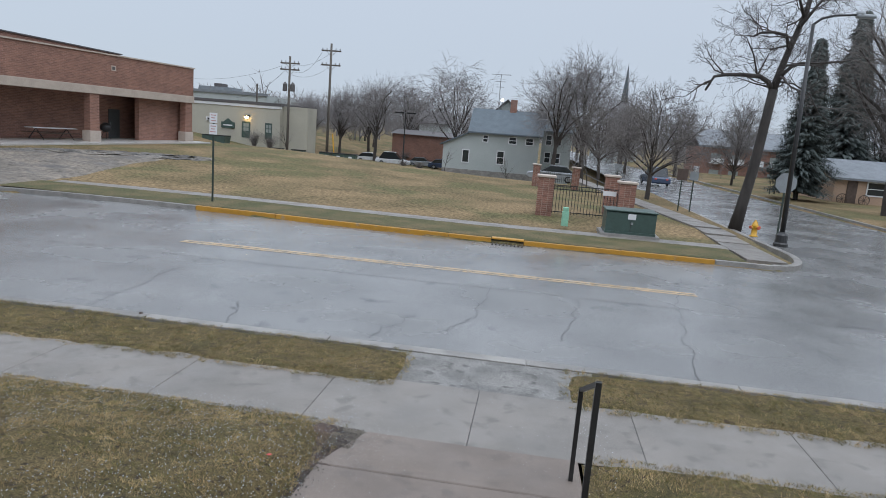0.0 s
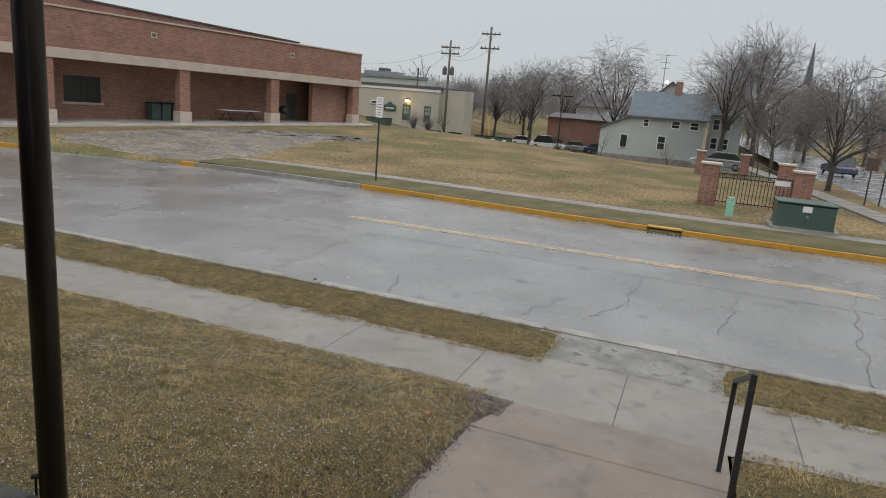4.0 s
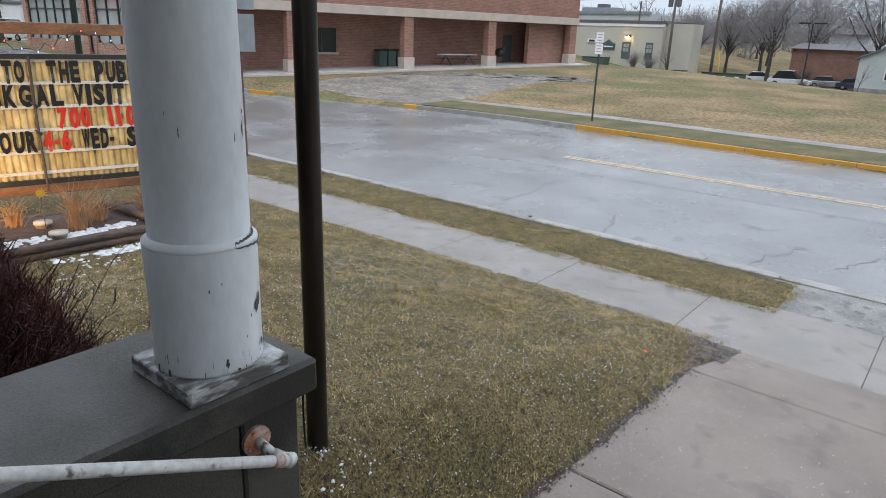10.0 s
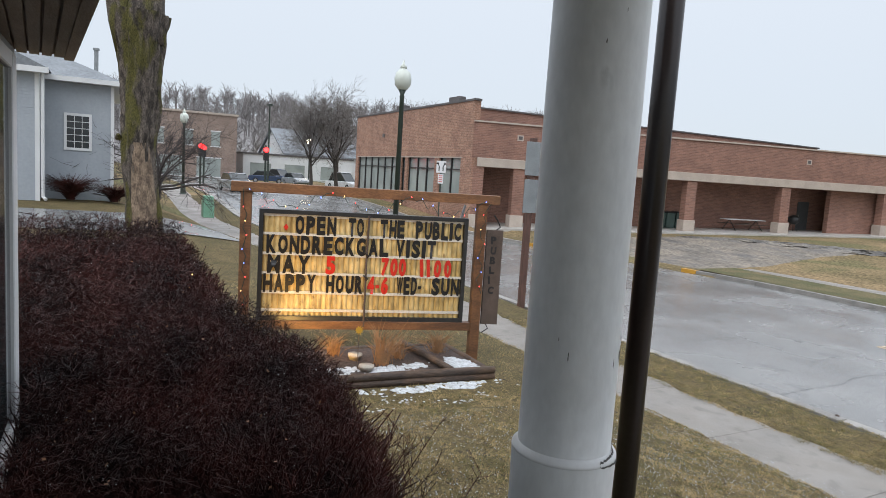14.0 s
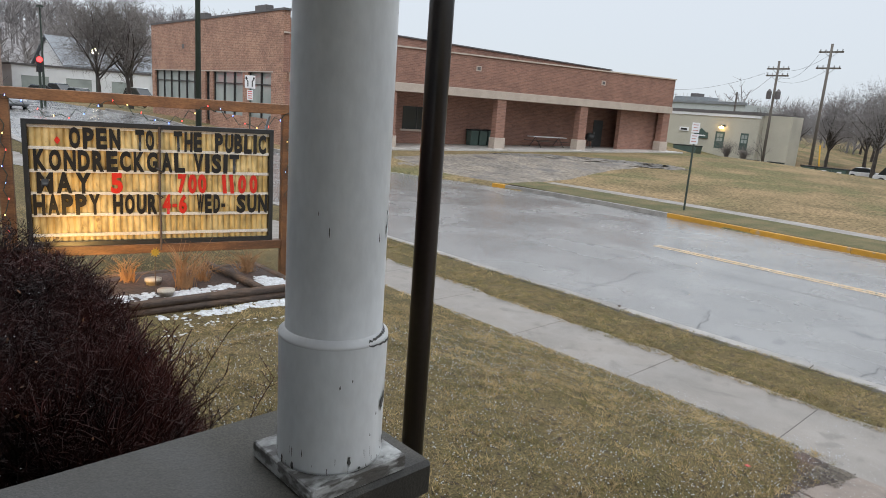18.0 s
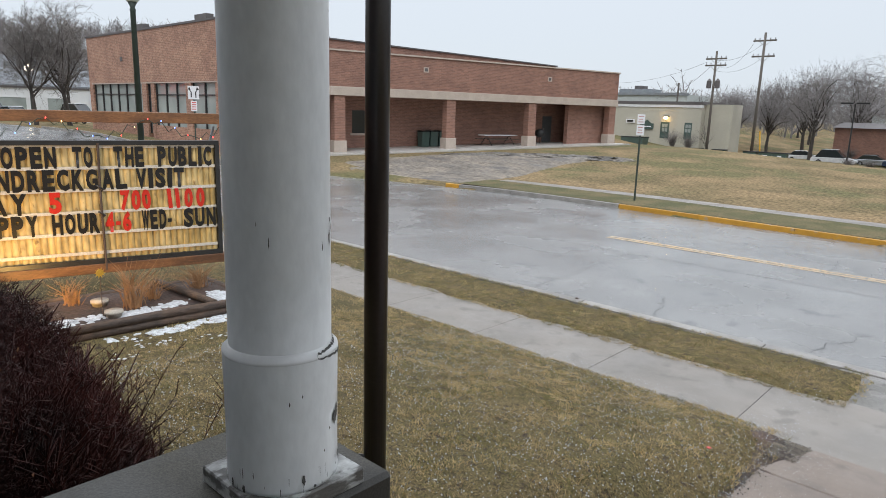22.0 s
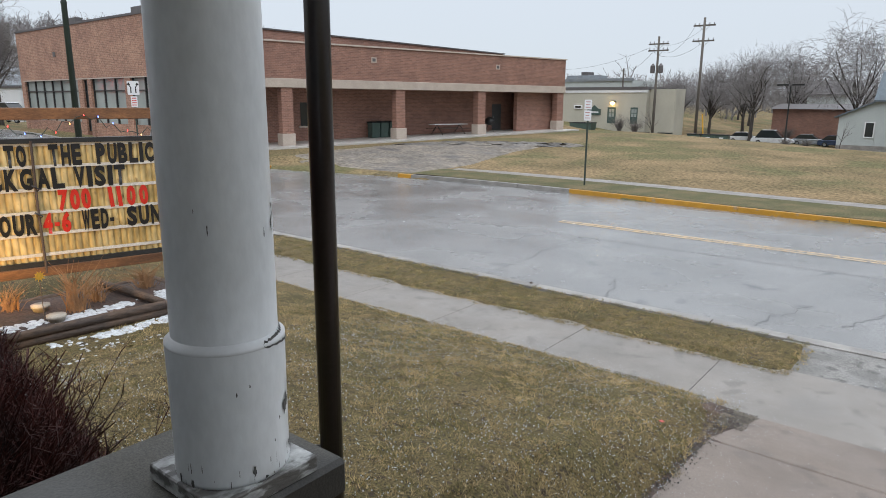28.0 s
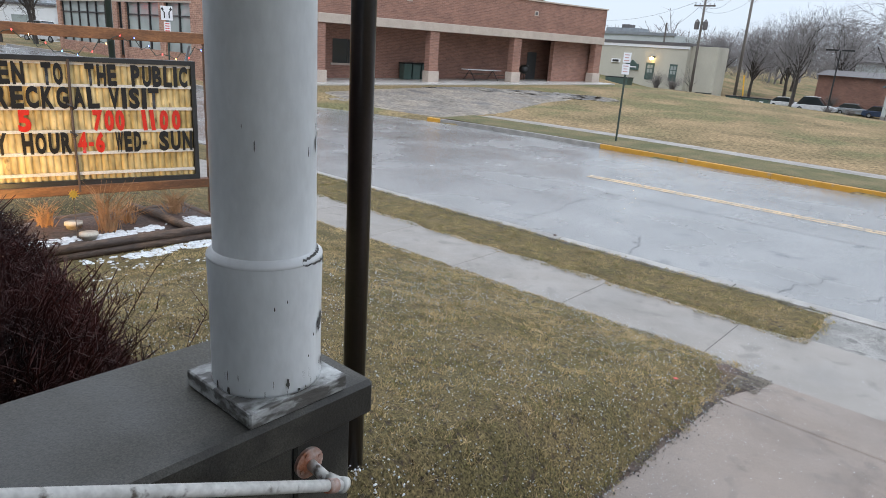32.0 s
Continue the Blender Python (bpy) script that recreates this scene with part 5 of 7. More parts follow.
# unseen ceiling, coloured white so that it bounces light onto the back wall
part("arcade_ceiling", Shape().box((BACK, 0.3, 4.1), (-0.5, LEN, 4.2)), M["white_trim"], arcade)
part("back_wall", Shape().box((BACK - 0.4, 0.3, -0.2), (BACK, LEN, 6.2)), M["brick"], arcade, "shaded brick wall under the arcade")
part("end_wall", Shape().box((-12, LEN - 0.4, -0.2), (-0.7, LEN, 6.6)), M["brick"], arcade)
part("side_wall", Shape().box((-1.35, 27.3, 0.4), (-0.95, LEN - 0.45, 4.1)), M["brick"], arcade, "brick wall at the arcade's end")
s = Shape()
s.v = [(BACK, 0.2, -0.5), (1.4, 0.2, -0.5), (1.4, LEN + 0.4, -0.5), (BACK, LEN + 0.4, -0.5), (BACK, 0.2, floor_z(0.2)), (1.4, 0.2, floor_z(0.2)), (1.4, LEN + 0.4, floor_z(LEN)), (BACK, LEN + 0.4, floor_z(LEN))]
s.f = [(3, 2, 1, 0), (4, 5, 6, 7), (0, 1, 5, 4), (1, 2, 6, 5), (2, 3, 7, 6), (3, 0, 4, 7)]
part("floor_slab", s, M["pale_walk"], arcade, "pale concrete arcade floor")
for u in (0.45, 3.1, 6.86, 15.25, 22.68, 31.42):
    f = floor_z(u)
    part("pier", Shape().box((-0.62, u - 0.37, f + 0.7), (-0.03, u + 0.37, 4.0)), M["brick"], arcade, bevel=0.01)
    part("pier_base", Shape().box((-0.70, u - 0.44, f - 0.1), (0.05, u + 0.44, f + 0.72)), M["stone"], arcade, "pale stone pier base", bevel=0.02)
for u, z in ((13.1, 5.85), (24.2, 5.8), (3.0, 5.85)):
    vent = part("wall_vent", Shape().box((-0.01, u - 0.2, z - 0.17), (0.025, u + 0.2, z + 0.17)), M["stone"], arcade, "small pale wall vent")
    part("opening", Shape().box((0.024, u - 0.12, z - 0.1), (0.03, u + 0.12, z + 0.1)), M["roof_dark"], vent)
for u in (10.4,):
    w = part("window", Shape().box((BACK - 0.02, u - 1.1, 1.55), (BACK + 0.03, u + 1.1, 3.1)), M["glass"], arcade)
    part("sill", Shape().box((BACK, u - 1.25, 1.42), (BACK + 0.12, u + 1.25, 1.55)), M["stone"], w)
    part("mullion", Shape().box((BACK + 0.03, u - 0.04, 1.55), (BACK + 0.06, u + 0.04, 3.1)), M["black_paint"], w)
door = part("door", Shape().box((BACK - 0.02, 26.7, floor_z(26)), (BACK + 0.04, 27.7, floor_z(26) + 2.15)), M["door_dark"], arcade, "dark service door")
part("door_handle", Shape().box((BACK + 0.04, 26.8, 1.9), (BACK + 0.1, 26.86, 2.05)), M["metal"], door)
# coarse courses on the upper wall, recessed joints
for i in range(1, 14):
    part("brick_course", Shape().box((-0.01, 0.02, 4.52 + i * 0.15), (0.006, LEN - 0.02, 4.52 + i * 0.15 + 0.135)), M["brick"], arcade)
# orange brick front along the street
W1 = Vector((-56.0, 19.55, 0))


def front(name, x0, x1, z0, z1, proud, material, parent=arcade, label=""):
    """A slab on the street front between two places along the street."""
    y0, y1 = (S0.y + (W1.y - S0.y) * (x - S0.x) / (W1.x - S0.x) for x in (x0, x1))
    q = [loc(x0, y0 + 0.4), loc(x1, y1 + 0.4), loc(x1, y1 - proud), loc(x0, y0 - proud)]
    return part(name, Shape().prism(q, z0, z1), material, parent, label)


OPENINGS = [(-55.3, -46.3, 1.75, 4.45), (-45.6, -44.9, 1.2, 4.4), (-44.4, -39.9, 1.75, 4.45), (-39.2, -36.2, 1.75, 4.45)]
xs = [W1.x] + [e for o in OPENINGS for e in o[:2]] + [S0.x]
for a, b in zip(xs[::2], xs[1::2]):
    front("front_pier", a, b, 0.0, 4.45, 0.0, M["brick_old"])
front("front_wall", W1.x, S0.x, 4.45, 7.85, 0.0, M["brick_old"], label="orange-brown brick street front")
front("front_coping", W1.x, S0.x + 0.1, 7.85, 7.97, 0.06, M["roof_dark"], label="dark coping")
for x in (-46.2, -37.5):
    front("parapet_cap", x - 0.7, x + 0.7, 7.97, 8.25, 0.06, M["roof_dark"])
for a, b, z0, z1 in OPENINGS:
    if b - a > 1:
        front("sill_wall", a, b, 0.0, z0, -0.02, M["brick_old"])
    w = front("window", a, b, z0, z1, -0.22, M["glass_pale"] if b - a > 1 else M["door_dark"], label="large shop window with pale blinds" if b - a > 1 else "dark door")
    n = max(1, int((b - a) / 1.5))
    for i in range(n + 1):
        x = a + (b - a) * i / n
        front("mullion", x - 0.05, x + 0.05, z0, z1, -0.12, M["black_paint"], w)
    front("transom", a, b, z1 - 0.75, z1 - 0.68, -0.14, M["black_paint"], w)
front("lintel", -55.5, -36.0, 4.45, 4.52, 0.02, M["stone"])
part("west_wall", Shape().prism([loc(-56, 19.6), loc(-56, 40), loc(-55.6, 40), loc(-55.6, 19.6)], 0, 7.5), M["brick_old"], arcade)
front("wall_plaque", -49.7, -49.3, 6.0, 6.3, 0.03, M["roof_dark"])

# things under the arcade


def arc(u, x, z=None):
    """World place of a point of the arcade floor."""
    return (S0.x + x * ca + u * sa, S0.y - x * sa + u * ca, floor_z(u) if z is None else z)


for u in (14.65, 15.4, 16.15):
    bins = thing("refuse_bin", "dark grey wheeled refuse bin under the arcade", "bin", at=arc(u, -2.6), turn=-FAC, group="bins under the arcade")
    part("body", Shape().prism([(-0.3, 0.0), (0.3, 0.0), (0.36, 1.05), (-0.36, 1.05)], -0.32, 0.32, "y"), M["green_steel"], bins, bevel=0.03)
    part("lid", Shape().box((-0.4, -0.35, 1.05), (0.4, 0.35, 1.13)), M["rubber"], bins, bevel=0.02)
    part("handle", Shape().tube([(-0.42, -0.27, 1.02), (-0.42, 0.27, 1.02)], 0.02, 6), M["rubber"], bins)
tab = thing("picnic_table", "long pale-topped picnic table under the arcade", "table", at=arc(20.95, -1.9), turn=-FAC)
part("tabletop", Shape().box((-0.4, -1.6, 0.72), (0.4, 1.6, 0.77)), M["sign_white"], tab, "pale tabletop")
for dx in (-0.75, 0.75):
    part("bench", Shape().box((dx - 0.13, -1.5, 0.42), (dx + 0.13, 1.5, 0.46)), M["pool_brown"], tab)
for dy in (-1.1, 1.1):
    part("leg", Shape().tube([(-0.7, dy, 0), (0, dy, 0.72), (0.7, dy, 0)], 0.03, 6), M["black_paint"], tab)
grill = thing("kettle_grill", "round black covered grill under the arcade", "grill", at=arc(25.5, -2.2), turn=0)
part("bowl", Shape().lathe([(0.12, 0.5), (0.38, 0.66), (0.42, 0.82), (0.38, 1.0), (0.2, 1.14), (0.03, 1.18)], n=18), M["black_paint"], grill, smooth=True)
for k in range(3):
    a = k * 2.1
    part("leg", Shape().tube([(0.15 * math.cos(a), 0.15 * math.sin(a), 0.55), (0.38 * math.cos(a), 0.38 * math.sin(a), 0.0)], 0.018, 6), M["black_paint"], grill)

# ---- trees ----


TWIG = {"least": 0.009}      # the thinnest twig of the trees built next


def grow(shapes, p, d, L, r, level, rnd, spec):
    """One branch and its children; spec gives how each level forks."""
    n, ratio, spread, up, wob = spec[level]
    seg = 4 if level < 2 else 3 if level < 3 else 2
    pts, q, dd = [Vector(p)], Vector(p), Vector(d)
    for i in range(seg):
        dd = (dd + Vector((rnd.gauss(0, wob), rnd.gauss(0, wob), rnd.gauss(0, wob) + up * 0.12))).normalized()
        q = q + dd * L / seg
        pts.append(q.copy())
    rad = [r * (1 - 0.55 * i / seg) for i in range(seg + 1)]
    shapes[0 if level < 2 else 1].tube(pts, rad, (9, 6, 4, 3, 3, 3)[min(level, 5)], cap=False)
    if level + 1 >= len(spec):
        return
    for k in range(n):
        f = (k + rnd.random()) / n
        t = 0.3 + 0.7 * f if level else 0.52 + 0.48 * f
        i = min(int(t * seg), seg - 1)
        base = pts[i].lerp(pts[i + 1], t * seg - i)
        a = rnd.uniform(0, 6.283) if level else k * 2.4 + rnd.uniform(-0.4, 0.4)
        side = dd.orthogonal().normalized()
        side = Matrix.Rotation(a, 3, dd) @ side
        sp = spread * (1.45 - 1.1 * f) if level == 0 else spread * rnd.uniform(0.7, 1.25)
        nd = (dd * math.cos(sp) + side * math.sin(sp)).normalized()
        grow(shapes, base, nd, L * ratio * (rnd.uniform(0.75, 1.2) if level else rnd.uniform(0.85, 1.1)), max(rad[i] * (0.55 if level < 1 else 0.45), TWIG["least"]), level + 1, rnd, spec)


def bare_tree(label, at, trunk, radius, seed, spec, lean=(0, 0), bark="bark", twig="twig", name="tree", group=""):
    rnd = random.Random(seed)
    a, b = Shape(), Shape()
    grow((a, b), (0, 0, -0.15), Vector((lean[0], lean[1], 1)).normalized(), trunk, radius, 0, rnd, spec)
    t = thing(name, label, "tree", at=at, group=group)
    part("trunk", a, M[bark], t, smooth=True)
    part("crown", b, M[twig], t, "bare leafless twigs")
    return t


ROUND = [(15, 1.12, 0.74, 0.25, 0.05), (8, 0.5, 0.8, 0.1, 0.15), (6, 0.55, 0.8, 0.05, 0.2), (5, 0.6, 0.7, 0.05, 0.2), (3, 0.65, 0.7, 0.0, 0.22)]
TALL = [(14, 0.85, 0.52, 0.15, 0.06), (10, 0.5, 0.85, 0.1, 0.16), (6, 0.55, 0.8, 0.0, 0.2), (5, 0.6, 0.7, 0.0, 0.2), (3, 0.65, 0.7, 0.0, 0.22)]
WEEP = [(13, 1.0, 0.7, 0.25, 0.05), (8, 0.5, 0.75, 0.1, 0.1), (6, 0.6, 0.7, -0.5, 0.12), (5, 0.75, 0.6, -1.4, 0.16), (2, 0.9, 0.5, -2.0, 0.15)]
YOUNG = [(8, 0.55, 0.5, 0.5, 0.05), (5, 0.5, 0.5, 0.4, 0.1), (4, 0.5, 0.5, 0.3, 0.15)]
round_tree = bare_tree("small round leafless street tree with dense grey-brown twigs", (6.9, 43.0, 0.1), 2.55, 0.15, 21, ROUND, group="street trees")
round_tree.matrix_basis = pose(6.9, 43, 0.1) @ Matrix.Scale(1.12, 4)
TWIG["least"] = 0.011
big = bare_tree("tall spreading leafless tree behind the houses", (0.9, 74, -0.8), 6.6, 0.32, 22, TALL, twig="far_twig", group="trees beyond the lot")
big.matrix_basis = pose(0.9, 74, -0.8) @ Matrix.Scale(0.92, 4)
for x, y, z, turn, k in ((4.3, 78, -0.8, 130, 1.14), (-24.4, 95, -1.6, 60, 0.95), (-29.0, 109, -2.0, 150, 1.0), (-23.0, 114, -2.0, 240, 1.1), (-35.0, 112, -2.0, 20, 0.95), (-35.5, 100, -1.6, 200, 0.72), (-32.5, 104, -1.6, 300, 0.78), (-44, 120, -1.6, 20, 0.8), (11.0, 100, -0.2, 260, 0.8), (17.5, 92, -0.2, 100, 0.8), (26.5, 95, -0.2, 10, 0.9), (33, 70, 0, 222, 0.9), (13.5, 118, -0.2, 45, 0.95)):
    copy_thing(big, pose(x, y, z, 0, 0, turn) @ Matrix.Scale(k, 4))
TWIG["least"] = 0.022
far_tree = bare_tree("distant tall leafless tree with fine twigs paled for haze", (-24, 132, -2.0), 6.4, 0.32, 29, [(14, 0.85, 0.55, 0.15, 0.06), (9, 0.5, 0.85, 0.1, 0.16), (7, 0.6, 0.8, 0.0, 0.2), (4, 0.7, 0.7, 0.0, 0.2)], twig="far_twig", group="trees beyond the lot")
for x, y, k in ((-36, 140, 0.95), (-12, 140, 0.95), (-3, 150, 0.95), (-50, 135, 0.85), (8, 150, 0.9), (-62, 150, 0.9), (-29, 150, 0.95), (-42, 155, 0.95), (19, 155, 0.9), (-18, 146, 0.9), (3, 138, 0.8)):
    copy_thing(far_tree, pose(x, y, -2.0, 0, 0, x * 37) @ Matrix.Scale(k, 4))
copy_thing(round_tree, pose(5.9, 66, 0.1, 0, 0, 80) @ Matrix.Scale(1.0, 4))
copy_thing(round_tree, pose(10.5, 88, 0.1, 0, 0, 190) @ Matrix.Scale(1.2, 4))
copy_thing(round_tree, pose(20.5, 74, 0.1, 0, 0, 190) @ Matrix.Scale(0.9, 4))
TWIG["least"] = 0.014
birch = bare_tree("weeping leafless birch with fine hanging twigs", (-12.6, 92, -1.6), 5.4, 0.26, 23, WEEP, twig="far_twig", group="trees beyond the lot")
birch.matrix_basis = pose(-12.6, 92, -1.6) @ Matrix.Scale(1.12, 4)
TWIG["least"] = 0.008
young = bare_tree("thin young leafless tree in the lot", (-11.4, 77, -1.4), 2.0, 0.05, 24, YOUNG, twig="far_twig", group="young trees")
for x, y, k in ((-4.1, 77, 1.15), (2.6, 46.5, 0.8), (3.6, 49.5, 1.0), (4.6, 52, 0.9), (-32, 80, 1.3)):
    copy_thing(young, pose(x, y, height(x, y), 0, 0, x * 50) @ Matrix.Scale(k, 4))
TWIG["least"] = 0.005
# the large leaning street tree by the corner
rnd = random.Random(31)
a, b = Shape(), Shape()
trunk = [Vector(p) for p in ((9.27, 31, -0.1), (9.45, 31, 1.2), (9.68, 31, 2.8), (9.84, 31, 4.6), (9.97, 31, 6.15))]
a.tube(trunk, [0.30, 0.235, 0.215, 0.20, 0.19], 14)
limbs = [([(9.97, 31, 6.15), (10.15, 31.1, 6.9), (10.37, 31.2, 7.7), (10.84, 31.2, 9.4), (11.1, 31.2, 11.1), (11.3, 31.2, 12.6)], 0.17), ([(9.93, 31, 6.1), (9.7, 30.95, 6.45), (9.31, 30.9, 6.65), (8.6, 30.8, 6.66), (7.9, 30.7, 6.62), (7.4, 30.7, 6.5), (7.1, 30.6, 5.9)], 0.12), ([(10.2, 31, 6.75), (10.6, 31.2, 7.15), (11.0, 31.3, 7.35), (11.9, 31.5, 7.4), (12.9, 31.6, 7.6)], 0.09),
         ([(10.35, 31.1, 7.9), (10.15, 31.0, 8.4), (9.6, 31, 8.5), (9.1, 31, 8.45), (8.8, 31, 8.27)], 0.09), ([(10.6, 31.1, 8.7), (11.2, 31, 9.7), (12.0, 31, 10.7)], 0.08), ([(10.1, 31, 6.5), (10.6, 30.6, 6.4), (11.2, 30.3, 6.0), (11.6, 30.1, 5.2)], 0.04), ([(9.2, 30.9, 6.66), (8.9, 30.8, 7.5), (8.5, 30.8, 8.2)], 0.045), ([(10.75, 31.1, 9.2), (10.3, 31, 10.2), (9.8, 31, 11.2)], 0.07)]
SUB = [(4, 0.62, 0.7, 0.1, 0.16), (4, 0.6, 0.7, 0.05, 0.2), (4, 0.55, 0.7, -0.1, 0.22), (2, 0.6, 0.7, -0.2, 0.25)]
for pts, r in limbs:
    pts = [Vector(p) for p in pts]
    a.tube(pts, [r * (1 - 0.6 * i / (len(pts) - 1)) for i in range(len(pts))], 8)
    for k in range(9):
        t = (k + rnd.random()) / 9 * (len(pts) - 1)
        i = min(int(t), len(pts) - 2)
        base = pts[i].lerp(pts[i + 1], t - i)
        dd = Vector((rnd.gauss(0, 1), rnd.gauss(0, 0.8), rnd.gauss(0.35, 0.7))).normalized()
        grow((b, b), base, dd, rnd.uniform(0.7, 1.5), r * 0.32, 0, rnd, SUB)
street_tree = thing("street_tree", "large leaning leafless street tree with twisted limbs", "tree", at=(-0.42, 0, 0))
part("trunk", a, M["wet_bark"], street_tree, smooth=True)
part("crown", b, M["wet_twig"], street_tree, "gnarled bare twigs")
# right-hand old tree by the bungalow
bare_tree("old leafless tree with a thick dark trunk", (22.9, 47, 0.0), 7.0, 0.36, 26, TALL, lean=(-0.09, 0))


def spruce(at, h, seed, label):
    rnd = random.Random(seed)
    s = Shape()
    for i in range(int(h * 190)):
        z = h * (0.08 + 0.92 * rnd.random())
        R = ((h - z) * 0.29 + 0.5) * (0.8 + 0.45 * noise.noise((z * 0.9, seed, 0)))
        a_ = rnd.uniform(0, 6.283)
        L = R * rnd.uniform(0.55, 1.1)
        d = Vector((math.cos(a_), math.sin(a_), -0.22))
        p0 = Vector((0, 0, z))
        for q in range(5):
            t0 = 0.25 + 0.75 * q / 5
            c = p0 + d * L * t0 + Vector((0, 0, 0.12 * t0 * L))
            w = 0.15 * (1.15 - 0.6 * t0)
            side = Vector((-math.sin(a_), math.cos(a_), 0))
            tip = c + d * L * 0.3 + Vector((0, 0, -0.12))
            s.face(c - side * w, c + side * w, tip + side * rnd.gauss(0, 0.06))
            s.face(c + Vector((0, 0, 0.1)), c + side * w * 0.7 + Vector((0, 0, -0.26)), c - side * w * 0.7 + Vector((0, 0, -0.3)))
    t = thing("spruce", label, "tree", at=at, group="spruces")
    part("trunk", Shape().tube([(0, 0, -0.1), (0, 0, h * 0.97)], [0.2, 0.03], 7), M["bark"], t)
    part("crown", s, M["needle"], t, "drooping needle boughs, colour paled for mist")
    return t


sp = spruce((20.8, 57, 0), 12.7, 1, "tall dark green spruce with drooping boughs")
copy_thing(sp, pose(29.6, 71, 0, 0, 0, 90) @ Matrix.Scale(1.4, 4))
copy_thing(sp, pose(37, 75, 0, 0, 0, 200) @ Matrix.Scale(1.2, 4))
# mossy trunk beside the hedge
moss = Shape()
tp = [Vector(p) for p in ((-10.8, 0.33, 0.7), (-10.8, 0.27, 2.3), (-10.8, 0.185, 3.3), (-10.8, 0.2, 4.3), (-10.8, 0.19, 5.3))]
nr = 72
prof = [0.27, 0.225, 0.22, 0.25, 0.35]
for i in range(121):
    t = i / 120 * 4
    k = min(int(t), 3)
    c = tp[k].lerp(tp[k + 1], t - k)
    r0 = prof[k] + (prof[k + 1] - prof[k]) * (t - k)
    for j in range(nr):
        ang = 6.2832 * j / nr
        r = r0 * (1 + 0.10 * noise.noise((math.cos(ang) * 2.2, math.sin(ang) * 2.2, c.z * 0.7)) + 0.09 * noise.noise((math.cos(ang) * 5, math.sin(ang) * 5, c.z * 1.6)) + 0.30 * abs(noise.noise((math.cos(ang) * 9, math.sin(ang) * 9, c.z * 1.8))) - 0.06 + 0.03 * noise.noise((math.cos(ang) * 22, math.sin(ang) * 22, c.z * 9)))
        moss.v.append((c.x + r * math.cos(ang), c.y + r * math.sin(ang), c.z))
moss.f = [(i * nr + j, i * nr + (j + 1) % nr, (i + 1) * nr + (j + 1) % nr, (i + 1) * nr + j) for i in range(120) for j in range(nr)]
mossy = thing("mossy_tree", "old tree trunk with mossy bark and a bare stripped patch", "tree")
part("trunk", moss, M["moss_bark"], mossy, smooth=True)
part("limb", Shape().tube([(-10.85, 0.06, 4.8), (-10.88, -0.06, 5.2), (-10.95, -0.16, 5.8), (-11.05, -0.4, 7.0)], [0.2, 0.17, 0.14, 0.12], 12), M["moss_bark"], mossy, smooth=True)
part("limb", Shape().tube([(-10.8, 0.22, 4.9), (-10.8, 0.26, 5.4), (-10.85, 0.32, 6.4), (-10.9, 0.4, 7.5)], [0.3, 0.24, 0.22, 0.18], 12), M["moss_bark"], mossy, smooth=True)
for z, dy in ((4.9, 0.42), (4.05, 0.36), (3.55, -0.12)):
    part("branch_stub", Shape().tube([(-10.75, dy * 0.7, z), (-10.68, dy + 0.03, z + 0.05)], [0.05, 0.02], 7), M["moss_bark"], mossy)

strip = Shape()
for i in range(25):
    for j in range(13):
        z, ang = 1.3 + 2.2 * i / 24, 0.30 + 1.5 * (j / 12 - 0.5) * (0.6 + 0.5 * math.sin(3.1 * i / 24) + 0.25 * noise.noise((i * 0.5, j * 0.1, 3))) - 0.15 * i / 24
        cc = tp[0].lerp(tp[2], (z - 0.7) / 2.5)
        r = 0.285 - 0.03 * i / 24 + 0.012 * noise.noise((ang * 8, z * 5, 0)) - 0.03 * (abs(j - 6) / 6) ** 4
        strip.v.append((cc.x + r * math.cos(ang), cc.y + r * math.sin(ang), z))
strip.f = [(i * 13 + j, i * 13 + j + 1, (i + 1) * 13 + j + 1, (i + 1) * 13 + j) for i in range(24) for j in range(12)]
part("bare_wood", strip, M["bare_trunk"], mossy, "pale stripped patch without bark", smooth=True)

# ---- street furniture on the far side ----
nop = thing("parking_sign", "thin green post with two small white parking signs", "street sign", at=(-11.95, 23.37, 0.05))
part("post", Shape().box((-0.03, -0.02, -0.1), (0.03, 0.02, 3.2)), M["green_post"], nop)
for z0, z1 in ((2.88, 3.24), (2.46, 2.84)):
    pl = part("sign_plate", Shape().box((-0.15, -0.035, z0), (0.15, -0.022, z1)), M["sign_white"], nop, bevel=0.004)
    for k in range(3):
        zz = z1 - 0.08 - k * 0.1
        part("print_bar", Shape().box((-0.10 + 0.02 * (k % 2), -0.039, zz - 0.014), (0.10 - 0.03 * (k % 2), -0.035, zz + 0.014)), M["print_red"], pl, "unreadable red print")

brick_h = 0.09


def pillar(at, h, w, label):
    p = thing("gate_pillar", label, "pillar", at=at, group="brick gate pillars")
    part("core", Shape().box((-w / 2 + 0.01, -w / 2 + 0.01, -0.2), (w / 2 - 0.01, w / 2 - 0.01, h)), M["stone"], p)
    z, k = -0.1, 0
    while z < h - 0.02:
        z1 = min(z + 0.078, h)
        for j in range(3):
            a = -w / 2 + j * w / 3 + (0.0 if k % 2 else 0)
            part("brick", Shape().box((a + 0.006, -w / 2, z), (a + w / 3 - 0.006, w / 2, z1)), M["brick_piece"], p)
        z += 0.088
        k += 1
    part("cap", Shape().box((-w / 2 - 0.06, -w / 2 - 0.06, h), (w / 2 + 0.06, w / 2 + 0.06, h + 0.10)), M["stone"], p, "pale stone cap", bevel=0.02)
    return p


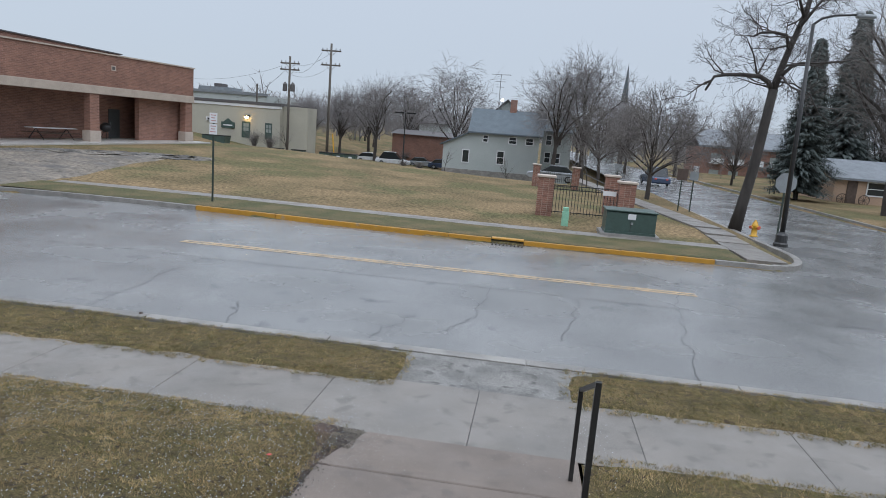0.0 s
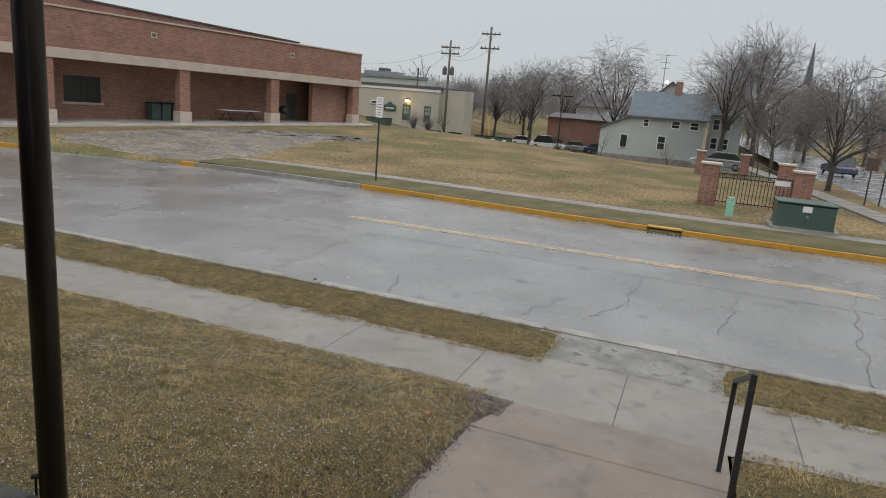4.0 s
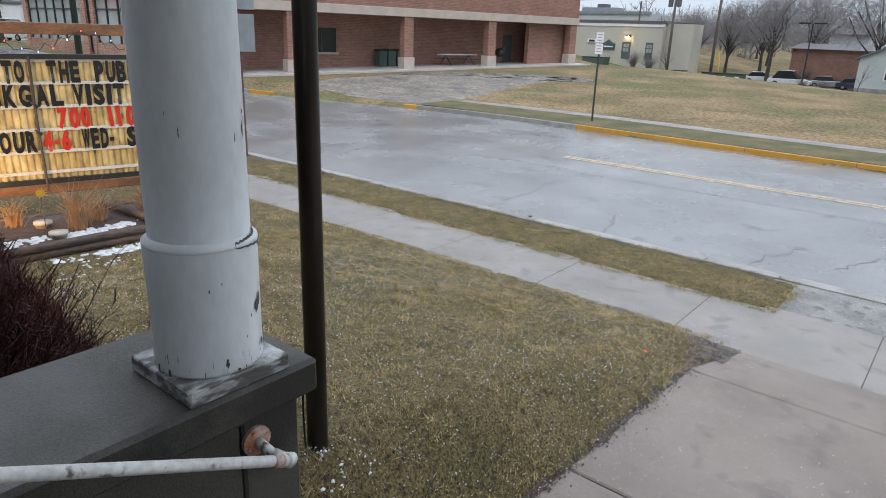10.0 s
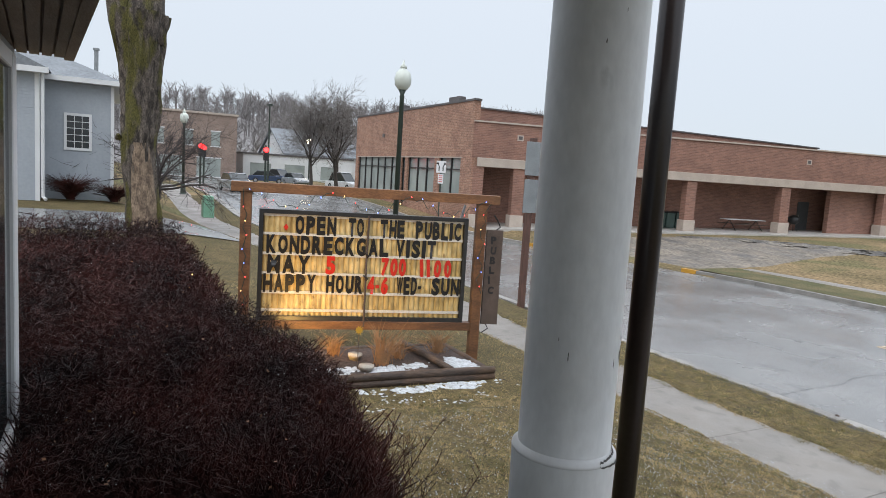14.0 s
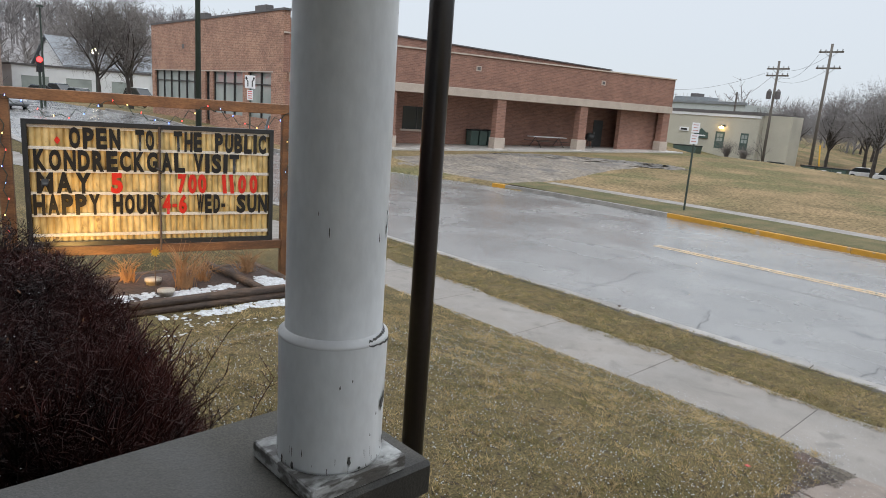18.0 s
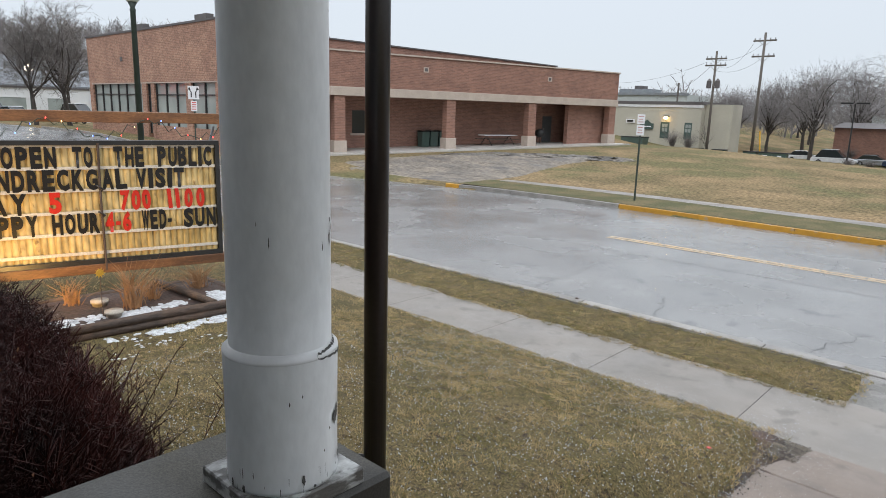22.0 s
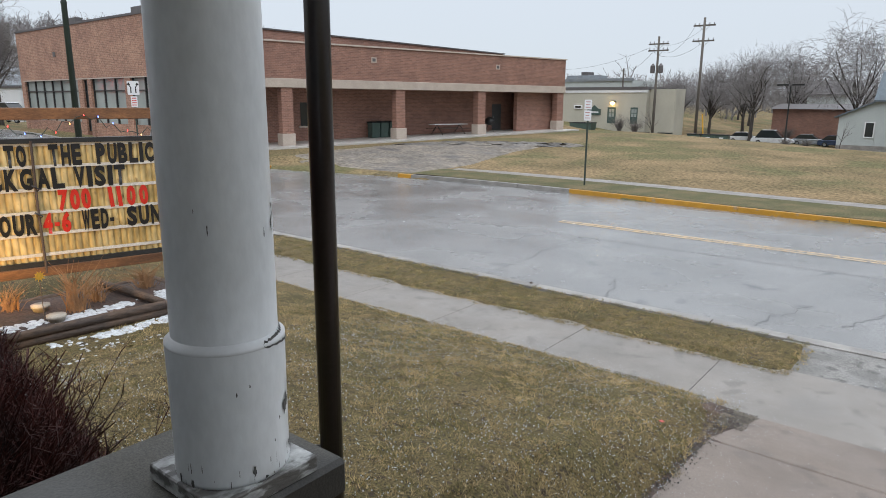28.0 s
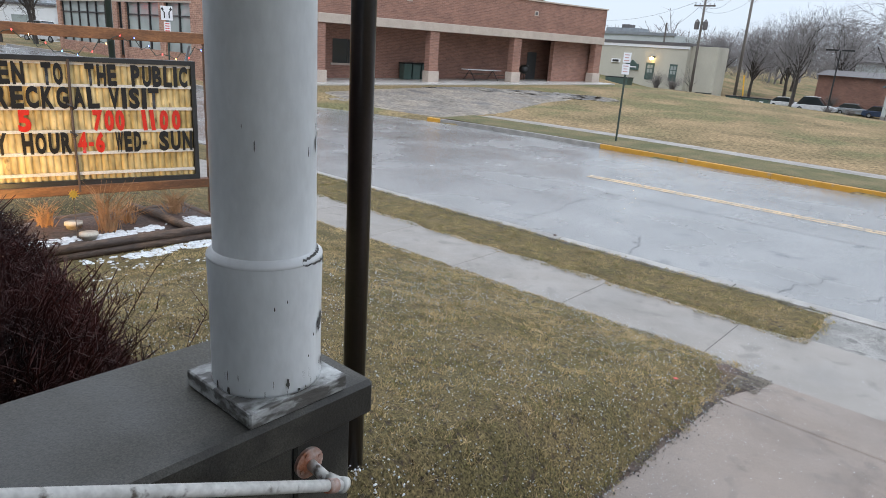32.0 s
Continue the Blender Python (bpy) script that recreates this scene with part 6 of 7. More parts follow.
PIL = [(0.34, 28.8, 0.12), (3.72, 28.9, 0.12)]
for x, y, z in PIL:
    pillar((x, y, z), 1.6, 0.68, "square brick gate pillar with a pale stone cap")
pillar((3.4, 31.8, 0.2), 1.62, 0.6, "square brick gate pillar with a pale stone cap")
for x, y in ((-0.1, 46.2), (2.58, 46.2)):
    pillar((x, y, 0.1), 1.45, 0.5, "far square brick pillar beside the parking lot")


def fence(x0, x1, y, z, h, n, label):
    f = thing("iron_fence", label, "fence", at=(0, 0, z))
    for zz in (0.12, h - 0.18, h - 0.02):
        part("rail", Shape().box((x0, y - 0.02, zz), (x1, y + 0.02, zz + 0.035)), M["black_paint"], f)
    for i in range(n + 1):
        x = x0 + (x1 - x0) * i / n
        part("picket", Shape().box((x - 0.011, y - 0.011, 0.05), (x + 0.011, y + 0.011, h + 0.03)), M["black_paint"], f)
    return f


gate = fence(0.70, 3.36, 28.85, 0.15, 1.27, 20, "black iron fence panel between brick pillars")
part("notice", Shape().box((2.75, 28.80, 1.0), (3.3, 28.815, 1.2)), M["sign_white"], gate, "small white notice plate")
fence(0.2, 2.3, 46.2, 0.1, 1.1, 16, "far black iron fence beside the parking lot")
ramp = thing("stair_railing", "black sloping metal stair railing behind the pillars", "railing", at=(0, 0, 0))
part("rail", Shape().tube([(2.9, 44, 1.35), (4.2, 38, 0.95), (4.6, 36, 0.85)], 0.03, 6), M["black_paint"], ramp)
for x, y, z in ((2.9, 44, 1.35), (3.6, 41, 1.15), (4.2, 38, 0.95), (4.6, 36, 0.85)):
    part("post", Shape().box((x - 0.02, y - 0.02, 0), (x + 0.02, y + 0.02, z)), M["black_paint"], ramp)

tb = thing("transformer_box", "large dark green steel transformer box on a concrete pad", "utility box", at=(3.42, 25.2, 0.08))
part("pad", Shape().box((-1.05, -0.7, -0.2), (1.05, 0.75, 0.06)), M["kerb"], tb)
part("body", Shape().prism([(-0.6, 0.06), (0.6, 0.06), (0.6, 0.82), (0.55, 0.86), (-0.55, 0.86), (-0.6, 0.82)], -0.88, 0.88, "x").box((-0.9, -0.66, 0.06), (0.9, 0.66, 0.14)), M["green_steel"], tb)
part("lid", Shape().box((-0.92, -0.66, 0.86), (0.92, 0.66, 0.92)), M["green_steel"], tb, bevel=0.02)
part("warning_label", Shape().box((-0.12, -0.612, 0.6), (0.16, -0.602, 0.8)), M["sign_white"], tb, "white warning label")
part("lock", Shape().box((0.0, -0.63, 0.42), (0.08, -0.6, 0.5)), M["metal"], tb)
part("door_seam", Shape().box((-0.01, -0.606, 0.1), (0.005, -0.601, 0.84)), M["black_paint"], tb)


def pedestal(at, h, w, name="cable_pedestal"):
    p = thing(name, "small mint green plastic cable pedestal on the grass", "utility box", at=at)
    part("body", Shape().prism([(-w, -w * 0.7), (w, -w * 0.7), (w, w * 0.7), (-w, w * 0.7)], 0, h * 0.78), M["mint"], p, bevel=0.015)
    part("cap", Shape().prism([(-w * 0.85, -w * 0.6), (w * 0.85, -w * 0.6), (w * 0.85, w * 0.6), (-w * 0.85, w * 0.6)], h * 0.78, h), M["mint"], p, bevel=0.02)


pedestal((1.13, 25.6, 0.1), 0.72, 0.13)
pedestal((-31.0, 3.85, 0.80), 0.95, 0.33)

hyd = thing("fire_hydrant", "yellow fire hydrant with reddish caps", "hydrant", at=(8.87, 28.4, 0.06), turn=20)
part("barrel", Shape().lathe([(0.16, 0), (0.16, 0.05), (0.11, 0.06), (0.11, 0.40), (0.14, 0.42), (0.14, 0.46), (0.12, 0.50), (0.075, 0.60), (0.03, 0.64), (0.03, 0.69)], n=16), M["hydrant"], hyd, smooth=True)
for d in ((0.2, 0), (-0.2, 0), (0, -0.22)):
    c = part("outlet", Shape().tube([(0, 0, 0.38), (d[0], d[1], 0.38)], 0.06, 10), M["hydrant"], hyd)
    part("outlet_cap", Shape().tube([(d[0] * 0.9, d[1] * 0.9, 0.38), (d[0] * 1.15, d[1] * 1.15, 0.38)], 0.068, 8), M["red_cap"], c, "reddish cap")

sl = thing("street_lamp", "tall black street lamp with a curved arm", "street lamp", at=(9.12, 26.1, 0.05))
part("base", Shape().lathe([(0.26, 0), (0.26, 0.1), (0.22, 0.16), (0.20, 0.42), (0.13, 0.5), (0.11, 0.55)], n=14), M["black_paint"], sl, smooth=False)
part("pole", Shape().tube([(0, 0, 0.5), (-0.15, 0, 7.95)], [0.09, 0.06], 12), M["black_paint"], sl, smooth=True)
part("arm", Shape().tube([(-0.15, 0, 7.6), (-0.13, 0, 7.95), (0.1, 0, 8.15), (0.5, 0, 8.27), (1.2, 0, 8.33)], [0.05, 0.05, 0.045, 0.04, 0.035], 8), M["black_paint"], sl, smooth=True)
head = part("lamp_head", Shape().lathe([(0.05, 0), (0.10, 0.03), (0.13, 0.16), (0.09, 0.26), (0.04, 0.3)], n=14), M["sign_back"], sl, "pale grey lamp head", smooth=True)
head.matrix_basis = pose(1.2, 0, 8.36, 0, 90, 0) @ pose(0, 0, 0, 0, 0, 0)
part("lamp_head", Shape().box((1.2, -0.13, 8.22), (1.85, 0.13, 8.36)), M["sign_back"], sl, "grey cobra lamp head", bevel=0.05)

st = thing("stop_sign", "back of an octagonal stop sign on a steel post", "street sign", at=(9.98, 29.0, 0.0))
part("post", Shape().box((-0.03, -0.03, 0), (0.03, 0.03, 2.75)), M["green_post"], st)
part("plate", Shape().prism([(0.40 * math.cos(a) * 1.08, 2.30 + 0.40 * math.sin(a) * 1.08) for a in [math.pi / 8 + k * math.pi / 4 for k in range(8)]], -0.05, -0.035, "y"), M["sign_back"], st, "grey back of the octagon plate")
ss = thing("street_sign_pair", "two sign posts, one with a brown plate", "street sign", at=(7.5, 36.6, 0.1))
part("post", Shape().box((-0.03, -0.03, 0), (0.03, 0.03, 2.1)), M["green_post"], ss)
part("plate", Shape().box((-0.27, -0.05, 1.65), (0.27, -0.03, 2.25)), M["pool_brown"], ss, "brown back of a sign plate")
s2 = thing("street_sign", "thin post with a grey sign plate", "street sign", at=(8.1, 36.6, 0.05))
part("post", Shape().box((-0.03, -0.03, 0), (0.03, 0.03, 2.15)), M["green_post"], s2)
part("plate", Shape().box((-0.22, -0.05, 1.75), (0.22, -0.03, 2.2)), M["sign_back"], s2)
s3 = thing("street_sign", "far small sign on a post", "street sign", at=(7.2, 62, 0.0))
part("post", Shape().box((-0.03, -0.03, 0), (0.03, 0.03, 1.7)), M["green_post"], s3)
part("plate", Shape().box((-0.3, -0.05, 1.1), (0.3, -0.03, 1.7)), M["sign_back"], s3)

# brown post with grey plates on the near strip
bp = thing("wooden_signpost", "red-brown wooden post with grey-backed traffic signs", "street sign", at=(-14.33, 9.45, 0.0))
part("post", Shape().box((-0.075, -0.075, -0.1), (0.075, 0.075, 4.4)), M["brown_post"], bp, bevel=0.01)
for z0, z1, w in ((3.45, 4.3, 0.36), (2.5, 3.35, 0.34)):
    part("sign_plate", Shape().box((0.08, -w + 0.1, z0), (0.10, w + 0.1, z1)), M["sign_back"], bp, "grey back of a sign plate", bevel=0.004)
# lane sign on the far kerb beyond the board
ls = thing("lane_sign", "white lane-use sign with black arrows over a smaller sign", "street sign", at=(-36.1, 17.95, 0.75), turn=58)
part("post", Shape().box((-0.035, -0.03, 0), (0.035, 0.03, 3.4)), M["green_post"], ls)
pl = part("sign_plate", Shape().box((-0.29, -0.05, 2.7), (0.29, -0.035, 3.42)), M["sign_white"], ls)
for dx, lean in ((-0.12, -0.09), (0.12, 0.09)):
    part("arrow", Shape().box((dx - 0.03, -0.055, 2.8), (dx + 0.03, -0.051, 3.1)).prism([(dx - 0.03, 3.1), (dx + 0.03, 3.1), (dx + lean + 0.03, 3.22), (dx + lean - 0.03, 3.22)], -0.055, -0.051, "y").prism([(dx + lean - 0.085, 3.22), (dx + lean + 0.085, 3.22), (dx + lean, 3.37)], -0.055, -0.051, "y"), M["letter_black"], pl)
low_plate = part("sign_plate", Shape().box((-0.16, -0.05, 2.05), (0.16, -0.035, 2.62)), M["sign_white"], ls)
for k in range(4):
    part("print_bar", Shape().box((-0.11, -0.054, 2.14 + k * 0.12), (0.11, -0.05, 2.19 + k * 0.12)), M["sign_red"], low_plate, "unreadable red print")


def post_lamp(at, neck, label):
    p = thing("post_lamp", label, "street lamp", at=at, group="ornamental post lamps")
    part("base", Shape().lathe([(0.24, 0), (0.24, 0.12), (0.17, 0.2), (0.15, 0.7), (0.10, 0.85)], n=12), M["green_post"], p)
    part("pole", Shape().lathe([(0.095, 0.8), (0.075, neck - 0.25), (0.09, neck - 0.22), (0.06, neck - 0.15), (0.13, neck)], n=12), M["green_post"], p, smooth=True)
    part("globe", Shape().lathe([(0.14, neck), (0.25, neck + 0.14), (0.28, neck + 0.34), (0.24, neck + 0.54), (0.12, neck + 0.66), (0.07, neck + 0.70)], n=16), M["globe"], p, "frosted acorn globe", smooth=True)
    part("finial", Shape().lathe([(0.10, neck + 0.68), (0.12, neck + 0.74), (0.05, neck + 0.82), (0.015, neck + 0.95)], n=10), M["globe"], p, smooth=True)


post_lamp((-20.5, 8.4, 0.0), 6.0, "ornamental dark green post lamp with acorn globe")
post_lamp((-46.5, 4.35, 0.9), 4.7, "ornamental dark green post lamp with acorn globe")

# ---- houses and far buildings ----


def gable_house(name, label, x0, x1, y0, y1, base, eave, ridge, wall, roofm, group="", windows=(), along="x"):
    h = thing(name, label, "house", at=(0, 0, 0), group=group)
    part("wall", Shape().box((x0, y0, base - 1), (x1, y1, eave)), M[wall], h)
    ym = (y0 + y1) / 2
    o = 0.4
    s = Shape()
    if along == "x":
        s.prism([(y0 - o, eave - 0.1), (ym, ridge), (y1 + o, eave - 0.1), (y1 + o, eave + 0.08), (ym, ridge + 0.2), (y0 - o, eave + 0.08)], x0 - o, x1 + o, "x")
        part("gable", Shape().prism([(y0, eave), (ym, ridge), (y1, eave)], x0, x1, "x"), M[wall], h)
    else:
        xm = (x0 + x1) / 2
        s.prism([(x0 - o, eave - 0.1), (xm, ridge), (x1 + o, eave - 0.1), (x1 + o, eave + 0.08), (xm, ridge + 0.2), (x0 - o, eave + 0.08)], y0 - o, y1 + o, "y")
        part("gable", Shape().prism([(x0, eave), (xm, ridge), (x1, eave)], y0, y1, "y"), M[wall], h)
    part("roof", s, M[roofm], h)
    for x, z, w, hh in windows:
        win = part("window", Shape().box((x - w / 2, y0 - 0.03, z), (x + w / 2, y0 + 0.05, z + hh)), M["glass"], h)
        for a, b in (((x - w / 2 - 0.1, y0 - 0.06, z - 0.1), (x + w / 2 + 0.1, y0 - 0.02, z)), ((x - w / 2 - 0.1, y0 - 0.06, z + hh), (x + w / 2 + 0.1, y0 - 0.02, z + hh + 0.1)), ((x - w / 2 - 0.1, y0 - 0.06, z), (x - w / 2, y0 - 0.02, z + hh)), ((x + w / 2, y0 - 0.06, z), (x + w / 2 + 0.1, y0 - 0.02, z + hh)), ((x - w / 2, y0 - 0.05, z + hh / 2 - 0.03), (x + w / 2, y0 - 0.02, z + hh / 2 + 0.03))):
            part("frame", Shape().box(a, b), M["white_trim"], win)
    return h


hs = gable_house("frame_house", "pale grey-green clapboard house with a blue-grey roof", -8.9, -0.75, 80, 88, -1.6, 3.6, 6.4, "far_siding", "roof_blue",
                 windows=((-9.35 + 2.2, 2.6, 0.5, 0.7), (-5.2, 0.1, 0.75, 1.45), (-3.9, 2.6, 0.8, 0.7), (-1.9, 2.6, 0.8, 0.7)))
part("lean_to", Shape().prism([(-12.2, -2.6), (-8.9, -2.6), (-8.9, 3.55), (-12.2, 2.0)], 80.05, 87, "y"), M["far_siding"], hs)
part("lean_to_roof", Shape().prism([(-12.6, 1.85), (-8.7, 3.65), (-8.7, 3.8), (-12.6, 2.0)], 79.7, 87.3, "y"), M["roof_blue"], hs)
w = part("window", Shape().box((-9.75, 79.98, 0.0), (-9.05, 80.08, 1.4)), M["glass"], hs)
part("frame", Shape().box((-9.85, 79.95, -0.1), (-9.75, 80.0, 1.5)).box((-9.05, 79.95, -0.1), (-8.95, 80.0, 1.5)).box((-9.75, 79.95, 1.4), (-9.05, 80.0, 1.5)).box((-9.75, 79.95, -0.1), (-9.05, 80.0, 0.0)), M["white_trim"], w)
part("chimney", Shape().box((-4.7, 83.6, 5.8), (-3.9, 84.4, 7.9)), M["brick"], hs)
part("foundation", Shape().box((-12.2, 79.95, -2.5), (-0.7, 80.04, -0.9)), M["kerb"], hs)
h2 = gable_house("frame_house", "tall brown-roofed house behind the grey one", -9.0, -2.0, 92, 100, -1.6, 4.6, 8.2, "far_siding", "roof_dark", along="y")
h3 = gable_house("frame_house", "narrow grey house with a porch beyond the trees", -0.4, 3.2, 84, 92, -1.6, 4.4, 6.6, "far_siding", "roof_blue", windows=((0.4, 0.6, 0.6, 1.2), (1.6, 0.6, 0.6, 1.2), (0.4, 2.8, 0.6, 1.1), (1.6, 2.8, 0.6, 1.1)))
aerial = thing("roof_aerial", "tall television aerial mast on the roof", "aerial", at=(-6.6, 90, 5.5))
part("mast", Shape().tube([(0, 0, 0), (0, 0, 6.0)], 0.05, 6), M["metal"], aerial)
for z, L in ((5.9, 1.3), (5.0, 0.7), (4.3, 0.5)):
    part("element", Shape().tube([(-L, 0, z), (L, 0, z)], 0.035, 5), M["metal"], aerial)
yl = thing("yard_light", "glowing white yard light near the chimney", "lamp", at=(-6.1, 89, 5.0))
part("pole", Shape().tube([(0, 0, 0), (0, 0, 2.9)], 0.05, 6), M["metal"], yl)
part("bulb", Shape().lathe([(0.05, 2.9), (0.2, 3.0), (0.2, 3.15), (0.05, 3.25)], n=10), M["lamp_white"], yl)

gp = thing("tan_shop_building", "low flat-roofed tan building with dark doors and a wall lamp", "building", at=(0, 0, 0.92))
part("wall", Shape().box((-58, 86, -3.5), (-35.4, 100, 4.3)), M["tan_wall"], gp)
part("white_coping", Shape().box((-58.1, 85.9, 3.7), (-35.3, 86.2, 4.05)), M["white_trim"], gp, "pale coping line")
part("roof_edge", Shape().box((-58.1, 85.85, 4.05), (-35.3, 100, 4.45)), M["roof_dark"], gp)
part("annex", Shape().box((-35.38, 87, -3.5), (-31.9, 90.5, 4.15)), M["tan_wall"], gp, "plain tan annex")
for x, wd in ((-40.2, 1.2), (-37.0, 1.0)):
    d = part("door", Shape().box((x - wd / 2, 85.95, -0.4), (x + wd / 2, 86.05, 1.75)), M["green_steel"], gp, "dark green door")
    for i in range(2):
        for j in range(2):
            part("pane", Shape().box((x - 0.35 + i * 0.4, 85.93, 0.5 + j * 0.55), (x - 0.02 + i * 0.4, 85.96, 0.95 + j * 0.55)), M["glass_pale"], d)
wl_ = part("wall_lamp", Shape().box((-40.3, 85.75, 2.35), (-39.7, 86.0, 2.6)), M["black_paint"], gp)
part("bulb", Shape().lathe([(0.05, 0), (0.28, 0.1), (0.28, 0.3), (0.05, 0.4)], at=(-40.0, 85.6, 2.1), n=10), M["lamp_on"], wl_)
sgn = part("sign_board", Shape().box((-43.7, 85.85, 0.7), (-41.8, 85.98, 1.5)).prism([(-43.4, 1.5), (-42.1, 1.5), (-42.75, 2.0)], 85.85, 85.98, "y"), M["green_steel"], gp, "dark green painted sign with pale print")
part("print_bar", Shape().box((-43.4, 85.82, 1.0), (-42.1, 85.85, 1.15)), M["sign_white"], sgn, "unreadable pale print")
sgn = part("sign_board", Shape().box((-45.9, 85.85, 1.5), (-44.6, 85.98, 2.0)), M["sign_white"], gp, "white sign with a dark mark")
part("print_bar", Shape().box((-45.7, 85.82, 1.62), (-44.8, 85.85, 1.88)), M["letter_black"], sgn, "plain dark mark")
far_b = thing("far_flat_building", "distant long flat-roofed grey building with roof units", "building")
part("wall", Shape().box((-98, 140, -3), (-60.5, 160, 8.2)), M["far_siding"], far_b)
part("roof_unit", Shape().box((-79, 145, 8.2), (-71, 150, 9.6)), M["roof_grey"], far_b)
part("roof_unit", Shape().box((-75.8, 146, 9.6), (-74.0, 149, 10.4)), M["roof_dark"], far_b)
part("parapet", Shape().box((-98.3, 139.7, 8.0), (-60.2, 140.2, 8.6)), M["roof_grey"], far_b)
rb = thing("red_building", "dark red low building behind the trees", "building")
part("wall", Shape().box((-23, 100, -3), (-11, 112, 2.6)), M["brick"], rb)
part("roof", Shape().prism([(99.5, 2.6), (106, 3.3), (112.5, 2.6)], -23.4, -10.6, "x"), M["roof_dark"], rb)
gable_house("frame_house", "distant dark-roofed house behind the red building", -23.5, -18, 125, 133, -3, 4.8, 7.0, "far_siding", "roof_dark")
ch = thing("church", "distant church with a tall pointed grey steeple", "church")
part("tower", Shape().box((15.9, 150.5, -2), (17.7, 152.5, 12.4)), M["far_siding"], ch)
part("steeple", Shape().lathe([(0.85, 12.3), (0.75, 13.5), (0.4, 17), (0.04, 20.7)], at=(16.8, 151.5, 0), n=8), M["roof_blue"], ch)
part("nave", Shape().box((12, 153, -2), (21, 170, 3.5)), M["far_siding"], ch)
ap = thing("apartment_house", "two-storey brick apartment house with pale balconies", "house", at=(6.4, 26, -1.2))
part("wall", Shape().box((19.6, 86, -1), (34, 98, 5.6)), M["brick"], ap)
part("roof", Shape().prism([(85.2, 5.5), (92, 8.2), (98.8, 5.5), (98.8, 5.8), (92, 8.5), (85.2, 5.8)], 18.8, 34.8, "x"), M["roof_grey"], ap)
for i in range(4):
    for j in range(2):
        x, z = 21 + i * 3.0, 0.8 + j * 2.6
        wn_ = part("window", Shape().box((x, 85.95, z), (x + 1.5, 86.05, z + 1.2)), M["glass_pale"], ap)
        part("frame", Shape().box((x - 0.1, 85.9, z - 0.12), (x + 1.6, 85.96, z)), M["white_trim"], wn_)
    part("balcony", Shape().box((20.8 + i * 3.0, 85.0, 3.0), (22.9 + i * 3.0, 86.0, 3.15)).box((20.8 + i * 3.0, 85.0, 3.15), (22.9 + i * 3.0, 85.06, 3.9)), M["white_trim"], ap, "pale balcony")
part("garage_door", Shape().box((19.5, 86.5, 0), (19.62, 90, 2.3)), M["white_trim"], ap)
bg = gable_house("bungalow", "tan brick bungalow with a low grey roof", 24.4, 38, 59, 68, 0, 2.1, 3.5, "salmon_wall", "roof_grey", windows=((27.8, 0.9, 1.6, 1.0),))
part("door", Shape().box((25.4, 58.95, 0), (26.2, 59.05, 1.95)), M["pool_brown"], bg)
for x in (25.0, 26.7):
    wh = thing("wagon_wheel", "old wooden wagon wheel leaning by the bungalow", "wheel", at=(x, 58.6, 0.45), group="wagon wheels")
    part("rim", Shape().tube([(0.42 * math.cos(a), 0, 0.42 * math.sin(a)) for a in steps(0, 6.2832, 20)], 0.035, 6), M["pool_brown"], wh)
    for k in range(5):
        a = k * math.pi / 5
        part("spoke", Shape().tube([(-0.4 * math.cos(a), 0, -0.4 * math.sin(a)), (0.4 * math.cos(a), 0, 0.4 * math.sin(a))], 0.02, 5), M["pool_brown"], wh)

# utility poles and wires
for x, y, h, r, cross in ((-28.4, 85, 13.5, 0.17, (12.6, 10.8)), (-33.9, 85, 11.6, 0.16, (10.7, 9.9))):
    up = thing("utility_pole", "tall grey wooden utility pole with cross-arms", "utility pole", at=(x, y, -1.6), group="utility poles")
    part("pole", Shape().tube([(0, 0, -0.5), (-0.02, 0, h + 1.5)], [r * 1.15, r * 0.8], 9), M["pole_wood"], up, smooth=True)
    for c in cross:
        arm = part("cross_arm", Shape().box((-1.3, -0.08, c + 1.4), (1.3, 0.06, c + 1.58)), M["pole_wood"], up)
        for dx in (-1.15, -0.6, 0.6, 1.15):
            part("insulator", Shape().lathe([(0.05, 0), (0.07, 0.12), (0.04, 0.25)], at=(dx, 0, c + 1.58), n=8), M["metal"], arm)
        part("brace", Shape().tube([(-0.6, 0, c + 1.4), (0, 0, c + 0.8), (0.6, 0, c + 1.4)], 0.03, 5), M["metal"], up)
    if x < -30:
        for dx in (-0.55, 0.5):
            part("transformer", Shape().lathe([(0.25, 8.6), (0.30, 8.65), (0.30, 9.5), (0.2, 9.6), (0.06, 9.8)], at=(dx, -0.1, 0), n=12), M["roof_dark"], up, "dark pole transformer can")
wires = thing("power_lines", "sagging black power lines between the poles", "wires")
for a, b, sag in (((-33.9, 85, 10.4), (-28.4, 85, 12.3), 0.7), ((-33.2, 85, 9.5), (-29.6, 85, 12.3), 0.9), ((-35, 85, 10.2), (-60, 100, 9.0), 1.2), ((-28.4, 85, 10.6), (-33.9, 85, 9.2), 0.8), ((-34.6, 85, 9.6), (-46, 95, 6.0), 0.8)):
    pts = [Vector(a).lerp(Vector(b), t) - Vector((0, 0, sag * 4 * t * (1 - t))) for t in steps(0, 1, 10)]
    part("wire", Shape().tube(pts, 0.016, 4), M["black_paint"], wires)
sp_ = thing("utility_pole", "short grey pole behind the tan building", "utility pole", at=(-45, 100, -1), group="utility poles")
part("pole", Shape().tube([(0, 0, 0), (0, 0, 9.5)], 0.14, 8), M["pole_wood"], sp_)
pl_ = thing("parking_lot_lamp", "black parking-lot lamp with two flat heads", "street lamp", at=(-17.9, 84, -1.7))
part("pole", Shape().tube([(0, 0, 0), (0, 0, 7.0)], [0.1, 0.07], 8), M["black_paint"], pl_)
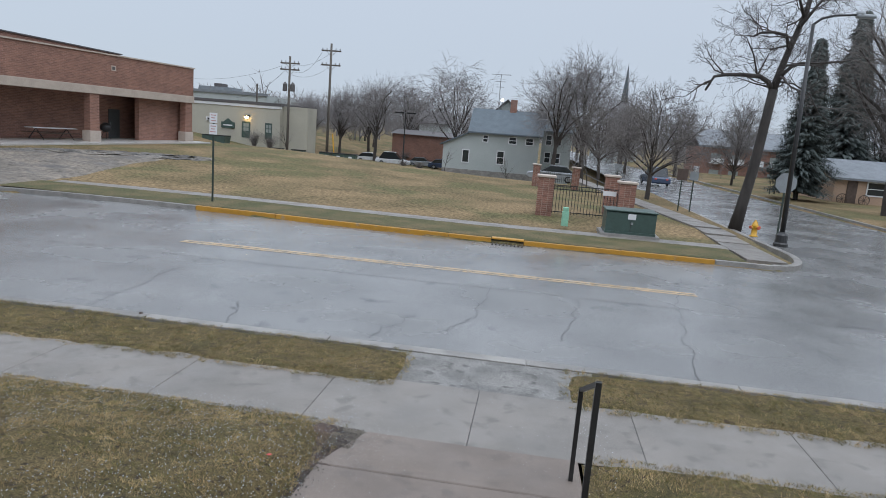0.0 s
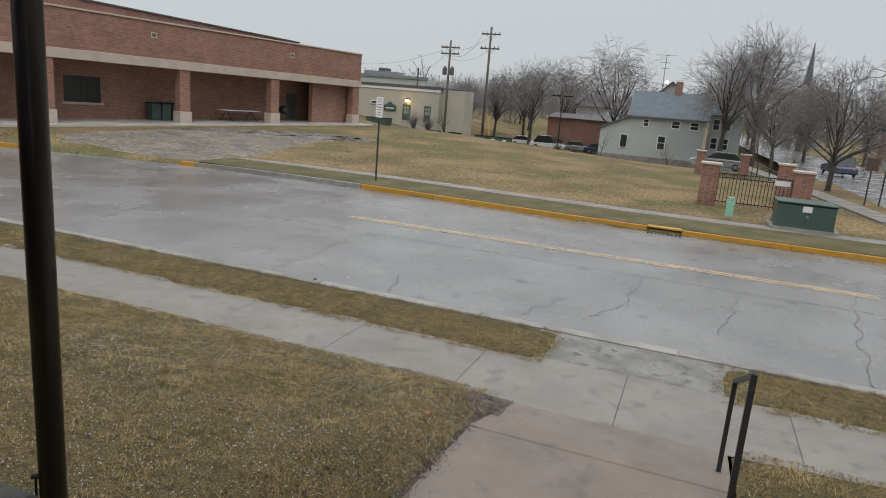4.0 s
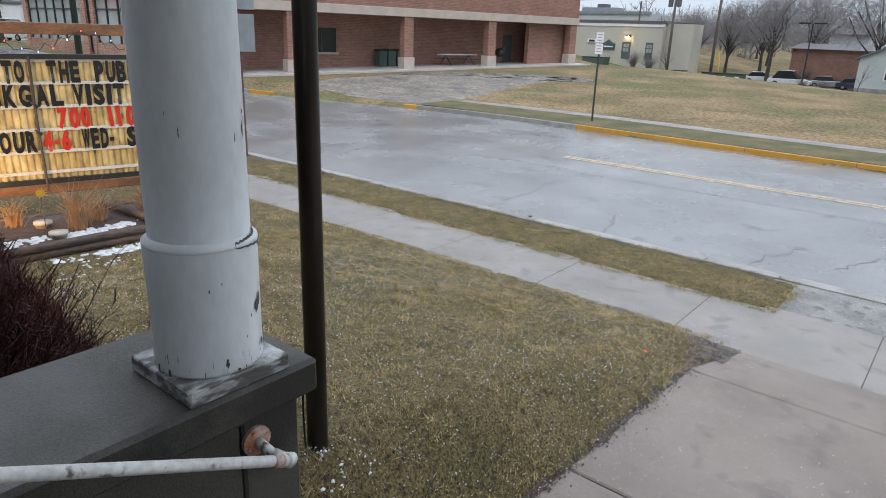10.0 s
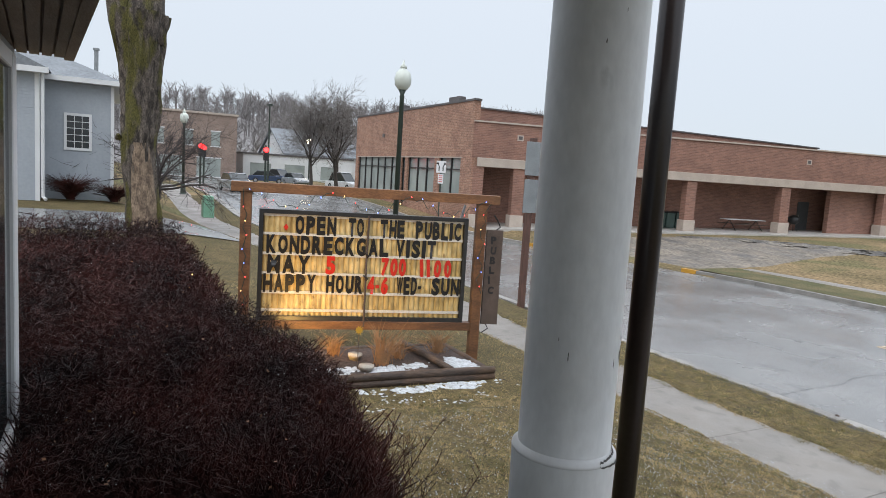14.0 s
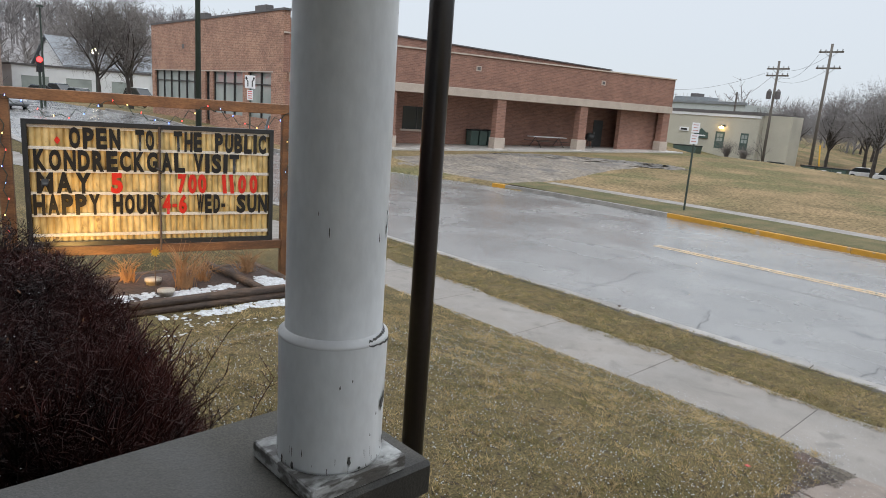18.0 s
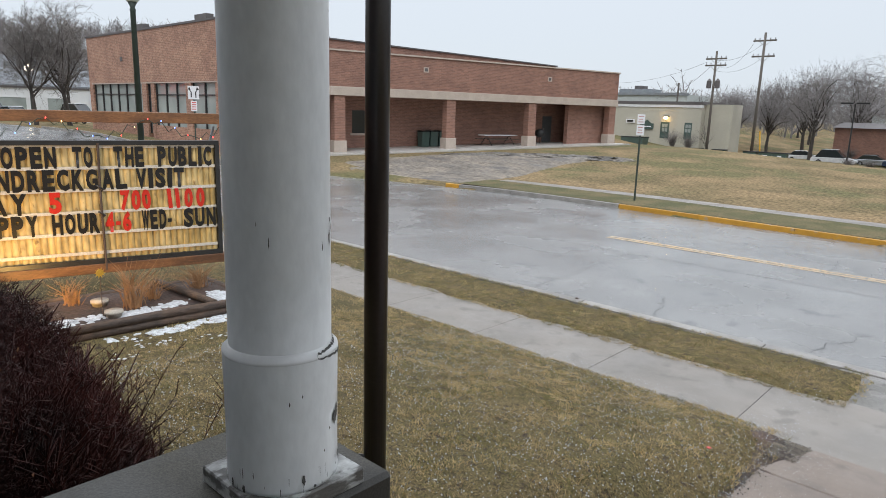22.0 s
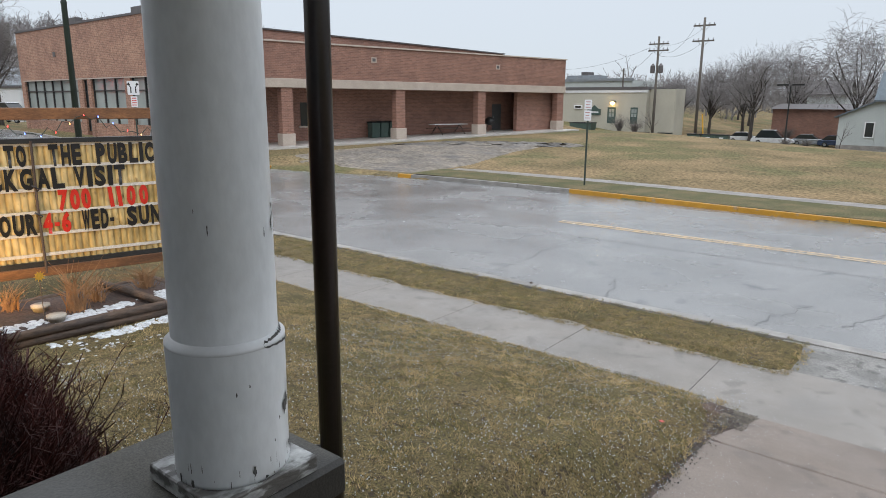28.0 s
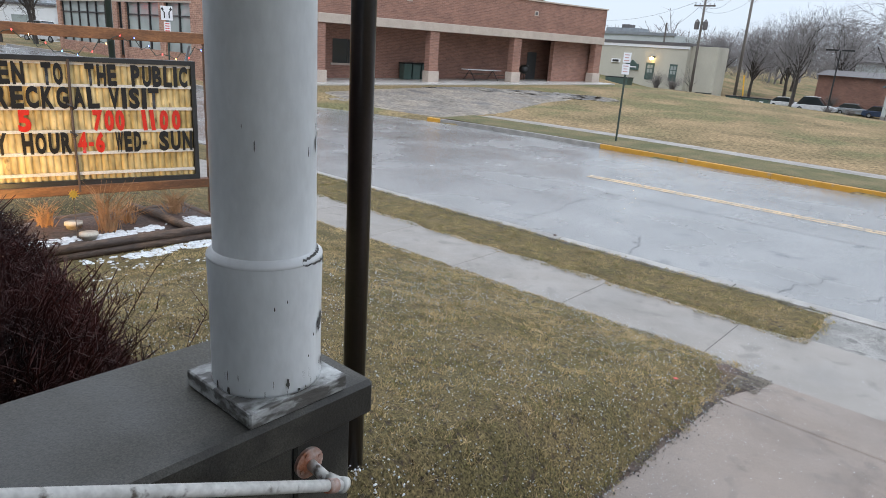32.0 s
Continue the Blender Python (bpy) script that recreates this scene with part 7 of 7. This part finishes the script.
for a, b in ((-1.4, -0.15), (0.15, 1.4)):
    part("lamp_head", Shape().box((a, -0.2, 6.95), (b, 0.2, 7.12)), M["black_paint"], pl_)
ym = thing("guy_marker", "yellow guy-wire marker by the pole", "marker", at=(-27.0, 84, -1.6))
part("sleeve", Shape().tube([(0, 0, 0), (-0.4, 0, 3.6)], 0.09, 6), M["hydrant"], ym)


def car(at, turn, paint, label, length=4.5, height_=1.45, kind="car", group="parked vehicles"):
    c = thing(kind, label, "car", at=at, turn=turn, group=group)
    L, hgt = length / 2, height_
    part("body", Shape().prism([(-L, 0.35), (-L * 0.98, 0.75), (-L * 0.9, 0.88), (L * 0.55, 0.92), (L * 0.97, 0.72), (L, 0.4), (L * 0.9, 0.25), (-L * 0.95, 0.25)], -0.85, 0.85, "y"), M[paint], c, bevel=0.04)
    part("cabin", Shape().prism([(-L * 0.82, 0.87), (-L * 0.55, hgt - 0.03), (L * 0.08, hgt), (L * 0.48, 0.9)], -0.72, 0.72, "y"), M["glass"], c, bevel=0.04)
    part("roof", Shape().prism([(-L * 0.56, hgt - 0.04), (-L * 0.5, hgt + 0.01), (L * 0.06, hgt + 0.03), (L * 0.12, hgt - 0.02)], -0.68, 0.68, "y"), M[paint], c)
    for x in (-L * 0.62, L * 0.62):
        for y in (-0.86, 0.74):
            wh = part("wheel", Shape().tube([(x, y, 0.31), (x, y + 0.12, 0.31)], 0.31, 14), M["rubber"], c)
            part("rim", Shape().tube([(x, y - 0.01, 0.31), (x, y + 0.13, 0.31)], 0.18, 10), M["metal"], wh)
    for y in (-0.6, 0.45):
        part("headlight", Shape().box((L * 0.93, y, 0.58), (L * 0.99, y + 0.2, 0.7)), M["sign_white"], c)
        part("tail_light", Shape().box((-L * 1.0, y, 0.62), (-L * 0.96, y + 0.2, 0.76)), M["sign_red"], c)
    return c


car((11.2, 66, -0.1), 95, "blue_car", "dark blue pickup parked along the side street", 5.0, 1.7)
car((1.3, 60, -0.3), 180, "silver_car", "silver car parked behind the pillars")
car((-21.5, 95, -2.0), 0, "white_car", "white van parked behind the lot", 5.2, 1.9)
car((-17.3, 96, -2.0), 0, "silver_car", "grey car parked behind the lot")
car((-25.5, 97, -2.0), 10, "white_car", "white car parked behind the lot")
car((-14.0, 95, -2.0), 0, "blue_car", "dark car parked behind the lot")
dump = thing("dumpster", "dark green steel dumpster beside the tan building", "bin", at=(-42.4, 82, -0.9))
part("body", Shape().prism([(-1.4, 0.0), (1.4, 0.0), (1.6, 1.5), (-1.6, 1.5)], -0.8, 0.8, "y"), M["green_steel"], dump)
part("lid", Shape().box((-1.62, -0.85, 1.5), (1.62, 0.85, 1.58)), M["rubber"], dump)
for i, x in enumerate((-33.5, -30.6, -27.0, -25.3, -23.8)):
    d = thing("refuse_cart", "dark refuse cart with a white label at the lot's edge", "bin", at=(x, 80.5, -1.7), group="refuse carts")
    part("body", Shape().prism([(-0.6, 0.0), (0.6, 0.0), (0.75, 1.35), (-0.75, 1.35)], -0.5, 0.5, "y"), M["green_steel"], d)
    part("lid", Shape().box((-0.8, -0.55, 1.35), (0.8, 0.55, 1.42)), M["rubber"], d)
    part("paper_label", Shape().box((-0.2, -0.53, 0.8), (0.25, -0.5, 1.1)), M["sign_white"], d)
for x, y, r in ((-37.2, 83.5, 1.7), (-35.2, 83.8, 1.6), (-17, 83, 0.8), (-22, 98, 1.0), (-14.8, 82.8, 0.9), (-20, 99, 1.2)):
    ob = dry_plant("shrub", x, y, 260, r * 1.5, r, int(-x * 10), M["twig"], "rounded leafless brown shrub", 0.012)

# the whole block beyond the lot stands a little further east
BEYOND = ("house", "building", "aerial", "lamp", "street lamp", "utility pole", "wires", "marker", "car", "bin", "tree", "shrub", "church")
for ob in bpy.data.objects:
    if ob.parent is None and ob.get("category", "") in BEYOND:
        box = [c for kid in ob.children for c in kid.bound_box] or list(ob.bound_box)
        y = ob.location.y + sum(c[1] for c in box) / len(box)
        if y > 74 and ob.location.x + sum(c[0] for c in box) / len(box) < 20:
            ob.location.x += 0.65

# ---- west: neighbour house, crossing, far hill ----
nb = thing("grey_house", "one-storey blue-grey clapboard house with a grey roof", "house", at=(0, 0.05, 0))
gx = -30.0
part("wall", Shape().box((gx - 9, -9, 0.5), (gx, 0.0, 6.0)), M["siding"], nb)
part("front_bay", Shape().box((gx, -9, 0.5), (gx + 1.3, -2.45, 6.1)), M["siding"], nb)
for i in range(41):
    z = 1.45 + i * 0.112
    part("siding_board", Shape().prism([(gx, z), (gx + 0.03, z), (gx + 0.008, z + 0.112), (gx, z + 0.112)], -2.4, 0.02, "y"), M["siding"], nb)
    part("siding_board", Shape().prism([(gx + 1.3, z), (gx + 1.33, z), (gx + 1.308, z + 0.112), (gx + 1.3, z + 0.112)], -6, -2.45, "y"), M["siding"], nb)
part("corner_board", Shape().box((gx - 0.02, -0.08, 1.4), (gx + 0.05, 0.04, 6.0)), M["white_trim"], nb)
part("corner_board", Shape().box((gx + 1.28, -2.55, 1.4), (gx + 1.36, -2.40, 6.1)), M["white_trim"], nb)
part("downspout", Shape().tube([(gx + 1.42, -2.3, 6.1), (gx + 1.42, -2.3, 1.6), (gx + 1.6, -2.2, 1.5)], 0.06, 6), M["white_trim"], nb)
part("gutter", Shape().box((gx - 9.3, -0.05, 5.95), (gx + 0.45, 0.42, 6.15)), M["white_trim"], nb)
part("gutter", Shape().box((gx + 0.02, -2.5, 5.96), (gx + 0.46, 0.35, 6.14)), M["white_trim"], nb)
part("gutter", Shape().box((gx + 1.3, -9.2, 6.05), (gx + 1.72, -2.1, 6.25)), M["white_trim"], nb)
s = Shape()
s.v = [(gx + 0.45, 0.4, 6.12), (gx - 9.4, 0.4, 6.12), (gx - 9.4, -9.4, 6.12), (gx + 0.45, -9.4, 6.12), (gx - 4.4, -3.6, 8.0), (gx - 4.8, -5.2, 8.0)]
s.f = [(0, 4, 1), (1, 4, 5, 2), (2, 5, 3), (3, 5, 4, 0), (0, 1, 2, 3)]
part("roof", s, M["roof_grey"], nb, "grey shingle hip roof")
part("bay_roof", Shape().prism([(-9.3, 6.22), (-2.1, 6.22), (-4.6, 7.4)], gx - 3.5, gx + 1.7, "x"), M["roof_grey"], nb)
part("vent_pipe", Shape().lathe([(0.085, 6.4), (0.085, 7.55), (0.13, 7.56), (0.13, 7.64)], at=(gx - 2.0, -0.62, 0), n=10), M["sign_back"], nb)
w = part("window", Shape().box((gx + 0.0, -1.62, 3.45), (gx + 0.035, -0.82, 4.72)), M["glass"], nb)
for a, b in (((gx, -1.70, 3.37), (gx + 0.06, -1.60, 4.80)), ((gx, -0.84, 3.37), (gx + 0.06, -0.74, 4.80)), ((gx, -1.60, 4.70), (gx + 0.06, -0.84, 4.80)), ((gx, -1.60, 3.37), (gx + 0.06, -0.84, 3.47))):
    part("frame", Shape().box(a, b), M["white_trim"], w)
for i in (1, 2):
    part("muntin", Shape().box((gx + 0.03, -1.62 + i * 0.267, 3.45), (gx + 0.05, -1.60 + i * 0.267, 4.72)), M["white_trim"], w)
for i in (1, 2, 3, 4):
    part("muntin", Shape().box((gx + 0.03, -1.62, 3.45 + i * 0.254), (gx + 0.05, -0.82, 3.47 + i * 0.254)), M["white_trim"], w)
sheet("neighbour_drive", steps(0, 1, 8), steps(-10, 7.0, 34), lambda u, y: (-26.2 + 3.4 * u + 0.06 * (y + 2), y + bend(-24), height(-26.2 + 3.4 * u, y + bend(-24)) + 0.03), M["asphalt"], "wet asphalt driveway crossing the lawn", category="driveway")
dry = dry_plant("shrub", -29.1, -1.4, 700, 0.95, 1.1, 77, M["red_twig"], "low leafless reddish shrub by the house", 0.01)
dry_plant("shrub", -29.2, 0.1, 500, 0.7, 0.9, 78, M["red_twig"], "low leafless reddish shrub by the house", 0.01)
TWIG["least"] = 0.008
LOW = [(20, 1.35, 0.95, 0.1, 0.1), (9, 0.55, 0.7, -0.3, 0.15), (7, 0.55, 0.7, -0.4, 0.2), (6, 0.6, 0.7, -0.4, 0.2)]
bare_tree("low wide-spreading leafless ornamental tree", (-31.2, 1.75, 1.15), 1.75, 0.13, 51, LOW, twig="dark_twig", bark="dark_twig")


def flat_building(name, label, x0, x1, y0, y1, base, top, wall, wins, cap="roof_dark"):
    b = thing(name, label, "building")
    part("wall", Shape().box((x0, y0, base - 1), (x1, y1, top)), M[wall], b)
    part("coping", Shape().box((x0 - 0.15, y0 - 0.15, top), (x1 + 0.15, y1 + 0.15, top + 0.25)), M[cap], b)
    for y, z, wd, h in wins:
        w_ = part("window", Shape().box((x1 - 0.02, y - wd / 2, z), (x1 + 0.05, y + wd / 2, z + h)), M["glass_pale"], b)
        part("sill", Shape().box((x1, y - wd / 2 - 0.1, z - 0.12), (x1 + 0.1, y + wd / 2 + 0.1, z)), M["white_trim"], w_)
        part("lintel", Shape().box((x1, y - wd / 2 - 0.1, z + h), (x1 + 0.1, y + wd / 2 + 0.1, z + h + 0.12)), M["white_trim"], w_)
    return b


flat_building("corner_building", "two-storey brown brick corner building", -112, -92, 2, 15.5, 1, 9.3, "brown_brick", ((6, 5.2, 1.0, 1.9), (9.5, 5.2, 1.0, 1.9), (12.8, 5.2, 1.1, 1.9), (7, 1.2, 4.0, 2.4), (12, 1.2, 3.0, 2.4)), "stone")
wb = flat_building("white_shop", "low white shop with a lit front at the crossing", -120, -98, 17.5, 34, 1, 4.6, "white_trim", ((20, 1.4, 3, 2), (25, 1.4, 3, 2), (30, 1.4, 2, 2)))
gable_house("frame_house", "white house with a grey roof beyond the crossing", -118, -100, 24, 36, 1, 5.0, 9.0, "white_trim", "roof_grey", along="y")
for x, y in ((-62.0, 7.3), (-70.0, 8.6), (-58, 12.1)):
    tl = thing("traffic_signal", "black traffic signal glowing red on a pole", "traffic light", at=(x, y, 1.0), group="traffic signals at the crossing")
    part("pole", Shape().tube([(0, 0, 0), (0, 0, 3.9)], 0.09, 8), M["green_post"], tl)
    part("housing", Shape().box((-0.16, -0.2, 2.6), (0.14, 0.2, 3.75)), M["black_paint"], tl, bevel=0.02)
    part("red_lens", Shape().tube([(0.14, 0, 3.52), (0.19, 0, 3.52)], 0.2, 12), M["red_light"], tl)
    part("lens", Shape().tube([(0.14, 0, 3.16), (0.17, 0, 3.16)], 0.13, 10), M["dark"], tl)
    part("lens", Shape().tube([(0.14, 0, 2.82), (0.17, 0, 2.82)], 0.13, 10), M["dark"], tl)
tp_ = thing("signal_mast", "tall thin dark lamp mast at the crossing", "street lamp", at=(-62, 13.2, 1.0))
part("mast", Shape().tube([(0, 0, 0), (0, 0, 7.6)], [0.1, 0.06], 8), M["green_post"], tp_)
part("lamp_head", Shape().box((-0.3, -0.2, 7.6), (0.3, 0.2, 7.75)), M["green_post"], tp_)
gl = thing("street_lamp", "lit white globe lamp in the far car park", "street lamp", at=(-85, 23.5, 1.0))
part("pole", Shape().tube([(0, 0, 0), (0, 0, 5.2)], 0.09, 8), M["green_post"], gl)
part("globe", Shape().lathe([(0.1, 5.2), (0.38, 5.4), (0.38, 5.75), (0.1, 5.95)], n=12), M["lamp_white"], gl)
car((-72, 24, 1.0), 20, "white_car", "white van parked in the far car park", 5.0, 1.9)
car((-78, 20, 1.0), 10, "silver_car", "grey car parked in the far car park")
car((-82, 17.5, 1.0), 80, "blue_car", "dark car parked in the far car park")
car((-90, 21, 1.0), 20, "blue_car", "dark car parked by the far shop", 4.8, 1.7)
car((-55, 9.2, 0.98), 8, "silver_car", "grey car standing near the crossing")
park = bare_tree("leafless tree in the far car park", (-64, 17.9, 1.0), 4.5, 0.2, 61, TALL, twig="twig", group="trees by the crossing")
copy_thing(park, pose(-64, 20.5, 1.0, 0, 0, 70) @ Matrix.Scale(1.1, 4))
copy_thing(park, pose(-84, 27, 1.0, 0, 0, 150) @ Matrix.Scale(1.2, 4))
# wooded hill in the distance
s = Shape()
ny, nx = 8, 60
for j in range(ny + 1):
    for i in range(nx + 1):
        a = radians(42 + 90 * i / nx)
        R = 190 + 22 * j
        zz = (3 + 27 * math.sin(math.pi * 0.5 * j / ny)) * (0.5 + 0.5 * step(42, 60, 42 + 90 * i / nx)) + 2.5 * noise.noise((i * 0.22, j * 0.4, 1))
        s.v.append((-R * math.sin(a), R * math.cos(a), zz - 3))
s.f = [(j * (nx + 1) + i, j * (nx + 1) + i + 1, (j + 1) * (nx + 1) + i + 1, (j + 1) * (nx + 1) + i) for j in range(ny) for i in range(nx)]
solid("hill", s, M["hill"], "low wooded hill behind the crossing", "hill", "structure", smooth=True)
s = Shape()
rnd = random.Random(71)
for i in range(900):
    if i < 700:
        a, R = radians(rnd.uniform(52, 112)), rnd.uniform(190, 330)
        j = (R - 190) / 22
        base = 3 + 27 * math.sin(math.pi * 0.5 * min(j, 8) / 8) - 4
    else:
        a, R = radians(rnd.uniform(-22, 34)), rnd.uniform(150, 260)
        base = -2.5
    x, y = -R * math.sin(a), R * math.cos(a)
    h = rnd.uniform(9, 15)
    s.tube([(x, y, base), (x + rnd.gauss(0, 0.3), y, base + h * 0.7)], [0.28, 0.12], 3, cap=False)
    for k in range(26):
        t = rnd.uniform(0.3, 0.75)
        d = Vector((rnd.gauss(0, 0.75), rnd.gauss(0, 0.75), rnd.uniform(0.5, 1.3))).normalized()
        L = h * rnd.uniform(0.2, 0.4)
        p0 = Vector((x, y, base + h * t))
        p1 = p0 + d * L
        s.tube([p0, p1], [0.13, 0.03], 3, cap=False)
        for q in range(4):
            b0 = p0.lerp(p1, rnd.uniform(0.35, 1))
            tw = Vector((math.cos(a), math.sin(a), 0.3)) * 0.07
            s.face(b0 - tw, b0 + tw, b0 + Vector((rnd.gauss(0, 0.6), rnd.gauss(0, 0.6), rnd.uniform(0.0, 1.0))) * h * 0.11)
tagged(part("far_woods", s, M["far_twig"]), "distant leafless woods on the skyline, paled for haze", "woods", kind="stuff")
